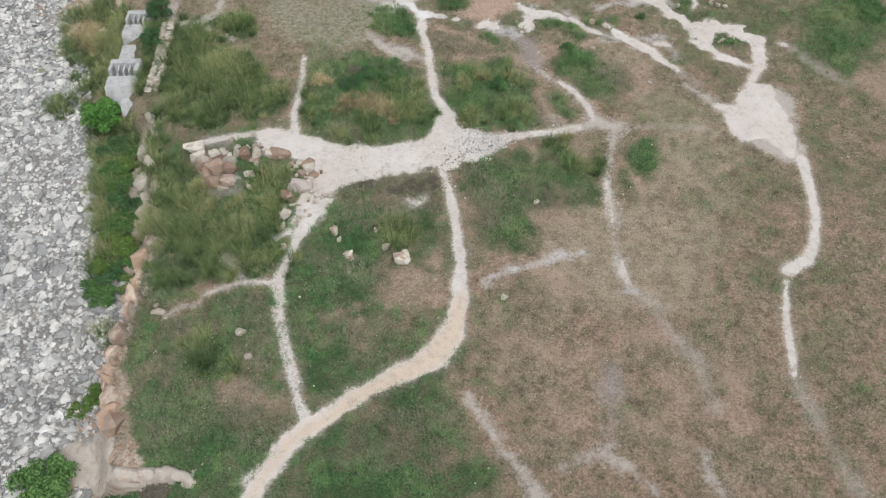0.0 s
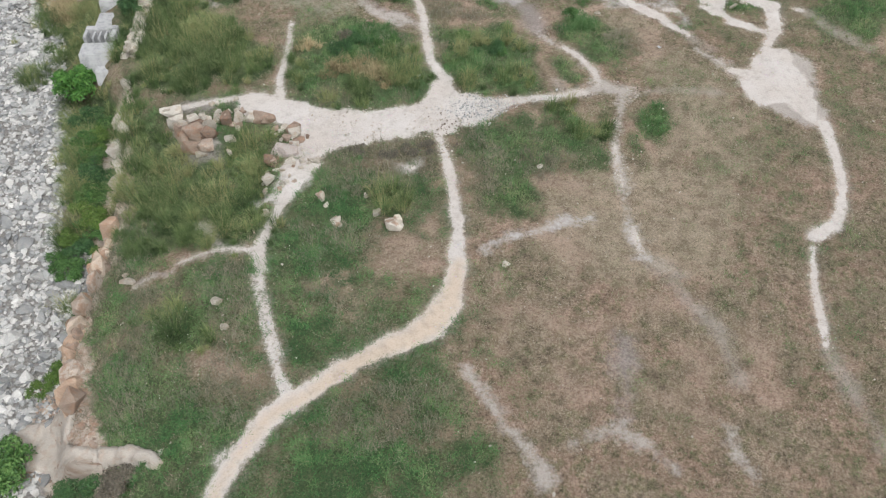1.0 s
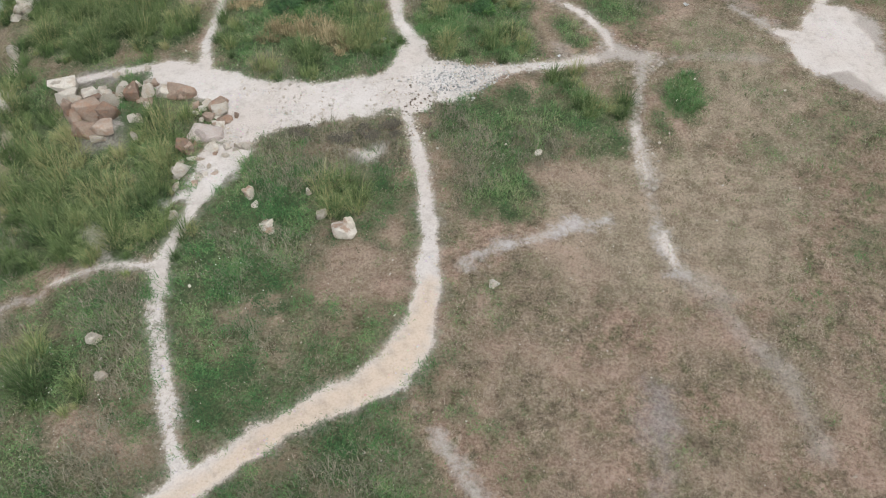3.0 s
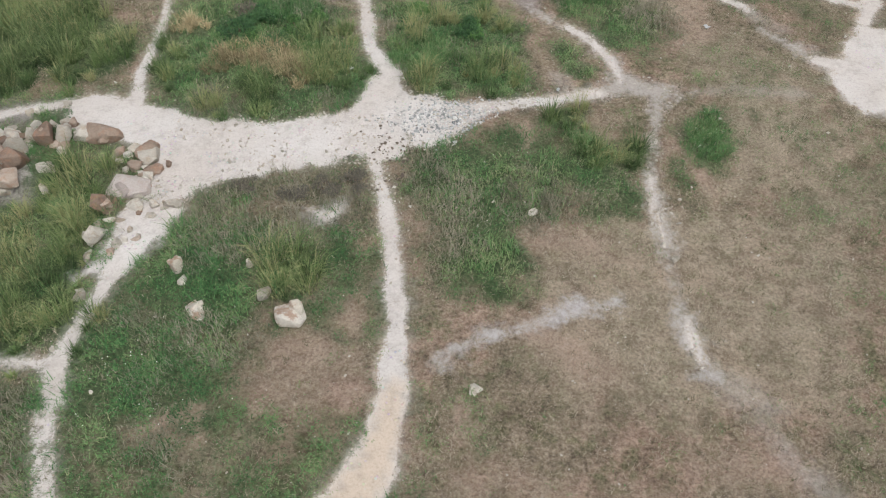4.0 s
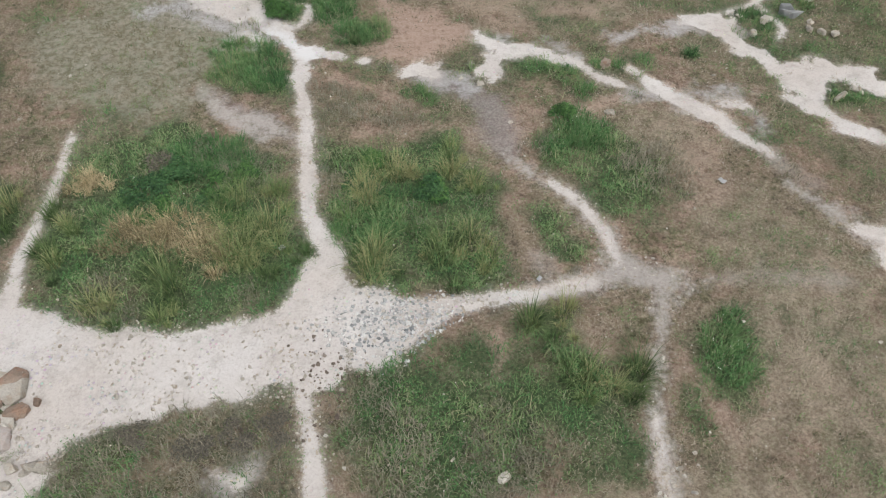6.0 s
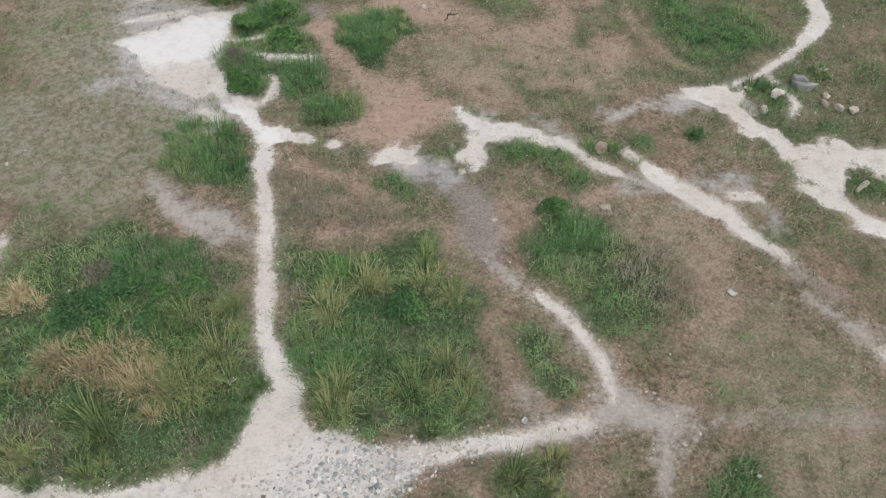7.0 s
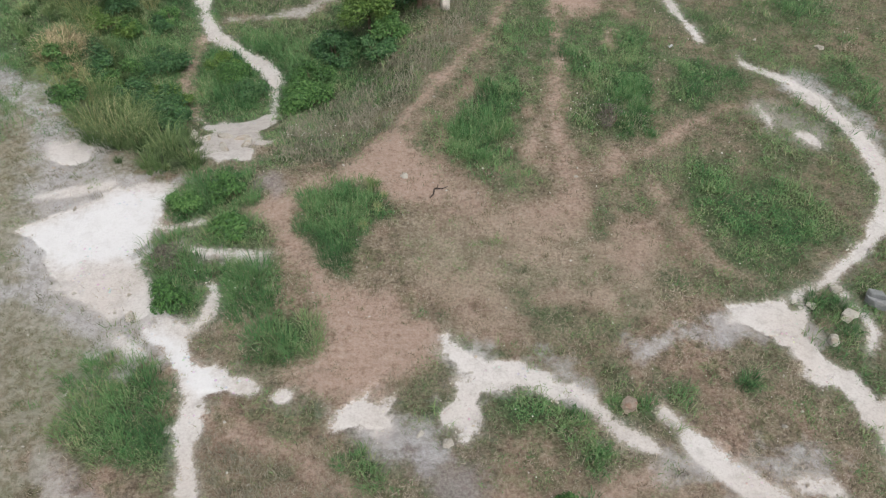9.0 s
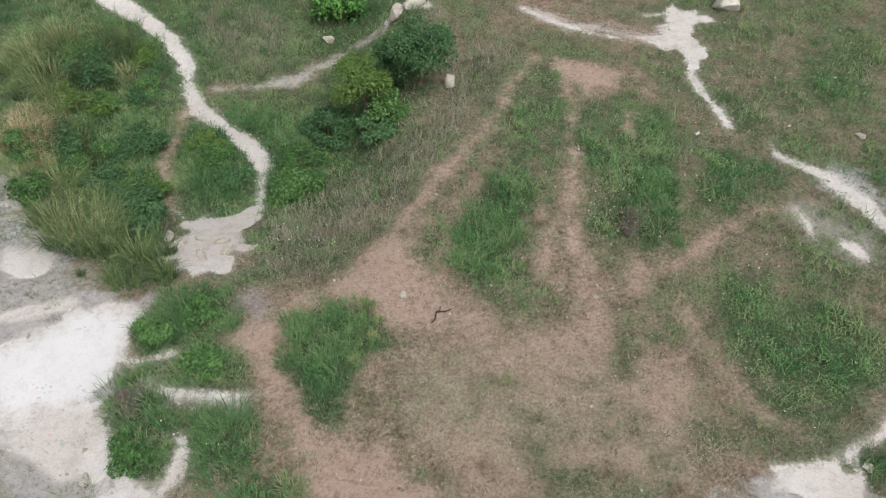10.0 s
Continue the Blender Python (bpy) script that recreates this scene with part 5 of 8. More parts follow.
    col = mix(t, math_node(t, "MULTIPLY", step(t, math_node(t, "ADD", attr(t, "slate"), fine), -0.4, 0.45), 0.7), col, slate)
    dust = ramp(t, f1, (0.28, (0.34, 0.305, 0.28)), (0.46, (0.48, 0.44, 0.415)), (0.70, (0.57, 0.545, 0.52)))
    col = mix(t, math_node(t, "MULTIPLY", step(t, math_node(t, "ADD", attr(t, "dust"), fine), -0.22, 0.3), 0.9), col, dust)
    col = mix(t, math_node(t, "MULTIPLY", step(t, math_node(t, "ADD", attr(t, "faint"), fine), -0.45, 0.4), 0.5), col, dust)
    col = mix(t, math_node(t, "MULTIPLY", step(t, math_node(t, "ADD", attr(t, "pale"), fine), -0.7, 0.6), 0.7), col, mix(t, step(t, f0, 0.62, 0.38), (0.40, 0.385, 0.32), (0.215, 0.215, 0.145)))
    col = mix(t, math_node(t, "MULTIPLY", step(t, math_node(t, "ADD", attr(t, "wash"), math_node(t, "MULTIPLY", fine, 1.3)), -0.35, 0.5), 0.72), col, mix(t, step(t, f0, 0.58, 0.42), (0.58, 0.58, 0.61), (0.42, 0.40, 0.41)))
    edge = math_node(t, "ADD", math_node(t, "MULTIPLY", fine, 0.42), math_node(t, "MULTIPLY", math_node(t, "SUBTRACT", noise_node(t, 22, 5, 0.8), 0.5), 0.4))
    white, grit, pebble = chalk_colour(t)
    margin = math_node(t, "ADD", attr(t, "chalk"), edge)
    around = math_node(t, "ADD", attr(t, "chalk"), math_node(t, "ADD", rag2, math_node(t, "MULTIPLY", fine, 0.9)))
    col = mix(t, math_node(t, "MULTIPLY", step(t, around, -0.38, 0.05), 0.22), col, dust)
    col = mix(t, math_node(t, "MULTIPLY", step(t, margin, -0.18, 0.03), 0.3), col, dust)
    fuzzy = math_node(t, "MULTIPLY", step(t, math_node(t, "ADD", attr(t, "chalk"), math_node(t, "ADD", math_node(t, "MULTIPLY", rag2, 0.6), fine)), -0.9, 0.2), step(t, attr(t, "wash"), -0.4, 0.3))
    col = mix(t, math_node(t, "MULTIPLY", fuzzy, 0.8), col, white)
    col = mix(t, step(t, margin, -0.06, 0.03), col, white)
    sand_bare = ramp(t, f1, (0.3, (0.29, 0.27, 0.25)), (0.5, (0.48, 0.45, 0.415)), (0.75, (0.60, 0.57, 0.54)))
    # shade between the heaped stones, put into the sand's colour as a darker ramp
    gap_shade = ramp(t, f1, (0.3, (0.12, 0.118, 0.115)), (0.6, (0.33, 0.32, 0.305)))
    sand = mix(t, step(t, math_node(t, "ADD", attr(t, "shingle"), fine), -0.35, 0.35), sand_bare, gap_shade)
    strata = node(t, "ShaderNodeTexNoise", Scale=1.4, Detail=6.0, Roughness=0.7)
    squash = node(t, "ShaderNodeMapping", Scale=(0.7, 0.7, 3.5))
    t.links.new(coords(t), squash.inputs["Vector"])
    t.links.new(squash.outputs[0], strata.inputs["Vector"])
    rock = ramp(t, strata.outputs["Fac"], (0.3, (0.26, 0.185, 0.145)), (0.42, (0.44, 0.35, 0.285)), (0.53, (0.52, 0.45, 0.39)), (0.70, (0.57, 0.53, 0.48)))
    col = mix(t, step(t, math_node(t, "ADD", attr(t, "cliff"), fine), -0.2, 0.2), col, rock)
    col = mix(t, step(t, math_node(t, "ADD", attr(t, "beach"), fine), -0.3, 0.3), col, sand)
    t.links.new(col, b.inputs["Base Color"])
    relief = math_node(t, "ADD", f1, math_node(t, "MULTIPLY", f0, 1.5))
    bump(t, b, math_node(t, "MULTIPLY", relief, math_node(t, "SUBTRACT", 1.0, math_node(t, "MULTIPLY", step(t, attr(t, "chalk"), -0.25, 0.05), 0.8))), 0.10, 0.9)
    return m


def blade_material(name, dark, mid, light, tip, dead=None):
    """Grass: its tone follows the tuft, the blade and the height on the blade."""
    m, t, b = material(name, 0.75)
    g = t.nodes.new("ShaderNodeNewGeometry")
    tone = math_node(t, "ADD", math_node(t, "MULTIPLY", attr(t, "tone"), 0.7), math_node(t, "MULTIPLY", g.outputs["Random Per Island"], 0.3))
    col = ramp(t, tone, (0.1, dark), (0.45, mid), (0.75, light), (0.95, dead or light))
    col = mix(t, math_node(t, "MULTIPLY", attr(t, "along"), 0.4), col, tip)
    t.links.new(col, b.inputs["Base Color"])
    b.inputs["Specular IOR Level"].default_value = 0.25
    return m


def leaf_material(name, dark, mid, light):
    m, t, b = material(name, 0.55)
    g = t.nodes.new("ShaderNodeNewGeometry")
    info = t.nodes.new("ShaderNodeObjectInfo")
    tone = math_node(t, "ADD", math_node(t, "MULTIPLY", g.outputs["Random Per Island"], 0.75), math_node(t, "MULTIPLY", info.outputs["Random"], 0.2))
    t.links.new(ramp(t, tone, (0.05, dark), (0.5, mid), (0.95, light)), b.inputs["Base Color"])
    b.inputs["Specular IOR Level"].default_value = 0.35
    return m


def stone_material(name, a, c, d, stain=(0.4, 0.3, 0.2), scale=2.5, stained=0.7, relief=0.1):
    m, t, b = material(name, 0.88)
    info = t.nodes.new("ShaderNodeObjectInfo")
    g = t.nodes.new("ShaderNodeNewGeometry")
    n1, n2 = noise_node(t, scale, 6, 0.7), noise_node(t, 22, 4, 0.7)
    pick = math_node(t, "FRACT", math_node(t, "ADD", info.outputs["Random"], g.outputs["Random Per Island"]))
    v = math_node(t, "ADD", math_node(t, "MULTIPLY", n1, 0.6), math_node(t, "MULTIPLY", pick, 0.45))
    col = ramp(t, v, (0.22, a), (0.5, c), (0.8, d))
    col = mix(t, math_node(t, "MULTIPLY", step(t, noise_node(t, 3.2, 5, 0.7), 0.48, 0.62), stained), col, stain)
    col = mix(t, 0.5, col, ramp(t, n2, (0.32, (0.64, 0.64, 0.64)), (0.58, (1.0, 1.0, 1.0))), "MULTIPLY")
    t.links.new(col, b.inputs["Base Color"])
    bump(t, b, math_node(t, "ADD", n1, math_node(t, "MULTIPLY", n2, 0.6)), relief, 1.0)
    return m


def plain_material(name, colour, wear, roughness=0.85, scale=5):
    m, t, b = material(name, roughness)
    n1, n2 = noise_node(t, scale, 6, 0.7), noise_node(t, scale * 9, 4, 0.7)
    col = mix(t, step(t, n1, 0.42, 0.68), colour, wear)
    col = mix(t, 0.35, col, ramp(t, n2, (0.3, (0.6, 0.6, 0.6)), (0.65, (1.0, 1.0, 1.0))), "MULTIPLY")
    t.links.new(col, b.inputs["Base Color"])
    bump(t, b, n2, 0.01, 0.6)
    return m


CHALK, GROUND = chalk_material(), ground_material()
TALL = blade_material("green_reed_grass", (0.014, 0.048, 0.014), (0.074, 0.146, 0.042), (0.22, 0.265, 0.11), (0.28, 0.325, 0.165), (0.31, 0.275, 0.15))
LUSH = blade_material("low_green_herbs", (0.013, 0.050, 0.018), (0.066, 0.178, 0.062), (0.17, 0.262, 0.105), (0.155, 0.265, 0.11), (0.31, 0.285, 0.18))
STRAW = blade_material("withered_reed_grass", (0.075, 0.070, 0.032), (0.30, 0.24, 0.125), (0.48, 0.40, 0.245), (0.54, 0.465, 0.31))
WEEDS = blade_material("greyish_weeds", (0.055, 0.062, 0.040), (0.170, 0.170, 0.115), (0.29, 0.27, 0.21), (0.35, 0.325, 0.26))
TUFT = blade_material("dark_olive_tufts", (0.035, 0.045, 0.022), (0.105, 0.112, 0.055), (0.185, 0.175, 0.10), (0.20, 0.19, 0.11))
TURF = blade_material("short_dry_grass", (0.086, 0.088, 0.048), (0.273, 0.228, 0.165), (0.439, 0.373, 0.297), (0.507, 0.439, 0.362))
LEAF = leaf_material("mid_green_leaves", (0.018, 0.050, 0.014), (0.055, 0.138, 0.034), (0.125, 0.225, 0.066))
LEAF_BRIGHT = leaf_material("bright_green_leaves", (0.018, 0.07, 0.012), (0.050, 0.155, 0.026), (0.12, 0.25, 0.055))
LEAF_DARK = leaf_material("dark_green_leaves", (0.014, 0.045, 0.016), (0.042, 0.112, 0.038), (0.095, 0.172, 0.064))
LEAF_YELLOW = leaf_material("yellow_green_leaves", (0.035, 0.075, 0.012), (0.080, 0.150, 0.028), (0.15, 0.22, 0.055))
LEAF_GREY = leaf_material("greyish_leaves", (0.05, 0.05, 0.04), (0.12, 0.11, 0.085), (0.20, 0.175, 0.14))
BARK = plain_material("bark", (0.14, 0.10, 0.07), (0.24, 0.2, 0.16))
PALE_STONE = stone_material("pale_limestone", (0.32, 0.30, 0.26), (0.50, 0.465, 0.41), (0.63, 0.605, 0.555), (0.40, 0.31, 0.23), 2.5, 0.5)
RED_STONE = stone_material("reddish_sandstone", (0.16, 0.115, 0.092), (0.31, 0.238, 0.19), (0.46, 0.39, 0.335), (0.36, 0.205, 0.135), 2.5, 0.5)
GREY_STONE = stone_material("grey_white_beach_stone", (0.14, 0.15, 0.16), (0.36, 0.37, 0.37), (0.66, 0.655, 0.64), (0.46, 0.43, 0.39), 0.9, 0.25, 0.03)
STAINED_STONE = stone_material("rust_stained_limestone", (0.46, 0.41, 0.34), (0.60, 0.555, 0.48), (0.70, 0.665, 0.61), (0.36, 0.20, 0.12), 3.5, 0.7)
TAN_STONE = stone_material("tan_cliff_rock", (0.25, 0.19, 0.155), (0.43, 0.345, 0.285), (0.54, 0.48, 0.42), (0.38, 0.24, 0.17))
ORANGE_STONE = stone_material("orange_cliff_rock", (0.33, 0.22, 0.16), (0.52, 0.39, 0.30), (0.64, 0.55, 0.46), (0.45, 0.26, 0.16), 1.6, 0.5, 0.12)
SHELF_STONE = stone_material("shelf_rock", (0.50, 0.42, 0.35), (0.66, 0.60, 0.535), (0.74, 0.705, 0.66), (0.52, 0.36, 0.25), 1.6, 0.4, 0.2)
SLAB_STONE = stone_material("pinkish_grey_slab", (0.27, 0.235, 0.22), (0.38, 0.34, 0.32), (0.46, 0.42, 0.40), (0.36, 0.27, 0.22), 2.5, 0.3, 0.04)
CONCRETE = plain_material("weathered_concrete", (0.42, 0.43, 0.44), (0.28, 0.29, 0.30), 0.9, 2.2)
FLOWER = plain_material("white_petals", (0.78, 0.78, 0.74), (0.7, 0.7, 0.62))
LITTER = plain_material("white_plastic", (0.75, 0.76, 0.78), (0.6, 0.62, 0.66), 0.5)


# ---- the ground, one sheet to the horizon ----
def mesh_from(name, verts, faces, mat, smooth_faces=False, fields=None):
    """A mesh from arrays; faces is (n, 3) or (n, 4)."""
    me = bpy.data.meshes.new(name)
    verts, faces = np.asarray(verts, np.float32), np.asarray(faces, np.int32)
    k = faces.shape[1]
    me.vertices.add(len(verts))
    me.vertices.foreach_set("co", verts.ravel())
    me.loops.add(faces.size)
    me.loops.foreach_set("vertex_index", faces.ravel())
    me.polygons.add(len(faces))
    me.polygons.foreach_set("loop_start", np.arange(0, faces.size, k, dtype=np.int32))
    me.polygons.foreach_set("use_smooth", np.full(len(faces), smooth_faces))
    for key, values in (fields or {}).items():
        a = me.attributes.new(key, "FLOAT", "POINT")
        a.data.foreach_set("value", np.asarray(values, np.float32).ravel())
    me.materials.append(mat)
    me.update(calc_edges=True)
    return me


def grid_faces(nx, ny):
    a = (np.arange(ny - 1)[:, None] * nx + np.arange(nx - 1)[None, :]).ravel()
    return np.stack([a, a + 1, a + 1 + nx, a + nx], 1)


def build_ground():
    far = np.array([4, 10, 22, 45, 90, 180, 400, 900, 2000.0])
    gx = np.concatenate([X0 - far[::-1], np.arange(X0, -13, 0.25), np.arange(-13, 18.5, 0.13), np.arange(18.5, X1 + 0.01, 0.25), X1 + far])
    gy = np.concatenate([Y0 - far[::-1], np.arange(Y0, 9.5, 0.25), np.arange(9.5, 60.5, 0.13), np.arange(60.5, Y1 + 0.01, 0.25), Y1 + far])
    mx, my = np.meshgrid(gx, gy)
    away = np.hypot(np.maximum(np.maximum(X0 - mx, mx - X1), 0), np.maximum(np.maximum(Y0 - my, my - Y1), 0))
    mz = at_field(LAND, mx, my)
    green = np.maximum(COVER["meadow"], np.clip(0.6 + np.maximum(COVER["tall"], COVER["mound"]), 0, 1))
    fields = {k: np.where(away > 3, -2, at_field(COVER[k], mx, my)) for k in ("chalk", "dust", "soil", "soilsoft", "slate", "buff", "white", "pale", "faint", "wash", "shingle", "tan")}
    fields["meadow"] = np.where(away > 3, 0.5, at_field(green, mx, my))
    for k in ("beach", "cliff"):
        fields[k] = at_field(COVER[k], mx, my)
    me = mesh_from("ground", np.stack([mx, my, mz], -1).reshape(-1, 3), grid_faces(len(gx), len(gy)), GROUND, True, fields)
    tagged(new("ground", me), "dry brown and green turf over chalky soil", "ground", kind="structure")


build_ground()


def build_paths():
    """Each trodden path is a skin of chalk that sinks under the turf at its ragged edge."""
    fine = 0.05
    for k in range(BANDS["chalk"]):
        rows, cols = np.nonzero((OWNER["chalk"] == k) & (COVER["chalk"] > -0.3))
        if len(rows) < 12:
            continue
        xs = AX[0] + fine * np.arange(int(cols.min()) * 2 - 2, int(cols.max()) * 2 + 4)
        ys = AY[0] + fine * np.arange(int(rows.min()) * 2 - 2, int(rows.max()) * 2 + 4)
        mx, my = np.meshgrid(xs, ys)
        own = OWNER["chalk"][np.clip(((my - Y0) / CELL).astype(int), 0, NY - 1), np.clip(((mx - X0) / CELL).astype(int), 0, NX - 1)]
        d = cover("chalk", mx, my) + 0.10 * fbm(mx, my, 0.4, 71, 4) - 0.02
        z = at_field(LAND, mx, my) + np.clip((d - 0.06) * 0.2, -0.05, 0.008) + 0.006 * fbm(mx, my, 0.25, 72)
        f = grid_faces(len(xs), len(ys))
        keep = (own.ravel()[f[:, 0]] == k) & (d.ravel()[f].max(1) > -0.05)
        f = f[keep]
        if not len(f):
            continue
        used, f = np.unique(f, return_inverse=True)
        v = np.stack([mx, my, z], -1).reshape(-1, 3)[used]
        tagged(new("footpath", mesh_from("footpath", v, f.reshape(-1, 4), CHALK, True, {q: cover(q, v[:, 0], v[:, 1]) for q in ("buff", "white")})), "trodden cream-white chalk footpath through rough grass", "path", "chalk footpaths", "structure")


build_paths()


# ---- stones ----
def hull(points, name="rock"):
    bm = bmesh.new()
    for p in points:
        bm.verts.new(p)
    bmesh.ops.convex_hull(bm, input=bm.verts)
    bmesh.ops.delete(bm, geom=[v for v in bm.verts if not v.link_faces], context="VERTS")
    return bm


def rock_shape(size, seed, count=26, boxy=0.5):
    """An angular stone of the size (x, y, z) with worn edges; its base lies near z = 0."""
    r = random.Random(seed)
    pts = []
    for _ in range(count):
        v = Vector((r.gauss(0, 1), r.gauss(0, 1), r.gauss(0, 1))).normalized()
        m = max(abs(v.x), abs(v.y), abs(v.z))
        v = v.lerp(v / m, boxy) * r.uniform(0.86, 1.0)
        pts.append((v.x * size[0] / 2, v.y * size[1] / 2, v.z * size[2] / 2 + size[2] * 0.32))
    return hull(pts)


def stone(name, x, y, size, mat, label, category="rock", group="", seed=0, turn=0, z=None, count=30, boxy=0.6, soft=True, tip=0, rough=0):
    bm = rock_shape(size, seed, count, boxy)
    if rough:
        r = random.Random(seed)
        for _ in range(rough):
            lump = rock_shape([q * r.uniform(0.5, 0.72) for q in size], seed + 31, 13, 0.6)
            shift = Matrix.Translation((r.uniform(-0.24, 0.24) * size[0], r.uniform(-0.24, 0.24) * size[1], r.uniform(0.14, 0.3) * size[2])) @ Matrix.Rotation(r.uniform(0, 3), 4, "Z")
            lump.transform(shift)
            piece = bpy.data.meshes.new("piece")
            lump.to_mesh(piece)
            lump.free()
            bm.from_mesh(piece)
            bpy.data.meshes.remove(piece)
    if soft:
        bmesh.ops.bevel(bm, geom=bm.edges[:], offset=min(size) * 0.035, segments=1, affect="EDGES", clamp_overlap=True)
    me = bpy.data.meshes.new(name)
    bm.to_mesh(me)
    bm.free()
    me.materials.append(mat)
    ob = new(name, me)
    ob.matrix_basis = pose(x, y, ground_at(x, y) - 0.03 if z is None else z, tip, 0, turn)
    return tagged(ob, label, category, group)


def merge(parts):
    """One mesh out of (vertices, triangles) pairs."""
    vs, fs, n = [], [], 0
    for v, f in parts:
        vs.append(v)
        fs.append(f + n)
        n += len(v)
    return np.concatenate(vs), np.concatenate(fs)


def template(size, seed, count=13):
    bm = rock_shape(size, seed, count, 0.45)
    bmesh.ops.triangulate(bm, faces=bm.faces[:])
    bm.verts.index_update()
    v = np.array([p.co for p in bm.verts])
    f = np.array([[p.index for p in q.verts] for q in bm.faces])
    bm.free()
    return v, f


SHAPES = [template((1.0, 0.75 + 0.04 * (k % 6), 0.45 + 0.05 * (k % 5)), 300 + k) for k in range(14)]


def scatter_stones(name, xs, ys, sizes, mat, label, category, sink=0.1):
    parts = []
    for x, y, s in zip(xs, ys, sizes):
        v, f = SHAPES[rng.integers(len(SHAPES))]
        a, tilt = rng.uniform(0, 6.283), rng.normal(0, 0.34)
        c, n = math.cos(a), math.sin(a)
        p = v * (s * rng.uniform(0.8, 1.25), s, s * rng.uniform(0.7, 1.1))
        p = np.stack([c * p[:, 0] - n * p[:, 1], n * p[:, 0] + c * p[:, 1], p[:, 2] + tilt * p[:, 0]], 1)
        parts.append((p + (x, y, ground_at(x, y) - sink * s), f))
    v, f = merge(parts)
    return tagged(new(name, mesh_from(name, v, f, mat)), label, category, kind="stuff")


def beach():
    n = 46000
    x, y = rng.uniform(-29.5, -11, n), rng.uniform(9.5, 46, n)
    d = cover("beach", x, y)
    bare = fbm(x, y, 3.0, 81)
    seaward = smooth(5.0, 9.0, -cover("inland", x, y))
    ok = (d > -0.1) & (bare < 0.75 - 0.55 * seaward * smooth(27, 22, y) + 0.4 * rng.random(n))
    x, y = x[ok][:21000], y[ok][:21000]
    s = np.clip(rng.lognormal(-1.66, 0.48, len(x)), 0.1, 0.75)
    scatter_stones("beach_stones", x, y, s, GREY_STONE, "grey and white angular stones heaped on the beach", "stones", 0.05)
    meshes = []
    for k in range(10):
        bm = rock_shape((1.0, 0.78, 0.5), 500 + k, 18, 0.6)
        me = bpy.data.meshes.new("beach_boulder")
        bm.to_mesh(me)
        bm.free()
        me.materials.append(GREY_STONE)
        meshes.append(me)
    made = 0
    for _ in range(4000):
        x, y = rng.uniform(-27, -13.5), rng.uniform(10.5, 44)
        if cover("beach", x, y) < 0.25 or fbm(x, y, 3.0, 81) > 0.3:
            continue
        s = rng.uniform(0.32, 0.55) if made % 9 else rng.uniform(0.6, 0.95)
        ob = new("beach_boulder", meshes[made % 10])
        ob.matrix_basis = pose(x, y, ground_at(x, y) - 0.05, rng.normal(0, 7), rng.normal(0, 7), rng.uniform(0, 360)) @ Matrix.Diagonal((s, s, s * rng.uniform(0.6, 1.0), 1))
        tagged(ob, "grey-white angular boulder lying among smaller beach stones", "boulder", "beach boulders")
        made += 1
        if made >= 260:
            break


beach()

# rocks of the cliff's edge, from the ledge northward along the bank
for k in range(28):
    y = 14.4 + 7.0 * (k / 17) if k < 18 else 25.2 + 6.0 * (k - 18) / 10
    y += rng.normal(0, 0.2)
    x = float(np.interp(y, EDGE_Y, EDGE_X)) - rng.uniform(0.3, 1.3)
    pale = y > 24.5
    s = rng.uniform(0.45, 0.95) if pale else rng.uniform(0.3, 0.8)
    stone("cliff_rock", x, y, (s * 0.8, s * 1.2, s * rng.uniform(0.7, 1.3)), PALE_STONE if pale else TAN_STONE, "pale weathered limestone outcrop on the cliff edge" if pale else "tan and orange rock outcrop of the low cliff", "rock", "cliff rocks", 400 + k, rng.uniform(-40, 40), z=ground_at(x, y) - 0.15 * s, count=40, boxy=0.6)
for k in range(20):
    y = 12.9 + 0.44 * k + rng.normal(0, 0.1)
    x = float(np.interp(y, EDGE_Y, EDGE_X)) - rng.uniform(0.35, 0.75)
    stone("cliff_rock", x, y, (rng.uniform(0.5, 0.8), rng.uniform(0.6, 1.3), rng.uniform(1.0, 1.9)), ORANGE_STONE if k % 3 else TAN_STONE, "orange-tan slab of the low cliff face above the beach", "rock", "cliff rocks", 460 + k, rng.uniform(-20, 10), z=ground_at(x, y) - 0.55, count=20, boxy=0.9, rough=1, tip=rng.normal(0, 4))
n = 2600
x, y = rng.uniform(-15.0, -10.4, n), rng.uniform(11.4, 17.2, n)
ok = (cover("cliff", x, y) > 0) & (rng.random(n) < 0.75)
scatter_stones("cliff_rubble", x[ok], y[ok], np.clip(rng.lognormal(-2.0, 0.5, ok.sum()), 0.05, 0.4), TAN_STONE, "tan broken rubble on the crumbling bank", "stones", 0.1)
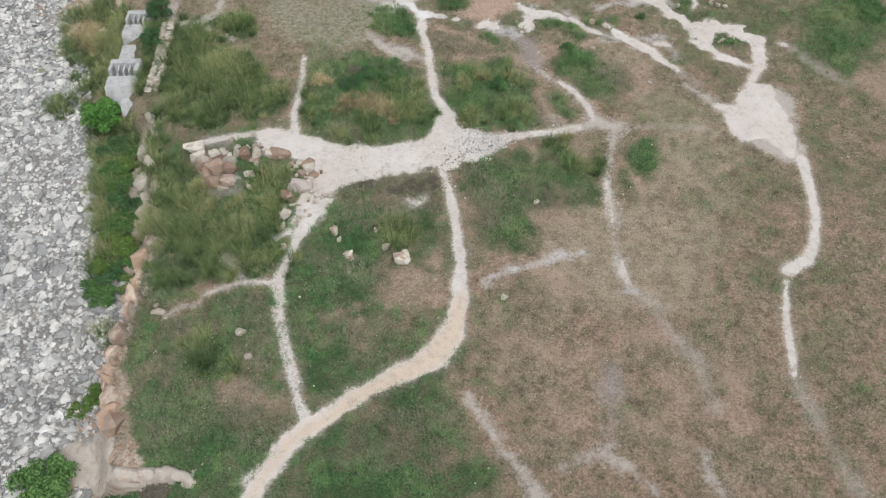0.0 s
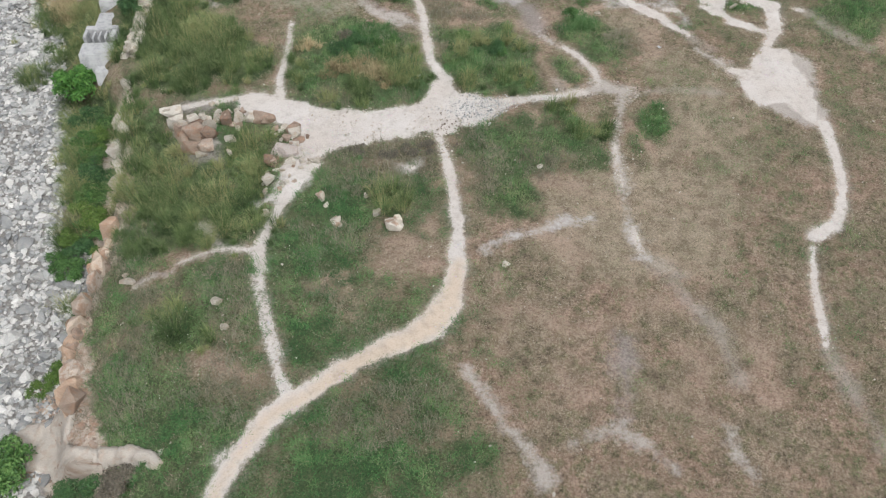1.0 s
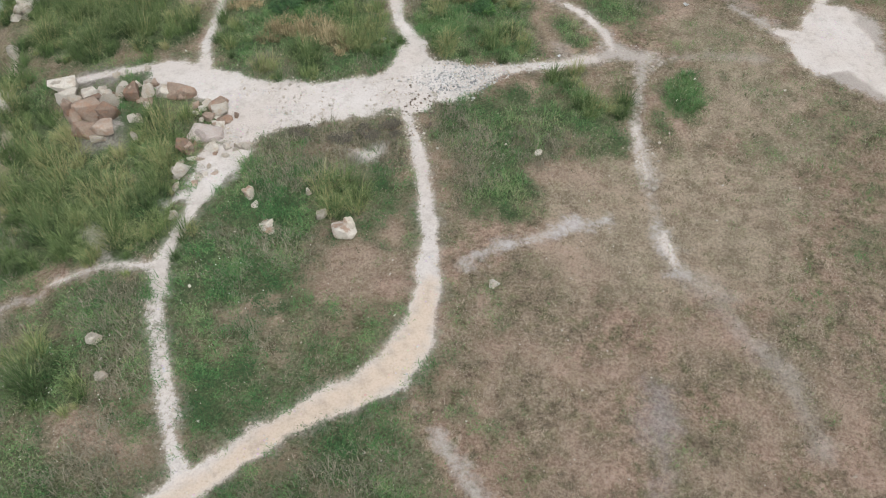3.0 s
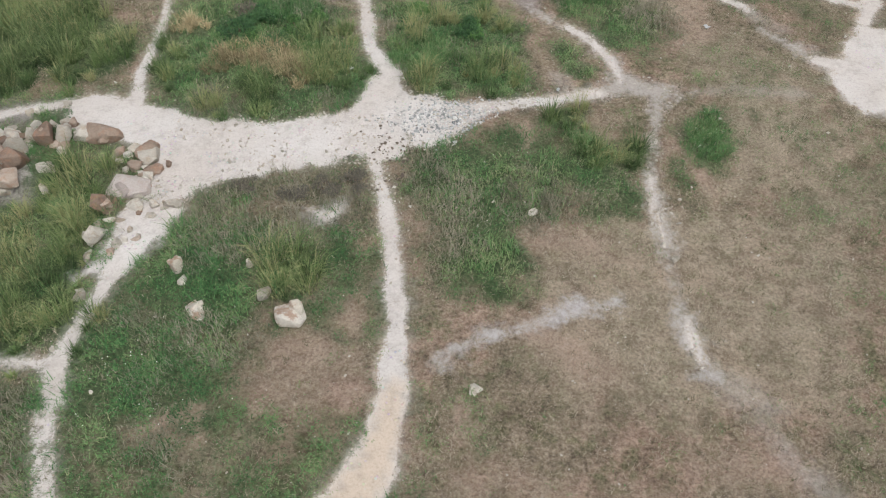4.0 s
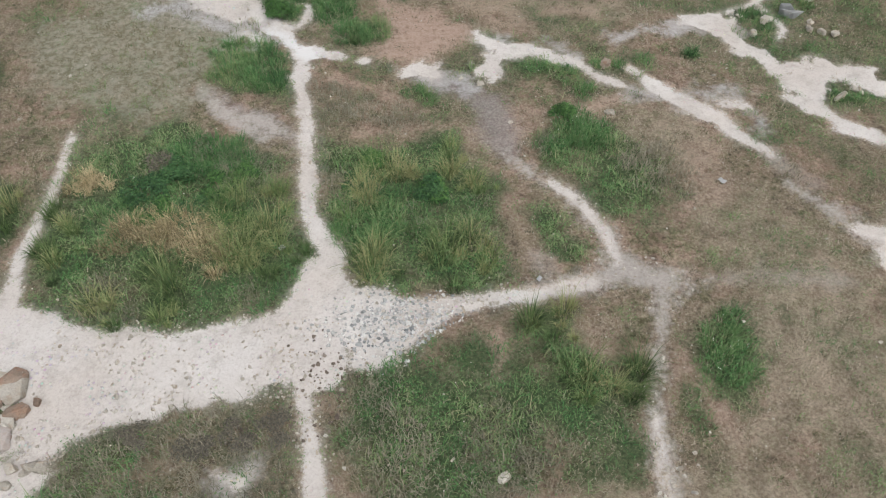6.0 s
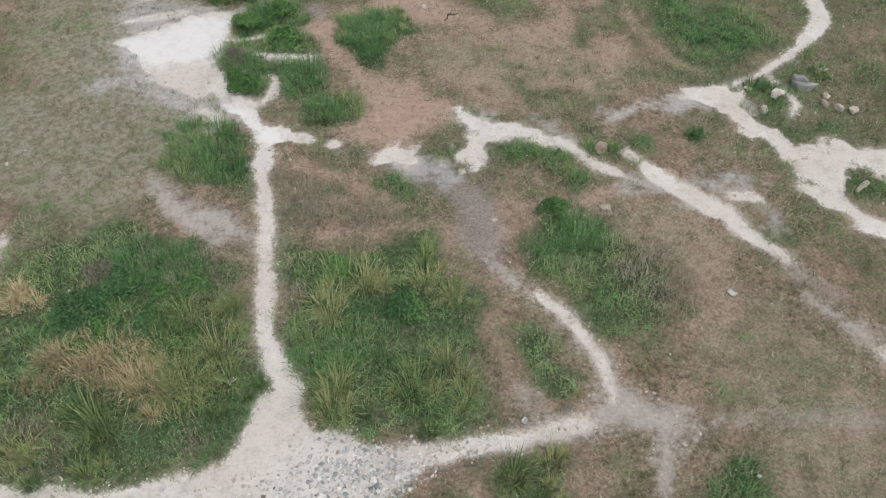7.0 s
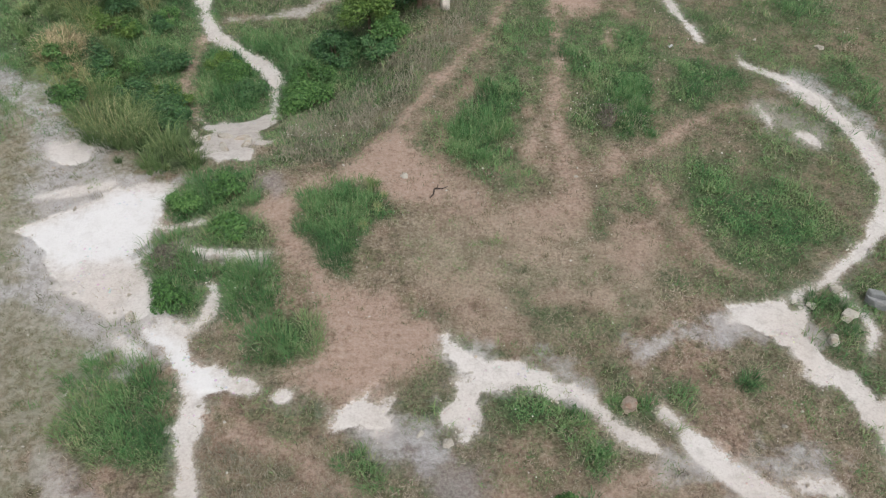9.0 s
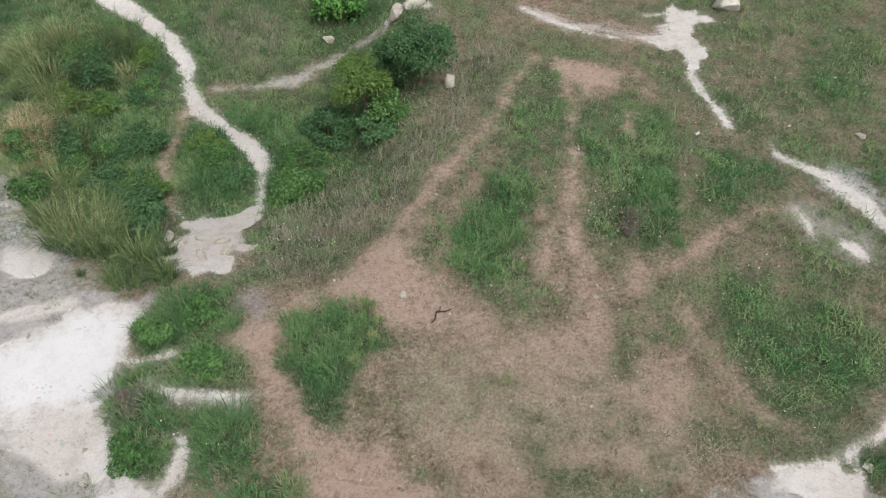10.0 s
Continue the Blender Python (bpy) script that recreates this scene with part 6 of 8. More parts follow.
# the rock shelf: one worn tan bed that ends in a sheer lip above the beach
def rock_shelf():
    xs, ys = np.arange(-16.4, -8.4, 0.07), np.arange(10.5, 14.9, 0.07)
    mx, my = np.meshgrid(xs, ys)
    d = np.full(mx.shape, -9.0)
    for (ax, ay, ar), (bx, by, br) in (((-14.5, 12.7, 0.95), (-13.2, 12.5, 1.05)), ((-14.2, 13.2, 0.6), (-13.4, 13.4, 0.6)), ((-13.2, 11.8, 0.5), (-12.0, 11.4, 0.26)), ((-12.0, 11.4, 0.26), (-10.8, 11.25, 0.2)), ((-10.8, 11.25, 0.2), (-9.1, 11.05, 0.22)), ((-9.1, 11.05, 0.22), (-8.9, 10.8, 0.24))):
        ux, uy = bx - ax, by - ay
        s = np.clip(((mx - ax) * ux + (my - ay) * uy) / (ux * ux + uy * uy), 0, 1)
        d = np.maximum(d, ar + s * (br - ar) - np.hypot(mx - ax - s * ux, my - ay - s * uy))
    d = d + 0.16 * fbm(mx, my, 0.8, 301, 4)
    level = land_z(mx, np.maximum(my, 11.5))
    steps = np.round((level + 0.3 * fbm(mx, my, 1.1, 302)) / 0.26) * 0.26
    top = 0.35 * level + 0.65 * steps + 0.22 + 0.08 * fbm(mx, my, 0.45, 303, 4)
    z = np.where(d > 0, top - 0.1 * smooth(0.2, 0.0, d), land_z(mx, my) - 0.25)
    f = grid_faces(len(xs), len(ys))
    f = f[d.ravel()[f].max(1) > 0]
    used, f = np.unique(f, return_inverse=True)
    v = np.stack([mx, my, z], -1).reshape(-1, 3)[used]
    tagged(new("rock_shelf", mesh_from("rock_shelf", v, f.reshape(-1, 4), SHELF_STONE, True)), "worn shelf of pale tan rock at the foot of the bank", "rock")


rock_shelf()
for k, (x, y, s) in enumerate([(-9.8, 11.2, 0.5), (-9.35, 11.1, 0.6), (-9.0, 10.85, 0.55), (-11.0, 11.55, 0.35), (-8.85, 11.2, 0.4)]):
    stone("ledge_rock", x, y, (s, s * 0.7, s * 0.7), PALE_STONE, "pale rock block at the end of the ledge", "rock", "ledge rocks", 70 + k, 25 * k, z=ground_at(x, y) - 0.2)

n = 900
x, y = rng.normal(-21.6, 1.7, n), rng.normal(43.2, 1.1, n)
scatter_stones("bank_rubble", x, y, np.clip(rng.lognormal(-1.6, 0.5, n), 0.08, 0.6), TAN_STONE, "pinkish tan rubble fallen from the bank onto the beach", "stones", 0.0)

# boulders in the grass: x, y, length, breadth, height, turn
GRASS_ROCKS = [(-1.7, 20.55, 0.82, 0.74, 0.6, 20), (-4.0, 20.75, 0.38, 0.62, 0.32, 35), (-4.75, 22.15, 0.36, 0.58, 0.34, 20), (-4.5, 21.65, 0.24, 0.36, 0.22, 10), (-2.45, 21.25, 0.42, 0.34, 0.26, 60), (-2.95, 22.2, 0.2, 0.3, 0.26, 30),
               (7.8, 22.35, 0.26, 0.24, 0.16, 0), (2.6, 18.6, 0.36, 0.28, 0.18, 10), (-6.9, 21.2, 0.4, 0.3, 0.25, 20), (4.3, 23.9, 0.34, 0.22, 0.14, 40), (-8.0, 16.8, 0.48, 0.36, 0.28, 25), (-7.5, 15.7, 0.36, 0.34, 0.25, 10), (-11.8, 18.2, 0.7, 0.36, 0.3, -10), (-11.4, 17.9, 0.24, 0.2, 0.14, 10), (-12.0, 18.6, 0.3, 0.2, 0.12, 40)]
for k, (x, y, a, b, c, turn) in enumerate(GRASS_ROCKS):
    stone("boulder", x, y, (a, b, c * 1.25), STAINED_STONE if k < 3 else PALE_STONE, "large cream and rust-stained boulder in the grass" if k == 0 else "cream-coloured stone lying in the grass", "rock", "stones in the grass", 121 + k, turn, count=15, boxy=0.7, rough=1)
PATH_ROCKS = [(8.4, 37.6, 0.4, 0.36, 0.34, 30), (4.4, 36.75, 0.28, 0.24, 0.18, 0), (3.8, 36.95, 0.22, 0.18, 0.14, 20), (-3.2, 40.1, 0.26, 0.3, 0.2, 10), (5.2, 34.9, 0.18, 0.14, 0.1, 0), (14.2, 40.05, 0.46, 0.34, 0.3, 20), (13.6, 39.35, 0.36, 0.3, 0.22, 50), (14.2, 40.9, 0.34, 0.24, 0.2, 0), (15.75, 40.0, 0.3, 0.26, 0.2, 10), (15.9, 39.4, 0.26, 0.34, 0.22, 0)]
PATH_ROCKS += [(16.3, 39.25, 0.34, 0.3, 0.22, 40), (15.55, 39.6, 0.26, 0.4, 0.18, 10), (15.35, 36.0, 0.6, 0.22, 0.22, 40), (16.0, 36.35, 0.5, 0.2, 0.2, -40), (13.4, 40.4, 0.3, 0.2, 0.14, 0), (16.1, 41.3, 0.3, 0.2, 0.15, 20), (8.2, 35.3, 0.4, 0.2, 0.12, 10), (17.3, 51.4, 0.36, 0.2, 0.14, -30), (3.3, 45.1, 0.24, 0.2, 0.14, 0)]
for k, (x, y, a, b, c, turn) in enumerate(PATH_ROCKS):
    red = k == 0
    stone("boulder", x, y, (a, b, c * 1.2), RED_STONE if red else PALE_STONE, "pinkish boulder ringed by green plants" if red else "pale stone beside the chalk path", "rock", "stones by the paths", 140 + k, turn, count=15, boxy=0.65, rough=2)
stone("boulder", 15.2, 40.5, (0.85, 0.6, 0.55), GREY_STONE, "large split grey-white boulder among plants", "rock", "", 171, -20, count=14, boxy=0.9, rough=1)
stone("boulder", 15.0, 58.7, (1.1, 0.8, 0.75), PALE_STONE, "big squarish pale boulder beside the chalk patch", "rock", "", 172, 15, count=26, boxy=0.85)
stone("boulder", 18.5, 46.7, (0.8, 0.8, 0.6), stone_material("dark_grey_rock", (0.07, 0.07, 0.08), (0.14, 0.14, 0.15), (0.22, 0.22, 0.23), (0.1, 0.1, 0.1)), "dark grey angular rock beside the path", "rock", "", 173, 30)
stone("boulder", 3.4, 58.8, (0.9, 0.5, 0.5), PALE_STONE, "whitish rock at the top of the bank", "rock", "", 174, 20)
stone("boulder", 2.75, 58.7, (0.5, 0.9, 0.6), PALE_STONE, "yellowish pale rock at the top of the bank", "rock", "", 175, -20)
stone("boulder", 0.1, 58.6, (0.5, 0.3, 0.3), PALE_STONE, "pale stone under the bushes", "rock", "", 176, 0)
stone("boulder", 4.6, 53.9, (0.4, 0.5, 0.5), PALE_STONE, "pale stone beside the dark green tree", "rock", "", 177, 0)
for k, (x, y) in enumerate([(-2.3, 47.55), (-1.75, 47.35), (-2.9, 47.2), (-1.5, 46.9), (-3.3, 47.6), (-2.1, 46.6)]):
    stone("boulder", x, y, (0.55, 0.25, 0.2), PALE_STONE, "flat pale slab on the washed-out chalk hollow", "rock", "slabs in the hollow", 180 + k, 25 * k - 10, count=20, boxy=0.8)

# tumbled wall at the west end of the chalk clearing: x, y, length, breadth, height, turn, lift, red
RUBBLE = []
RUBBLE += [(-12.05, 27.35, 0.95, 0.65, 0.4, 30, 0.3, 0), (-11.75, 26.9, 0.75, 0.5, 0.6, 20, 0.0, 0), (-11.25, 25.85, 0.6, 0.6, 0.95, 5, 0.0, 1), (-10.65, 25.95, 0.9, 0.6, 0.75, 12, 0.0, 1), (-10.0, 25.85, 0.75, 0.65, 0.6, 30, 0.0, 1), (-10.8, 25.3, 0.95, 0.55, 0.5, -8, 0.0, 1), (-10.1, 26.3, 0.6, 0.5, 0.6, 50, 0.1, 0), (-10.6, 26.5, 0.7, 0.5, 0.5, 70, 0.1, 1), (-10.05, 25.25, 0.85, 0.5, 0.45, 10, 0.0, 1), (-11.35, 26.4, 0.6, 0.5, 0.6, 40, 0.1, 0), (-6.05, 25.5, 0.5, 0.4, 0.25, 30, 0.0, 1)]
RUBBLE += [(-6.4, 26.25, 0.7, 0.5, 0.35, 70, 0.0, 1), (-10.3, 25.1, 0.5, 0.3, 0.25, 20, 0.0, 0), (-9.85, 26.9, 0.35, 0.3, 0.4, 20, 0.0, 0), (-11.0, 27.0, 0.5, 0.45, 0.4, 50, 0.0, 0), (-10.5, 26.95, 0.4, 0.35, 0.35, 0, 0.1, 0), (-9.35, 26.8, 0.55, 0.65, 0.55, 5, 0.0, 1), (-8.85, 26.85, 0.45, 0.6, 0.5, -10, 0.0, 0), (-8.35, 26.85, 0.75, 0.5, 0.4, 8, 0.0, 0), (-7.75, 26.8, 1.0, 0.55, 0.45, 6, 0.0, 1), (-6.6, 24.85, 1.15, 0.85, 0.3, 30, 0.0, 2), (-7.05, 24.15, 0.55, 0.65, 0.5, 10, 0.0, 1)]
RUBBLE += [(-7.0, 23.15, 0.45, 0.7, 0.4, -25, 0.0, 0), (-6.2, 24.1, 0.4, 0.35, 0.3, 40, 0.0, 0), (-5.3, 24.25, 0.5, 0.3, 0.25, 5, 0.0, 0), (-6.3, 26.0, 0.55, 0.75, 0.3, 30, 0.0, 0), (-6.6, 25.6, 0.4, 0.4, 0.25, 0, 0.0, 1), (-7.1, 22.5, 0.25, 0.3, 0.2, 20, 0.0, 0), (-6.8, 23.65, 0.3, 0.22, 0.2, 15, 0.0, 0), (-6.75, 26.35, 0.4, 0.3, 0.25, 35, 0.0, 0), (-5.75, 24.2, 0.28, 0.24, 0.2, 10, 0.0, 0), (-7.2, 26.2, 0.35, 0.3, 0.22, 60, 0.0, 1), (-6.15, 25.2, 0.3, 0.26, 0.24, 0, 0.0, 0)]
for k in range(60):
    u = rng.random()
    RUBBLE.append((-11.4 + 2.6 * u + rng.normal(0, 0.15), 26.6 + rng.normal(0, 0.6), rng.uniform(0.14, 0.38), rng.uniform(0.16, 0.32), rng.uniform(0.15, 0.3), rng.uniform(0, 90), 0.0, k % 3 == 0))
for k in range(40):
    RUBBLE.append((-6.6 + rng.normal(0, 0.45), 22.6 + 0.09 * k, rng.uniform(0.12, 0.28), rng.uniform(0.12, 0.24), rng.uniform(0.1, 0.2), rng.uniform(0, 90), 0.0, k % 5 == 0))
for k, (x, y, a, b, c, turn, lift, red) in enumerate(RUBBLE):
    stone("wall_stone", x, y, (a * 1.1, b, c * (1.35 if k < 32 else 1.25)), SLAB_STONE if red == 2 else RED_STONE if red else PALE_STONE, "flat pinkish-grey slab beside the path" if red == 2 else "reddish squared stone of a tumbled wall" if red else "pale squared stone of a tumbled wall", "stone", "tumbled wall stones", 200 + k, turn * 0.35, z=ground_at(x, y) - 0.04 + lift, count=18, boxy=0.9, rough=1 if a > 0.4 else 0)


# ---- concrete blocks and the dry stone wall above the beach ----
def box(bm, x0, x1, y0, y1, z0, z1, slope=0.0):
    """A box; slope pushes the foot of its near side forward."""
    v = [bm.verts.new(p) for p in ((x0, y0 - slope, z0), (x1, y0 - slope, z0), (x1, y1, z0), (x0, y1, z0), (x0, y0, z1), (x1, y0, z1), (x1, y1, z1), (x0, y1, z1))]
    for f in ((0, 3, 2, 1), (4, 5, 6, 7), (0, 1, 5, 4), (1, 2, 6, 5), (2, 3, 7, 6), (3, 0, 4, 7)):
        bm.faces.new([v[k] for k in f])


def part(name, bm, mat, parent, label=""):
    me = bpy.data.meshes.new(name)
    bm.to_mesh(me)
    bm.free()
    me.materials.append(mat)
    ob = new(name, me)
    ob.parent = parent
    return tagged(ob, label)


def bevelled(bm, width):
    bmesh.ops.bevel(bm, geom=bm.edges[:], offset=width, segments=2, affect="EDGES", clamp_overlap=True)
    return bm


def concrete_block(x, y, z, turn, scale=1.0):
    base = tagged(new("concrete_block"), "weathered grey precast concrete block with a recessed top", "concrete block", "concrete blocks")
    base.matrix_basis = pose(x, y, z, 0, 0, turn) @ Matrix.Scale(scale, 4)
    bm = bmesh.new()
    box(bm, -0.95, 0.85, -1.0, 0.1, 0, 1.15, 0.45)
    part("lower_body", bevelled(bm, 0.05), CONCRETE, base)
    bm = bmesh.new()
    box(bm, -0.1, 1.15, -1.75, -0.6, -0.3, 0.5, 0.3)
    part("foot", bevelled(bm, 0.05), CONCRETE, base)
    bm = bmesh.new()
    box(bm, -0.85, 0.95, 0.1, 1.25, 0, 0.75)
    box(bm, -0.85, 0.95, 0.85, 1.25, 0.753, 1.5)
    box(bm, -0.85, -0.68, 0.1, 0.847, 0.753, 1.5)
    box(bm, 0.65, 0.95, 0.1, 0.847, 0.753, 1.5)
    part("upper_body", bevelled(bm, 0.03), CONCRETE, base)
    for k in range(3):
        bm = bmesh.new()
        box(bm, -0.38 + 0.34 * k, -0.28 + 0.34 * k, 0.14, 0.846, 0.755, 1.36)
        part("rib", bm, CONCRETE, base)
    return base


concrete_block(-17.35, 33.7, -1.95, 4, 0.9)
concrete_block(-17.65, 38.2, -1.75, 2, 0.82)


def slab():
    bm = bmesh.new()
    box(bm, -0.6, 0.6, -0.8, 0.9, -0.6, 0.1)
    me = bpy.data.meshes.new("concrete_slab")
    bevelled(bm, 0.05).to_mesh(me)
    bm.free()
    me.materials.append(CONCRETE)
    ob = new("concrete_slab", me)
    ob.matrix_basis = pose(-17.6, 35.9, ground_at(-17.6, 35.9), 0, 0, 4)
    tagged(ob, "low worn concrete slab between the two blocks", "concrete slab")


slab()


def dry_wall():
    wall = tagged(new("dry_stone_wall"), "low wall of pale stacked stones beside the path", "wall")
    wall.matrix_basis = pose(-15.4, 32.6, 0, 0, 0, 0)
    k = 0
    for i in range(20):
        for j in range(2):
            for level in range(2):
                yy = i * 0.27 + 0.1 * level
                xx = -0.35 + 0.36 * j + 0.12 * level - 0.06 * i * (i > 8) * 0.25
                bm = rock_shape((random.uniform(0.3, 0.5), random.uniform(0.26, 0.42), 0.34), 700 + k, 14, 0.9)
                ob = part("stone", bm, PALE_STONE, wall)
                ob.matrix_basis = pose(xx + random.uniform(-0.05, 0.05), yy, ground_at(-15.4 + xx, 32.6 + yy) - 0.05 + level * 0.25, 0, 0, random.uniform(-25, 25))
                k += 1


dry_wall()


# ---- grass ----
def blades(name, x, y, height, width, bend, tone, mat, label, category="grass", two=True, droop=0.35, way=None, lift=0.0):
    """Blades as narrow bent leaves from the ground at (x, y)."""
    n = len(x)
    a = rng.uniform(0, 2 * np.pi, n) if way is None else way
    face = a + rng.normal(np.pi / 2, 0.5, n)
    dx, dy = np.cos(a) * bend, np.sin(a) * bend
    wx, wy = np.cos(face) * width / 2, np.sin(face) * width / 2
    z = at_field(LAND, x, y) - 0.02 + lift
    if two:
        mid = 0.55
        v = np.stack([np.stack([x - wx, y - wy, z], 1), np.stack([x + wx, y + wy, z], 1),
                      np.stack([x + dx * 0.38 + wx * 0.85, y + dy * 0.38 + wy * 0.85, z + height * mid], 1), np.stack([x + dx * 0.38 - wx * 0.85, y + dy * 0.38 - wy * 0.85, z + height * mid], 1),
                      np.stack([x + dx, y + dy, z + height * (1 - droop * np.clip(bend / np.maximum(height, 0.01), 0, 1))], 1)], 1)
        o = 5 * np.arange(n)[:, None]
        f = np.concatenate([o + (0, 1, 2), o + (0, 2, 3), o + (3, 2, 4)])
        along = np.tile([0, 0, 0.5, 0.5, 1.0], n)
        k = 5
    else:
        v = np.stack([np.stack([x - wx, y - wy, z], 1), np.stack([x + wx, y + wy, z], 1), np.stack([x + dx, y + dy, z + height], 1)], 1)
        o = 3 * np.arange(n)[:, None]
        f = o + (0, 1, 2)
        along = np.tile([0, 0, 1.0], n)
        k = 3
    me = mesh_from(name, v.reshape(-1, 3), f, mat, False, {"tone": np.repeat(np.clip(tone, 0, 1), k), "along": along})
    return tagged(new(name, me), label, category, kind="stuff")


def trodden(x, y):
    """How far inside bare ground a place lies."""
    return np.maximum(np.maximum(cover("chalk", x, y) + 0.03, cover("soil", x, y) - 0.14 + 0.3 * fbm(x, y, 0.7, 77, 2)), np.maximum(cover("dust", x, y) - 0.05, cover("slate", x, y) - 0.05))


def tufts(kind, count, per, spread, limit=0.0):
    """Roots of blades, gathered in tufts, where a cover grows and no path runs; with the tuft's tone and size."""
    x, y = rng.uniform(X0 + 1, X1 - 1, count), rng.uniform(Y0 + 1, Y1 - 1, count)
    c = cover(kind, x, y)
    ok = (c > limit + rng.normal(0, 0.12, count)) & (cover("beach", x, y) < 0.2) & (trodden(x, y) < rng.normal(-0.05, 0.04, count))
    x, y, c = x[ok], y[ok], c[ok]
    tone, big = 0.5 + 0.55 * fbm(x, y, 1.5, 90) + rng.normal(0, 0.2, len(x)), rng.uniform(0.55, 1.25, len(x))
    edge = np.clip(0.55 + c * 0.9, 0.35, 1.0)
    rep = lambda v: np.repeat(v, per)
    r = spread * np.sqrt(rng.random(len(x) * per))
    t = rng.uniform(0, 6.2832, len(x) * per)
    return rep(x) + r * np.cos(t), rep(y) + r * np.sin(t), rep(tone), rep(big * edge)


def stands(kind, limit):
    """Numbers the connected stands of a cover, cell by cell."""
    free = (COVER[kind] > limit - 0.15) & (trodden(GX, GY) < -0.05)
    mark = np.full(free.shape, -1, np.int32)
    number = 0
    for j, i in zip(*np.nonzero(free)):
        if mark[j, i] >= 0:
            continue
        todo = [(j, i)]
        mark[j, i] = number
        while todo:
            cj, ci = todo.pop()
            for nj, ni in ((cj + 1, ci), (cj - 1, ci), (cj, ci + 1), (cj, ci - 1)):
                if 0 <= nj < NY and 0 <= ni < NX and free[nj, ni] and mark[nj, ni] < 0:
                    mark[nj, ni] = number
                    todo.append((nj, ni))
        number += 1
    return mark


def clumps(name, kind, count, per, mat, label, tall, limit, shift=0.0):
    """Fountains of arching blades: each clump has its own height, breadth and tone."""
    x, y = rng.uniform(X0 + 1, X1 - 1, count), rng.uniform(Y0 + 1, Y1 - 1, count)
    c = cover(kind, x, y)
    ok = (c > limit + rng.normal(0, 0.12, count)) & (cover("beach", x, y) < rng.normal(0.0, 0.5, count) + 3.0 * (c > 0.1)) & (trodden(x, y) < rng.normal(-0.12, 0.05, count))
    if kind == "mound":
        ok &= cover("straw", x, y) < 0.0
    if kind == "tall":
        ok &= ((cover("straw", x, y) < 0.0) | (rng.random(count) < 0.08)) & (cover("mound", x, y) < 0.15)
    x, y, c = x[ok], y[ok], c[ok]
    n = len(x)
    size = (0.35 + 1.15 * rng.random(n) ** 1.6) * np.clip(0.6 + c * 0.8, 0.45, 1.05) * (1 + 0.3 * fbm(x, y, 1.6, 88))
    tone = 0.36 + shift + 0.75 * fbm(x, y, 2.4, 90) + rng.normal(0, 0.22 if kind == 'mound' else 0.6, n)
    x, y, size, tone = (np.repeat(v, per) for v in (x, y, size, tone))
    t = rng.uniform(0, 6.2832, n * per)
    r = 0.26 * size * np.sqrt(rng.random(n * per))
    h = size * tall * rng.uniform(0.4, 1.0, n * per)
    own = np.zeros(n * per, int)
    if kind in OWNER:
        own = stands(kind, limit)[((y - Y0) / CELL).astype(int), ((x - X0) / CELL).astype(int)]
    width, bend, hue, way = rng.uniform(0.007, 0.018, n * per), h * rng.uniform(0.15, 0.95, n * per), tone + rng.normal(0, 0.1, n * per), t + rng.normal(0, 0.5, n * per)
    for k in np.unique(own):
        q = own == k
        if q.sum() < 200 or (k < 0 and kind in OWNER):
            continue
        ob = blades(name, (x + r * np.cos(t))[q], (y + r * np.sin(t))[q], h[q], width[q], bend[q], hue[q], mat, label, droop=0.5, way=way[q])
        if kind == "mound":
            ob["kind"] = "thing"
            tagged(ob, label, "plant", "plant mounds")


clumps("tall_grass", "tall", 22000, 94, TALL, "tall olive-green reed grass growing in arching tufts", 1.05, -0.05)
clumps("plant_mound", "mound", 70000, 44, LUSH, "knee-high mound of leafy green plants and grass", 0.55, -0.1, 0.08)
clumps("withered_grass_clump", "straw", 80000, 66, STRAW, "withered straw-coloured clump of reed grass", 0.95, -0.15)
x, y, tone, big = tufts("weeds", 130000, 11, 0.16, -0.15)
h = big * rng.uniform(0.3, 1.0, len(x)) * 0.42
blades("weeds", x, y, h, rng.uniform(0.008, 0.018, len(x)), h * rng.uniform(0.2, 0.9, len(x)), tone, WEEDS, "greyish-brown half-dry weeds")


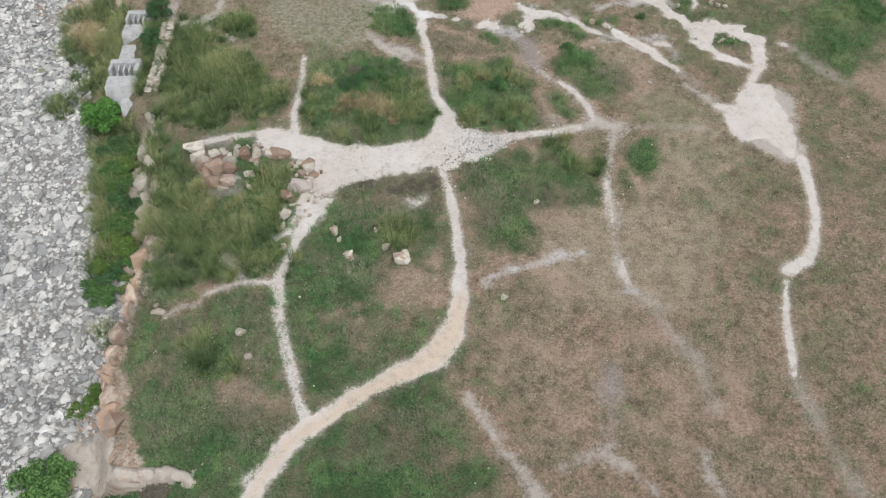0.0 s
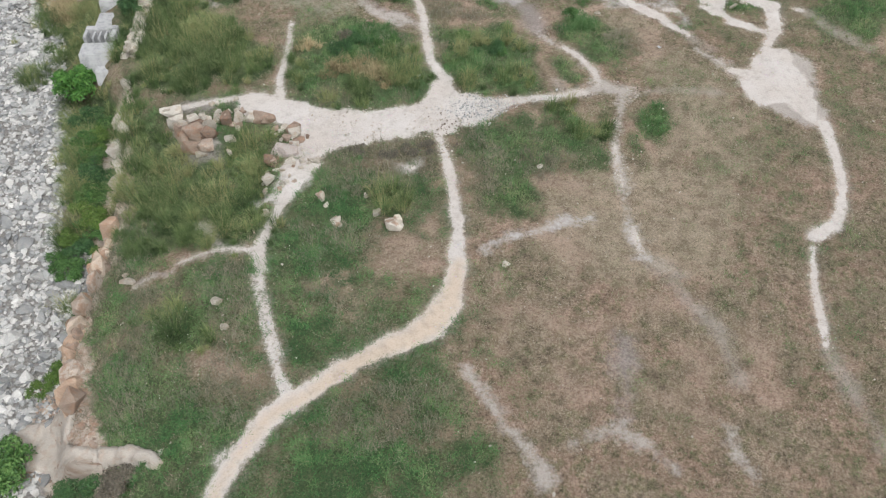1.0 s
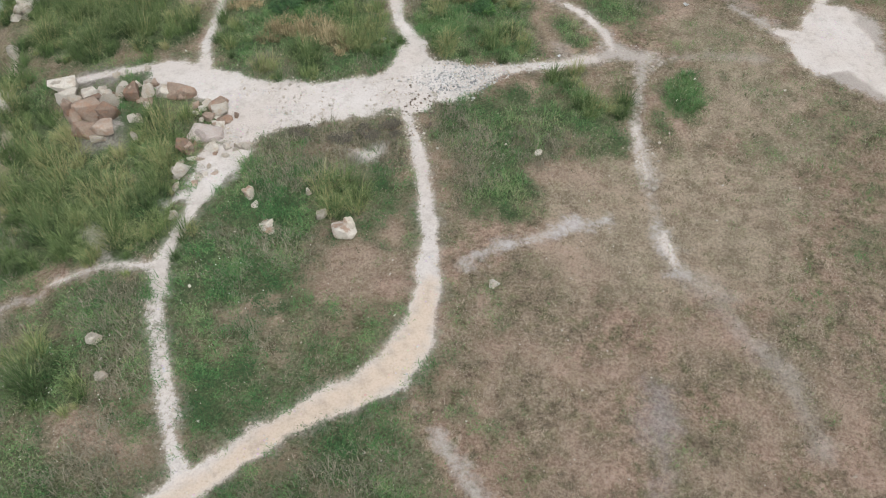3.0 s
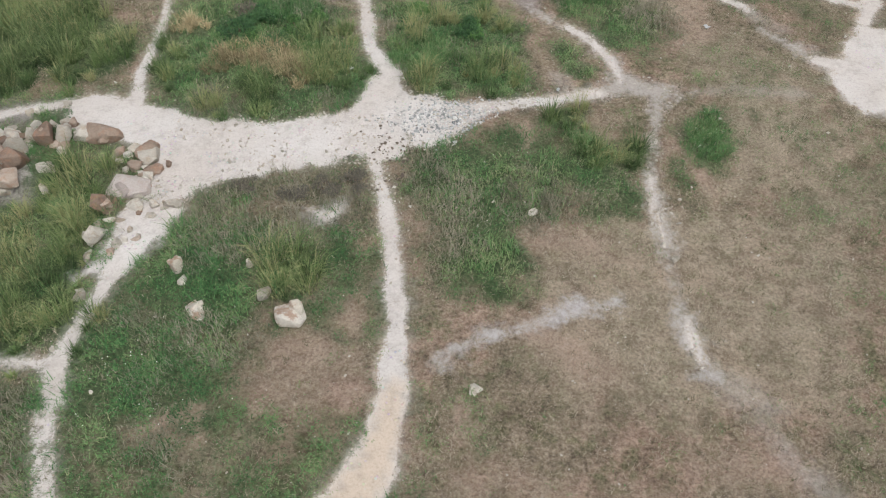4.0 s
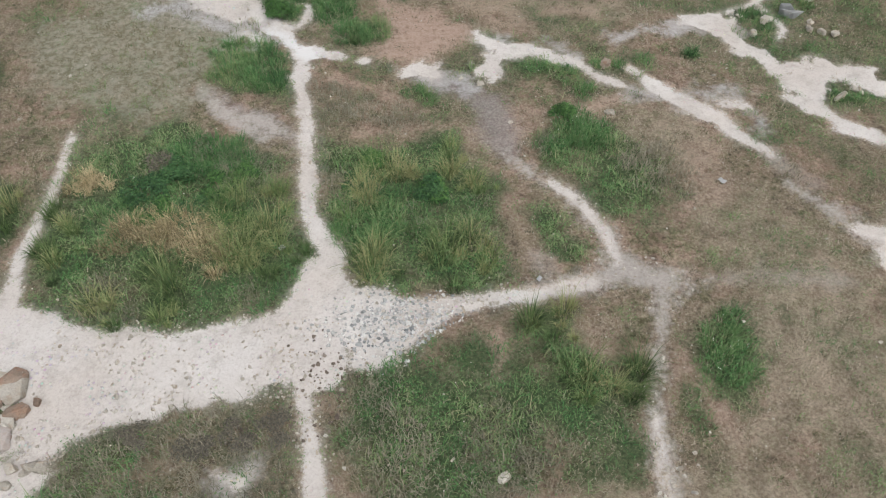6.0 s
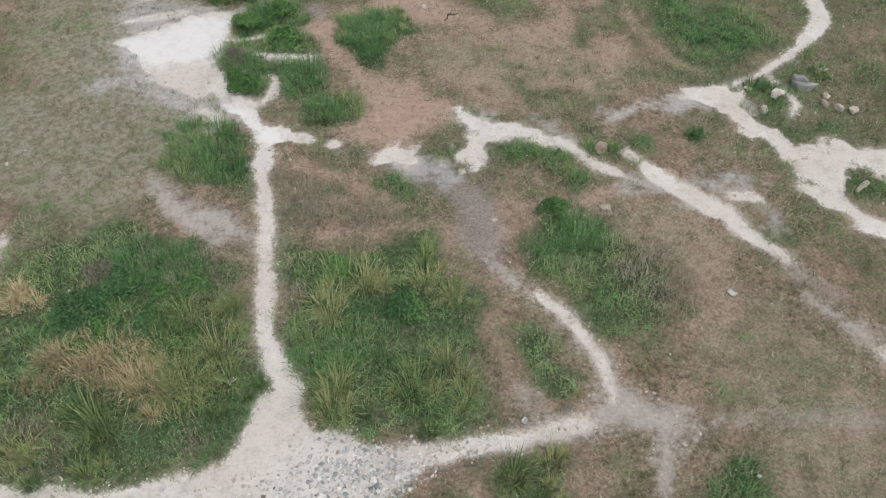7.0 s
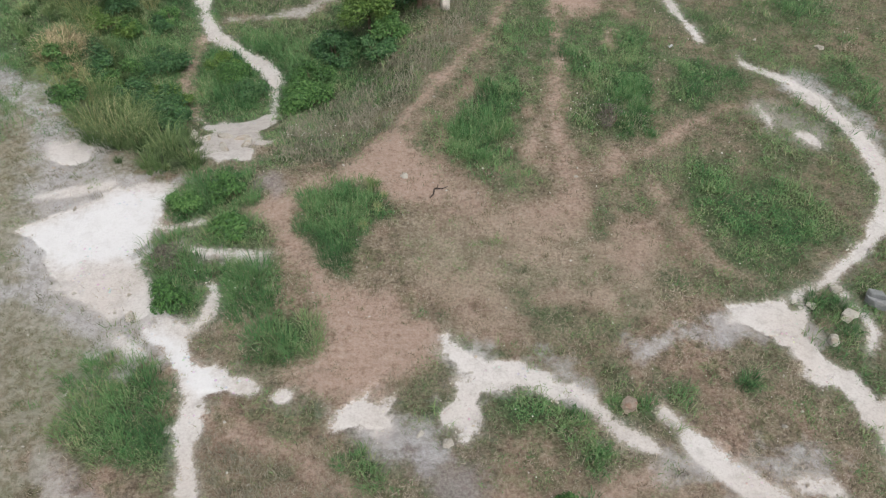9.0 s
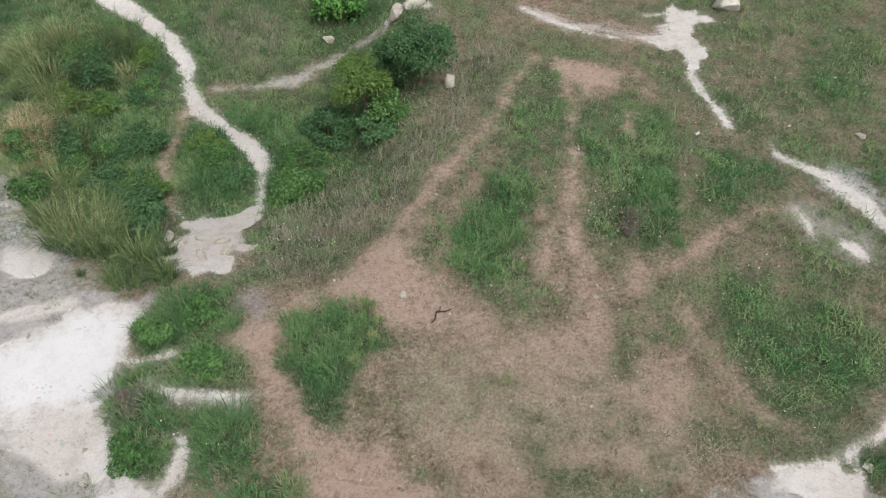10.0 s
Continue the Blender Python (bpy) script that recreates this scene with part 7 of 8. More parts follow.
def herbs():
    """Low green plants, as thick as the meadow is green there: leaflets over the ground, and blades between them."""
    n = 104000
    x, y = rng.uniform(-16, 25, n), rng.uniform(6, 65, n)
    g = cover("meadow", x, y)
    ok = (np.clip(g + 0.4 * fbm(x, y, 0.55, 195, 2), 0, 1) ** 2.0 > rng.random(n) * 0.8) & (cover("inland", x, y) > -0.1) & (cover("cliff", x, y) < 0.0) & (trodden(x, y) < rng.normal(-0.02, 0.08, n))
    x, y, g = x[ok], y[ok], g[ok]
    # vivid clover in some places, olive grass in others
    tone = 0.46 + 0.6 * fbm(x, y, 2.2, 92) + 0.65 * fbm(x, y, 0.6, 93, 2) + rng.normal(0, 0.2, len(x)) + 0.6 * (1 - g) + 0.2 * smooth(28, 34, y) * smooth(-9, -5, x) - 0.2 * smooth(25, 21, y) * smooth(3, 0, x)
    size = (0.4 + 0.6 * g) * rng.uniform(0.6, 1.25, len(x)) * (1 + 0.5 * fbm(x, y, 0.8, 94, 2))

    def spread(per, reach):
        out = [np.repeat(v, per) for v in (x, y, tone, size)]
        m = len(out[0])
        out[2] = out[2] + rng.normal(0, 0.12, m) + 0.35 * (rng.random(m) < 0.06)
        r, t = reach * np.sqrt(rng.random(m)), rng.uniform(0, 6.2832, m)
        return out[0] + r * np.cos(t), out[1] + r * np.sin(t), out[2], out[3], m

    px, py, hue, s, m = spread(9, 0.17)
    h = s * rng.uniform(0.3, 1.0, m) * (0.22 + 0.32 * smooth(-0.1, 0.7, fbm(px, py, 0.75, 191, 2)))
    blades("low_grass", px, py, h, rng.uniform(0.008, 0.022, m), h * rng.uniform(0.3, 1.2, m), hue, LUSH, "low green grass of uneven height", "grass")
    px, py, hue, s, m = spread(10, 0.2)
    leafy = smooth(-0.35, 0.35, fbm(px, py, 2.6, 197)) + smooth(23, 20, py) * smooth(3, 0, px) > rng.random(m)
    px, py, hue, s, m = px[leafy], py[leafy], hue[leafy], s[leafy], int(leafy.sum())
    lump = smooth(-0.1, 0.7, fbm(px, py, 0.75, 191, 2)) * np.clip(s, 0.3, 1.1)
    lift = (0.03 + 0.13 * s + 0.2 * lump) * rng.random(m) ** 0.6
    blades("low_green_plants", px, py, rng.uniform(-0.015, 0.04, m), rng.uniform(0.02, 0.042, m) * np.clip(s, 0.6, 1.2), rng.uniform(0.03, 0.085, m), np.minimum(hue, 0.78), LUSH, "low leafy green herbs close to the ground", "plants", two=False, lift=lift)


herbs()


def turf():
    n = 760000
    x, y = rng.uniform(-16, 24, n), rng.uniform(7, 64, n)
    g = cover("meadow", x, y)
    ok = (cover("inland", x, y) > -0.1) & (cover("cliff", x, y) < 0.05) & (trodden(x, y) < rng.normal(-0.04, 0.12, n)) & (g < 0.4 + 0.7 * rng.random(n)) & (cover("tall", x, y) < 0.2)
    ok &= fbm(x, y, 0.5, 95, 2) + 0.4 * fbm(x, y, 3.0, 94) > -0.12 + rng.normal(0, 0.12, n)
    x, y, g = x[ok], y[ok], g[ok]
    tone = 0.52 - 0.18 * smooth(-0.4, 0.4, cover("pale", x, y)) + 0.14 * smooth(3, 5, x) * smooth(25, 22, y) + 0.2 * smooth(-0.4, 0.5, cover("tan", x, y)) + 0.45 * fbm(x, y, 2.5, 96) + 0.45 * fbm(x, y, 0.35, 97, 2) + rng.normal(0, 0.15, len(x)) - 0.3 * g
    h = 0.03 + 0.17 * rng.random(len(x)) ** 2.2
    blades("short_grass", x, y, h, rng.uniform(0.007, 0.020, len(x)), rng.uniform(0.04, 0.18, len(x)), tone, TURF, "short dry brown and olive turf", "grass", two=False)


turf()


def small_tufts():
    """Dark little tufts that dot the short turf."""
    n, per = 15000, 15
    x, y = rng.uniform(-12, 22, n), rng.uniform(9, 62, n)
    pale = smooth(-0.3, 0.3, cover("pale", x, y))
    ok = (cover("inland", x, y) > 0.5) & (trodden(x, y) < -0.12) & (cover("meadow", x, y) < 0.55) & (rng.random(n) < 0.28 + 0.72 * pale + 0.4 * (fbm(x, y, 2.2, 131) > 0.1))
    x, y = x[ok], y[ok]
    m = len(x)
    size = rng.uniform(0.5, 1.3, m)
    x, y, size, tone = (np.repeat(v, per) for v in (x, y, size, 0.3 + rng.normal(0, 0.22, m) + 0.25 * pale[ok]))
    r, a = 0.11 * size * np.sqrt(rng.random(m * per)), rng.uniform(0, 6.2832, m * per)
    h = size * rng.uniform(0.05, 0.16, m * per)
    blades("grass_tufts", x + r * np.cos(a), y + r * np.sin(a), h, rng.uniform(0.01, 0.022, m * per), rng.uniform(0.03, 0.12, m * per), tone, TUFT, "small dark olive tufts dotting the short turf", "grass", two=False)


small_tufts()


def soil_tufts():
    """Sparse withered tufts on the bare red soil."""
    n, per = 9000, 12
    x, y = rng.uniform(-6, 14, n), rng.uniform(34, 62, n)
    ok = (np.maximum(cover("soil", x, y), cover("soilsoft", x, y)) > -0.15) & (cover("chalk", x, y) < -0.15) & (rng.random(n) < 0.1 + 0.7 * (fbm(x, y, 1.6, 133) > 0.08))
    x, y = x[ok], y[ok]
    m = len(x)
    size = rng.uniform(0.4, 1.2, m)
    x, y, size, tone = (np.repeat(v, per) for v in (x, y, size, 0.35 + rng.normal(0, 0.2, m)))
    r, a = 0.10 * size * np.sqrt(rng.random(m * per)), rng.uniform(0, 6.2832, m * per)
    blades("soil_tufts", x + r * np.cos(a), y + r * np.sin(a), size * rng.uniform(0.04, 0.13, m * per), rng.uniform(0.01, 0.022, m * per), rng.uniform(0.03, 0.1, m * per), tone, TUFT, "small withered tufts dotting the bare red soil", "grass", two=False)


soil_tufts()


def specks():
    """White flowers and chips of chalk in the turf."""
    n = 10500
    x, y = rng.uniform(-14, 24, n), rng.uniform(8, 62, n)
    ok = (cover("inland", x, y) > 0.5) & (cover("chalk", x, y) < -0.1) & (cover("tall", x, y) < 0.1) & (fbm(x, y, 4.0, 99) > -0.25)
    x, y = x[ok][:4200], y[ok][:4200]
    scatter_stones("chalk_chips", x, y, np.clip(rng.lognormal(-3.5, 0.5, len(x)), 0.014, 0.14), PALE_STONE, "small white chips of chalk strewn over the turf", "stones", -0.05)
    n = 110000
    x, y = rng.uniform(-13, 20, n), rng.uniform(9, 62, n)
    c = cover("chalk", x, y)
    ok = ((np.abs(c + 0.03) < 0.12) & (rng.random(n) < 0.3)) | ((c > -0.3) & (x > 1.0) & (x < 5.5) & (y > 26.6) & (y < 29.8) & (rng.random(n) < 0.9)) | ((np.maximum(c, cover("dust", x, y)) > -0.15) & (x > 5.5) & (x < 11) & (y > 25.5) & (y < 30.5) & (rng.random(n) < 0.35)) | ((c > -0.2) & (x > -6) & (x < 1.5) & (y > 24.3) & (y < 28) & (fbm(x, y, 1.5, 98) > 0.0))
    x, y = x[ok][:5600], y[ok][:5600]
    scatter_stones("gravel", x, y, np.clip(rng.lognormal(-3.0, 0.45, len(x)), 0.025, 0.16), PALE_STONE, "loose pale gravel along the chalk path", "gravel", -0.02)


specks()
n = 1100
x, y = rng.normal(1.9, 0.85, n), rng.normal(27.75, 0.5, n)
ok = cover("chalk", x, y) > -0.25
scatter_stones("grey_gravel", x[ok], y[ok], np.clip(rng.lognormal(-2.75, 0.4, ok.sum()), 0.03, 0.16), GREY_STONE, "grey and white broken gravel at the crossing of the paths", "gravel", -0.02)
n = 46
x, y = 7.7 + rng.normal(0, 0.16, n), 23.8 + rng.normal(0, 0.55, n)
scatter_stones("trail_stones", x, y, np.clip(rng.lognormal(-2.5, 0.45, n), 0.04, 0.2), PALE_STONE, "pale stones lying along the dusty trail", "stones", 0.0)
n = 130
x, y = np.concatenate([rng.normal(0.55, 0.45, n), rng.normal(-1.0, 1.3, n)]), np.concatenate([rng.normal(26.2, 0.6, n), rng.normal(25.0, 0.22, n)])
n = 2 * n
scatter_stones("earth_clods", x, y, np.clip(rng.lognormal(-2.95, 0.45, n), 0.025, 0.14), stone_material("dark_earth", (0.10, 0.08, 0.065), (0.19, 0.155, 0.13), (0.29, 0.25, 0.22), (0.12, 0.1, 0.08)), "dark brown clods of earth on the chalk clearing", "clods", 0.0)


def flowers():
    """White flower heads standing over the green mounds."""
    x, y = [], []
    for cx, cy, r, n in ((5.15, 33.7, 0.4, 40), (9.5, 27.0, 0.6, 14), (6.6, 35.0, 0.6, 30), (9.3, 48.0, 1.2, 50), (0.6, 47.2, 0.9, 50), (-1.0, 41.0, 0.7, 16), (6.8, 38.0, 0.4, 12), (-8.6, 15.2, 1.6, 40), (-4.5, 18.5, 1.5, 30)):
        x.append(rng.normal(cx, r * 0.6, n))
        y.append(rng.normal(cy, r * 0.6, n))
    x, y = np.concatenate(x), np.concatenate(y)
    parts = []
    for px, py in zip(x, y):
        s, z = rng.uniform(0.008, 0.016), ground_at(px, py) + rng.uniform(0.12, 0.3)
        if trodden(px, py) > -0.15:
            continue
        ring = [(px + s * math.cos(1.2566 * k), py + s * math.sin(1.2566 * k), z + 0.006 * (k % 2)) for k in range(5)]
        parts.append((np.array(ring + [(px, py, z + 0.012)]), np.array([(k, (k + 1) % 5, 5) for k in range(5)])))
    v, f = merge(parts)
    tagged(new("wild_flowers", mesh_from("wild_flowers", v, f, FLOWER)), "small white wild flowers over the green plants", "flowers", kind="stuff")


flowers()


# ---- bushes and trees ----
def leaves(centres, radii, count, size, seed, flat=0.5):
    """Small folded leaves spread through clumps, denser towards their outside."""
    r = np.random.default_rng(seed)
    weight = np.array(radii) ** 2
    pick = r.choice(len(centres), count, p=weight / weight.sum())
    d = r.normal(0, 1, (count, 3))
    d /= np.linalg.norm(d, axis=1, keepdims=True)
    d[:, 2] = np.where(d[:, 2] < -0.3, -d[:, 2], d[:, 2])
    reach = np.array(radii)[pick] * (0.35 + 0.55 * r.random(count) ** 0.5 + 0.3 * r.random(count) ** 4)
    p = np.array(centres)[pick] + d * reach[:, None] * (1, 1, 0.85)
    up = d * (1 - flat) + np.array((0, 0, 1.0)) * flat + r.normal(0, 0.35, (count, 3))
    up /= np.linalg.norm(up, axis=1, keepdims=True)
    side = np.cross(up, r.normal(0, 1, (count, 3)))
    side /= np.linalg.norm(side, axis=1, keepdims=True)
    ahead = np.cross(up, side)
    s = size * r.uniform(0.6, 1.3, count)[:, None]
    v = np.stack([p, p + ahead * s * 0.5 + side * s * 0.32 + up * s * 0.1, p + ahead * s - up * s * 0.12, p + ahead * s * 0.5 - side * s * 0.32 + up * s * 0.1], 1)
    o = 4 * np.arange(count)[:, None]
    return v.reshape(-1, 3), np.concatenate([o + (0, 1, 2), o + (0, 2, 3)])


def limb(bm, a, b, r0, r1, sides=6):
    a, b = Vector(a), Vector(b)
    turn = (b - a).to_track_quat("Z", "Y")
    rings = []
    for p, r in ((a, r0), (a.lerp(b, 0.5) + Vector((0.04, -0.03, 0)), (r0 + r1) / 2), (b, r1)):
        rings.append([bm.verts.new(p + turn @ Vector((r * math.cos(6.2832 * k / sides), r * math.sin(6.2832 * k / sides), 0))) for k in range(sides)])
    for low, high in zip(rings[:-1], rings[1:]):
        for k in range(sides):
            bm.faces.new((low[k], low[(k + 1) % sides], high[(k + 1) % sides], high[k]))
    bm.faces.new(rings[-1])


def bush(name, x, y, radius, height, mat, label, seed, count=2600, leaf=0.085, category="bush", clumps=11, long=1.0, turn=0.0):
    r = random.Random(seed)
    base = tagged(new(name), label, category)
    base.matrix_basis = pose(x, y, ground_at(x, y) - 0.03, 0, 0, turn)
    trunk = height > 1.6
    low = 0.42 if trunk else 0.3
    cs, rs = [], []
    clumps = 26 if radius > 1.0 else clumps
    for k in range(clumps):
        a, d = r.uniform(0, 6.2832), radius * 0.72 * math.sqrt(r.random())
        rr = radius * r.uniform(0.24, 0.42)
        cs.append((d * math.cos(a) * long, d * math.sin(a), max(rr * 0.6, height * (low + (0.92 - low) * r.random() * (1 - 0.55 * (d / radius) ** 2)) - rr * 0.3)))
        rs.append(rr)
    bm = bmesh.new()
    if trunk:
        limb(bm, (0, 0, -0.05), (0.05, 0.03, height * 0.4), 0.05 + 0.02 * height, 0.03 + 0.012 * height, 8)
    for c in cs[:8]:
        limb(bm, (0.03, 0.02, height * 0.35 if trunk else -0.03), c, 0.03, 0.01, 5)
    part("trunk" if trunk else "stem", bm, BARK, base)
    v, f = leaves(cs, rs, count, leaf, seed)
    crown = new("crown", mesh_from("crown", v, f, mat))
    crown.parent = base
    return base


BUSHES = []
BUSHES += [
    ("fig_bush", -18.4, 32.0, 1.15, 2.3, LEAF_BRIGHT, "round bright green leafy bush on the bank below the blocks", 6500, 0.15),
    ("bush", -16.4, 39.0, 1.0, 1.5, LEAF_DARK, "dark green bush beside the concrete block", 2800, 0.1),
    ("bush", -16.3, 36.4, 0.75, 1.2, LEAF_DARK, "dark green bush between block and wall", 2200, 0.1),
    ("shrub", -17.6, 30.3, 1.0, 1.2, LEAF_DARK, "dark green shrub at the foot of the bank", 2600, 0.1),
    ("shrub", -16.9, 28.3, 1.0, 1.2, LEAF, "green shrub with bare twigs at the foot of the bank", 2600, 0.1),
    ("shrub", -16.3, 26.4, 0.95, 1.1, LEAF_DARK, "dark green shrub at the foot of the bank", 2600, 0.1),
    ("shrub", -15.6, 23.5, 0.95, 1.1, LEAF_YELLOW, "yellow-green leafy shrub at the foot of the bank", 2800, 0.1),
    ("shrub", -16.0, 24.8, 0.8, 0.9, LEAF, "green shrub at the foot of the bank", 2000, 0.1),
    ("shrub", -15.6, 20.6, 0.75, 0.8, LEAF, "low green shrub among beach stones", 2000, 0.1),
    ("shrub", -15.4, 21.9, 0.6, 0.7, LEAF_DARK, "low green shrub among beach stones", 1500, 0.1),
    ("shrub", -14.6, 15.6, 0.55, 0.6, LEAF_YELLOW, "olive shrub among beach stones", 1300, 0.09),
    ("shrub", -12.7, 10.5, 0.95, 1.1, LEAF_GREY, "greyish dry scrub under the rock lip", 3200, 0.07),
    ("shrub", -11.5, 10.45, 0.95, 1.1, LEAF_DARK, "dark scrub under the rock lip", 3200, 0.07),
    ("shrub", -10.3, 10.4, 0.9, 1.1, LEAF_GREY, "greyish dry scrub under the rock lip", 3200, 0.07),
]
BUSHES += [
    ("shrub", -15.0, 14.9, 0.55, 0.4, LEAF_YELLOW, "olive shrub among beach stones", 1100, 0.07),
    ("bush", -15.3, 11.6, 1.3, 1.3, LEAF, "broad green leafy bush at the foot of the rock shelf", 3600, 0.14),
    ("tree", 1.8, 53.8, 1.2, 2.4, LEAF_YELLOW, "small light green tree on the floor of the hollow", 8500, 0.085),
    ("tree", 3.65, 54.0, 1.3, 2.5, LEAF_DARK, "small dark green tree on the edge of the hollow", 8500, 0.085),
    ("shrub", 0.5, 52.9, 0.9, 1.1, LEAF_DARK, "dark green shrub on the side of the hollow", 2600, 0.1),
    ("shrub", -0.3, 50.2, 1.0, 0.9, LEAF, "green spreading shrub beside the chalk path", 3000, 0.09),
    ("tree", 2.7, 54.4, 1.1, 1.9, LEAF_DARK, "dark green leafy bush between the two small trees", 4800, 0.1),
    ("shrub", 2.2, 52.2, 0.8, 0.9, LEAF_DARK, "dark green shrub in the shade of the trees", 2200, 0.1),
    ("shrub", -5.4, 52.4, 0.9, 0.8, LEAF_DARK, "dark green shrub on the floor of the hollow", 2400, 0.09),
    ("shrub", -4.2, 51.2, 0.7, 0.6, LEAF, "green shrub on the floor of the hollow", 2000, 0.09),
    ("shrub", -7.6, 54.6, 0.9, 0.9, LEAF_DARK, "dark green shrub in tall grass", 2200, 0.09),
    ("shrub", -7.4, 49.0, 0.7, 0.7, LEAF, "green shrub in tall grass", 1900, 0.09),
    ("shrub", -4.3, 50.3, 0.35, 0.6, LEAF_YELLOW, "pale yellow-green young shrub", 900, 0.08),
    ("shrub", 2.7, 52.9, 0.8, 0.8, LEAF, "green shrub below the trees", 2200, 0.09),
]
BUSHES += [
    ("bush", 0.4, 59.6, 1.1, 1.4, LEAF_BRIGHT, "bright green leafy bush beyond the hollow", 3600, 0.15),
    ("shrub", -1.35, 42.85, 0.65, 0.5, LEAF, "low bright green broad-leaved shrub", 1700, 0.11),
    ("shrub", -1.5, 44.3, 0.6, 0.7, LEAF, "green leafy shrub beside red soil", 2000, 0.08),
    ("shrub", -2.5, 43.7, 0.55, 0.6, LEAF, "green leafy shrub on the edge of the chalk pad", 1900, 0.08),
    ("shrub", -2.75, 41.9, 0.5, 0.45, LEAF_GREY, "greyish half-dry shrub on the edge of the chalk pad", 900, 0.06),
    ("shrub", -2.3, 40.6, 0.65, 0.6, LEAF, "green shrub between chalk pad and red soil", 2000, 0.07),
    ("shrub", 9.6, 47.4, 0.6, 0.6, LEAF_GREY, "purplish-grey dry shrub in green herbs", 800, 0.05),
    ("shrub", -6.0, 50.2, 0.75, 0.9, LEAF_DARK, "dark shrub on the edge of the hollow", 2200, 0.09),
    ("shrub", -4.2, 48.3, 0.7, 0.9, LEAF_DARK, "dark shrub overhanging the hollow", 2200, 0.09),
    ("shrub", -4.9, 49.4, 0.9, 0.9, LEAF_DARK, "dark green shrub in the hollow", 2400, 0.09),
    ("shrub", -4.1, 32.6, 0.6, 0.5, LEAF_DARK, "low dark green shrub behind withered grass", 2200, 0.07),
    ("shrub", -2.9, 32.1, 0.6, 0.5, LEAF, "low green shrub behind withered grass", 1500, 0.07),
    ("shrub", -2.3, 32.7, 0.5, 0.38, LEAF, "low green shrub in tall grass", 1900, 0.07),
    ("shrub", -4.9, 32.0, 0.75, 0.5, LEAF_DARK, "low dark green shrub in tall grass", 2000, 0.07),
]
BUSHES += [
    ("shrub", -4.4, 31.2, 0.6, 0.5, LEAF, "low green shrub behind withered grass", 1500, 0.07),
    ("shrub", -3.4, 31.2, 0.75, 0.45, LEAF_DARK, "low dark green shrub behind withered grass", 2000, 0.07),
    ("shrub", -2.5, 31.2, 0.6, 0.45, LEAF, "low green shrub behind withered grass", 1700, 0.07),
    ("shrub", -4.6, 33.0, 0.55, 0.4, LEAF_GREY, "greyish dry shrub in green herbs", 900, 0.06),
    ("shrub", 0.9, 32.3, 0.5, 0.4, LEAF_DARK, "low dark green shrub in reed grass", 1900, 0.07),
    ("shrub", 1.2, 33.2, 0.45, 0.35, LEAF, "low green shrub in reed grass", 1700, 0.07),
    ("shrub", 6.75, 35.1, 0.55, 0.45, LEAF, "low green shrub in the grass", 1800, 0.06),
    ("shrub", 2.9, 31.9, 0.6, 0.5, LEAF_DARK, "low dark green shrub among reed grass", 1800, 0.07),
    ("shrub", -2.75, 51.5, 0.95, 0.75, LEAF, "green shrub on the islet between path and pool", 3000, 0.085),
    ("shrub", -2.2, 50.9, 0.75, 0.65, LEAF_DARK, "dark green shrub on the islet between path and pool", 2200, 0.085),
    ("shrub", -3.3, 52.3, 0.75, 0.6, LEAF_YELLOW, "yellow-green shrub on the islet between path and pool", 2000, 0.085),
    ("shrub", -0.25, 51.6, 1.0, 0.9, LEAF, "green shrub beside the chalk path in the hollow", 3000, 0.085),
    ("shrub", 0.2, 50.4, 0.9, 0.8, LEAF, "green shrub beside the chalk path in the hollow", 2600, 0.085),
    ("shrub", -5.1, 50.4, 0.85, 0.8, LEAF_DARK, "dark green shrub on the side of the hollow", 2600, 0.085),
]
BUSHES += [
    ("shrub", -3.75, 48.3, 0.65, 0.8, LEAF_DARK, "dark shrub overhanging the pool of chalk", 2000, 0.08),
    ("shrub", -0.5, 25.05, 0.5, 0.32, LEAF_GREY, "low grey dead brush on the edge of the chalk clearing", 1300, 0.05),
    ("shrub", -1.25, 24.85, 0.5, 0.3, LEAF_GREY, "low grey dead brush on the edge of the chalk clearing", 1200, 0.05),
    ("shrub", -2.1, 24.6, 0.5, 0.28, LEAF_GREY, "low grey dead brush on the edge of the chalk clearing", 1200, 0.05),
    ("shrub", -3.4, 24.9, 0.45, 0.26, LEAF_GREY, "low grey dead brush on the edge of the chalk clearing", 1000, 0.05),
    ("shrub", 1.0, 53.7, 0.8, 0.9, LEAF_DARK, "dark green shrub in the shade of the trees", 2200, 0.09),
    ("shrub", 2.9, 31.9, 0.5, 0.4, LEAF, "bright green rosette of broad leaves in reed grass", 1100, 0.1),
]
for k in range(26):
    x, y = rng.uniform(-8.6, -4.0), rng.uniform(49.6, 57.5)
    if x > -4.8 + 0.22 * (y - 52) and y < 56:
        x -= 2.0
    mat = (LEAF_DARK, LEAF, LEAF, LEAF_YELLOW)[k % 4]
    BUSHES.append(("shrub", x, y, rng.uniform(0.5, 0.95), rng.uniform(0.4, 0.75), mat, "yellow-green shrub among tall grass in the hollow" if mat is LEAF_YELLOW else "green shrub among tall grass in the hollow", 1500, 0.085))
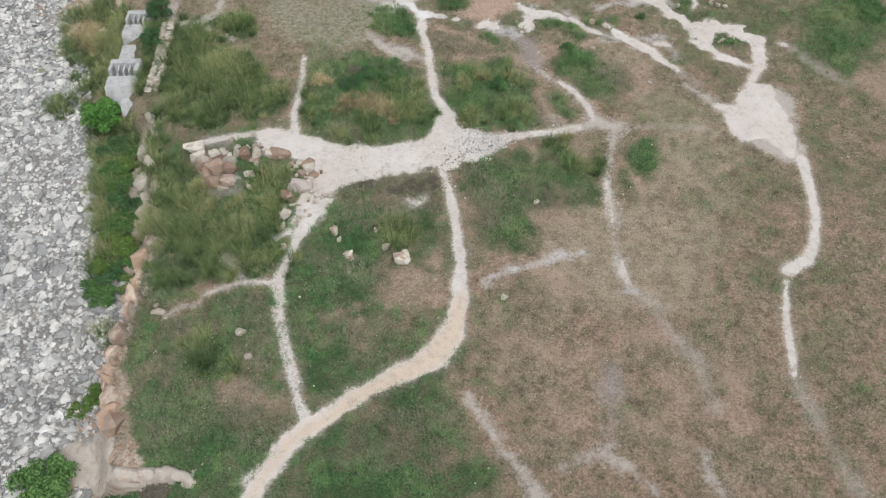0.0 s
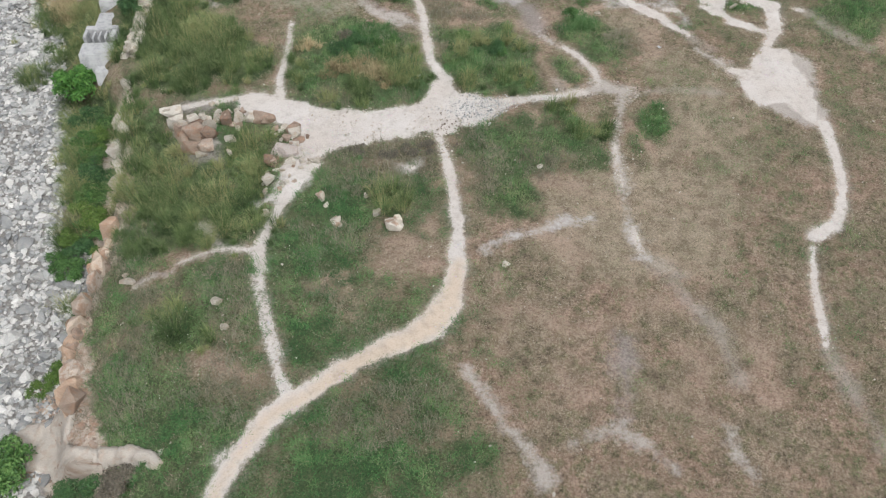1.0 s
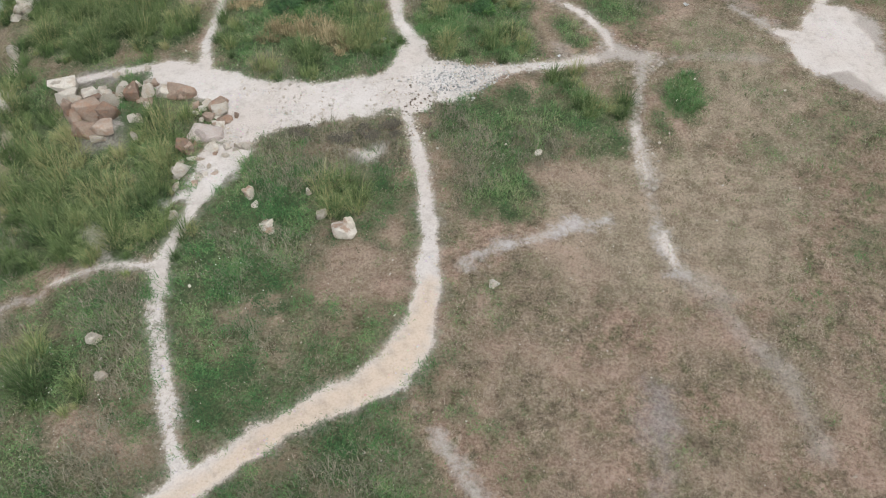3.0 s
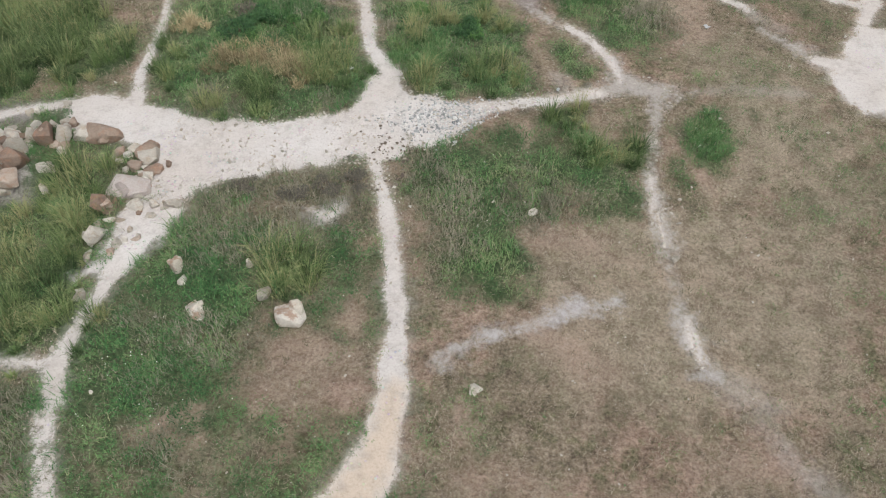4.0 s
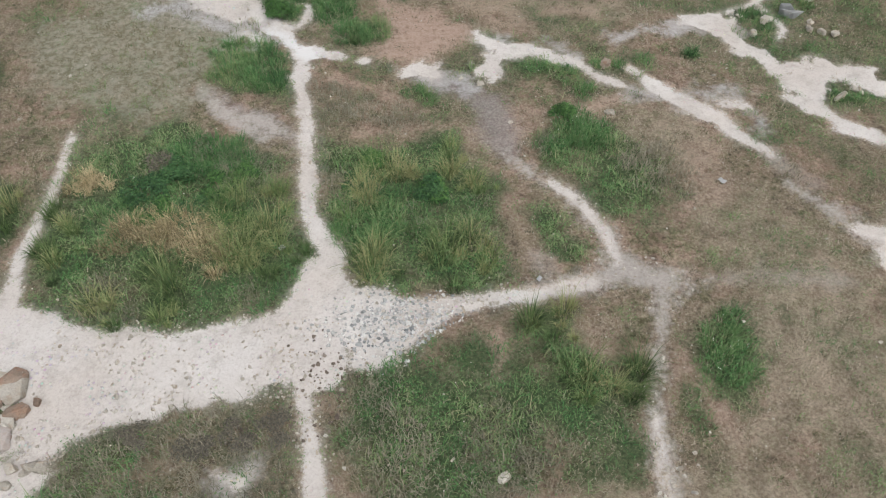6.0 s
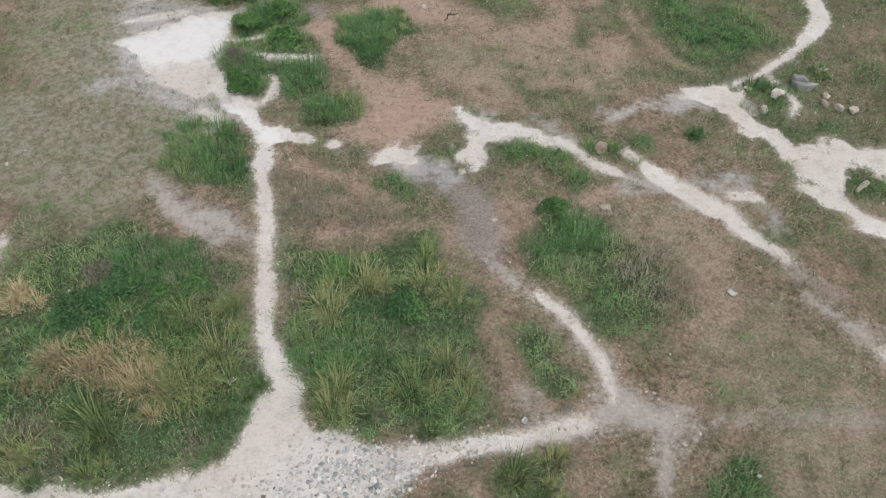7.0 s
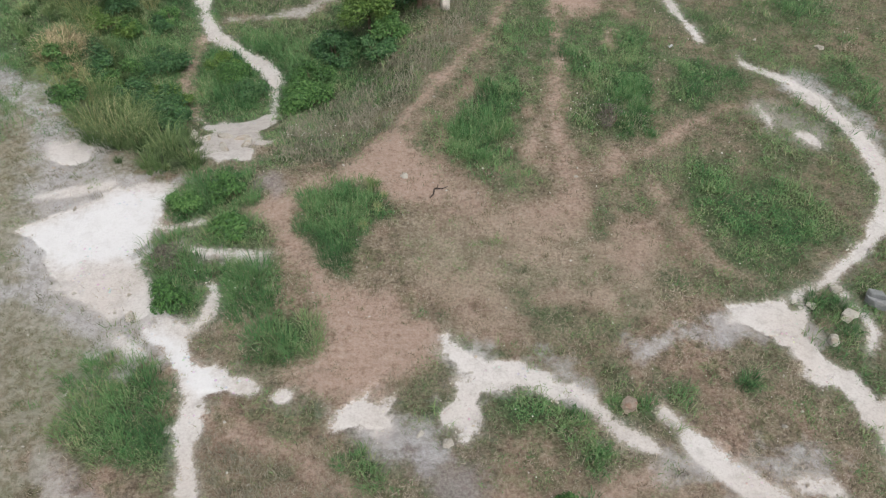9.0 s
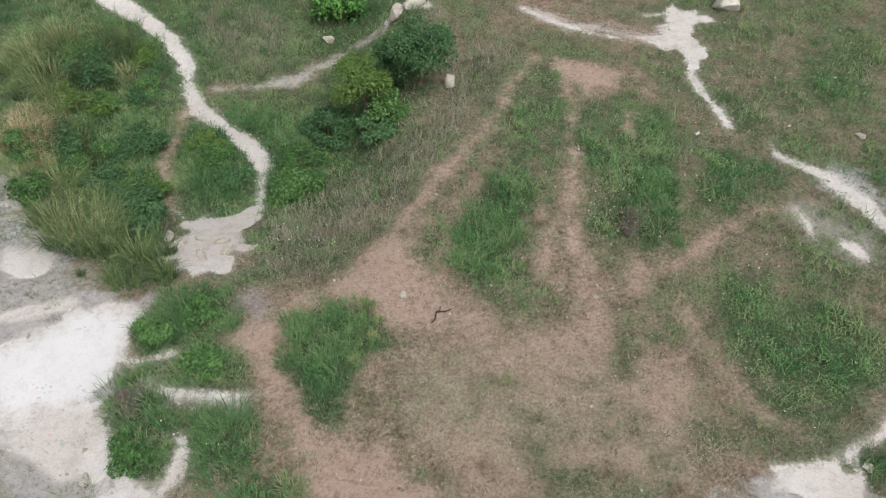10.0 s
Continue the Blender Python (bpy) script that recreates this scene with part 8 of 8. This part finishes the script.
for k in range(22):
    y = 21.0 + 0.44 * k
    x = float(np.interp(y, EDGE_Y, EDGE_X)) - (1.5 + 1.9 * rng.random())
    mat = (LEAF, LEAF_YELLOW, LEAF_DARK, LEAF_YELLOW, LEAF)[k % 5]
    if k % 2 and y > 24:
        continue
    BUSHES.append(("shrub", x, y, rng.uniform(0.55, 0.85), rng.uniform(0.5, 0.9), mat, "yellow-green shrub in the thicket under the bank" if mat is LEAF_YELLOW else "green shrub in the thicket under the bank", 1700, 0.085))
for k, (name, x, y, radius, height, mat, label, count, leaf) in enumerate(BUSHES):
    if name == "shrub" and radius < 0.96 and y > 48.5 and trodden(x, y) > -0.62 * radius:
        continue
    bush(name, x, y, radius, height, mat, label, 900 + k, count, leaf, "tree" if name == "tree" else "bush")


# ---- small things ----
def stick():
    bm = bmesh.new()
    limb(bm, (-0.12, -0.3, 0.03), (0.0, 0.02, 0.06), 0.018, 0.022, 5)
    limb(bm, (0.0, 0.02, 0.06), (0.38, 0.12, 0.05), 0.022, 0.012, 5)
    limb(bm, (0.0, 0.02, 0.06), (0.1, 0.22, 0.04), 0.014, 0.008, 5)
    me = bpy.data.meshes.new("fallen_branch")
    bm.to_mesh(me)
    bm.free()
    me.materials.append(plain_material("dark_dead_wood", (0.03, 0.024, 0.02), (0.07, 0.06, 0.05)))
    ob = new("fallen_branch", me)
    ob.matrix_basis = pose(4.15, 44.5, ground_at(4.15, 44.5))
    tagged(ob, "dark crooked dead branch lying on red soil", "branch")


stick()


def litter(x, y, size, seed):
    r = random.Random(seed)
    bm = bmesh.new()
    grid = [[bm.verts.new(((i - 2) * size / 4, (j - 2) * size / 4 * 0.7, 0.02 + r.uniform(0, 0.06))) for i in range(5)] for j in range(5)]
    for j in range(4):
        for i in range(4):
            bm.faces.new((grid[j][i], grid[j][i + 1], grid[j + 1][i + 1], grid[j + 1][i]))
    bmesh.ops.solidify(bm, geom=bm.faces[:], thickness=0.006)
    me = bpy.data.meshes.new("plastic_bag")
    bm.to_mesh(me)
    bm.free()
    me.materials.append(LITTER)
    ob = new("plastic_bag", me)
    ob.matrix_basis = pose(x, y, ground_at(x, y) + 0.02, 0, 0, r.uniform(0, 180))
    tagged(ob, "crumpled white plastic bag lying in the grass", "litter", "litter")


for k, (x, y, s) in enumerate([(10.85, 32.4, 0.22), (-0.95, 30.1, 0.18), (12.2, 51.4, 0.16), (-7.0, 51.6, 0.3), (5.5, 29.0, 0.15)]):
    litter(x, y, s, 30 + k)
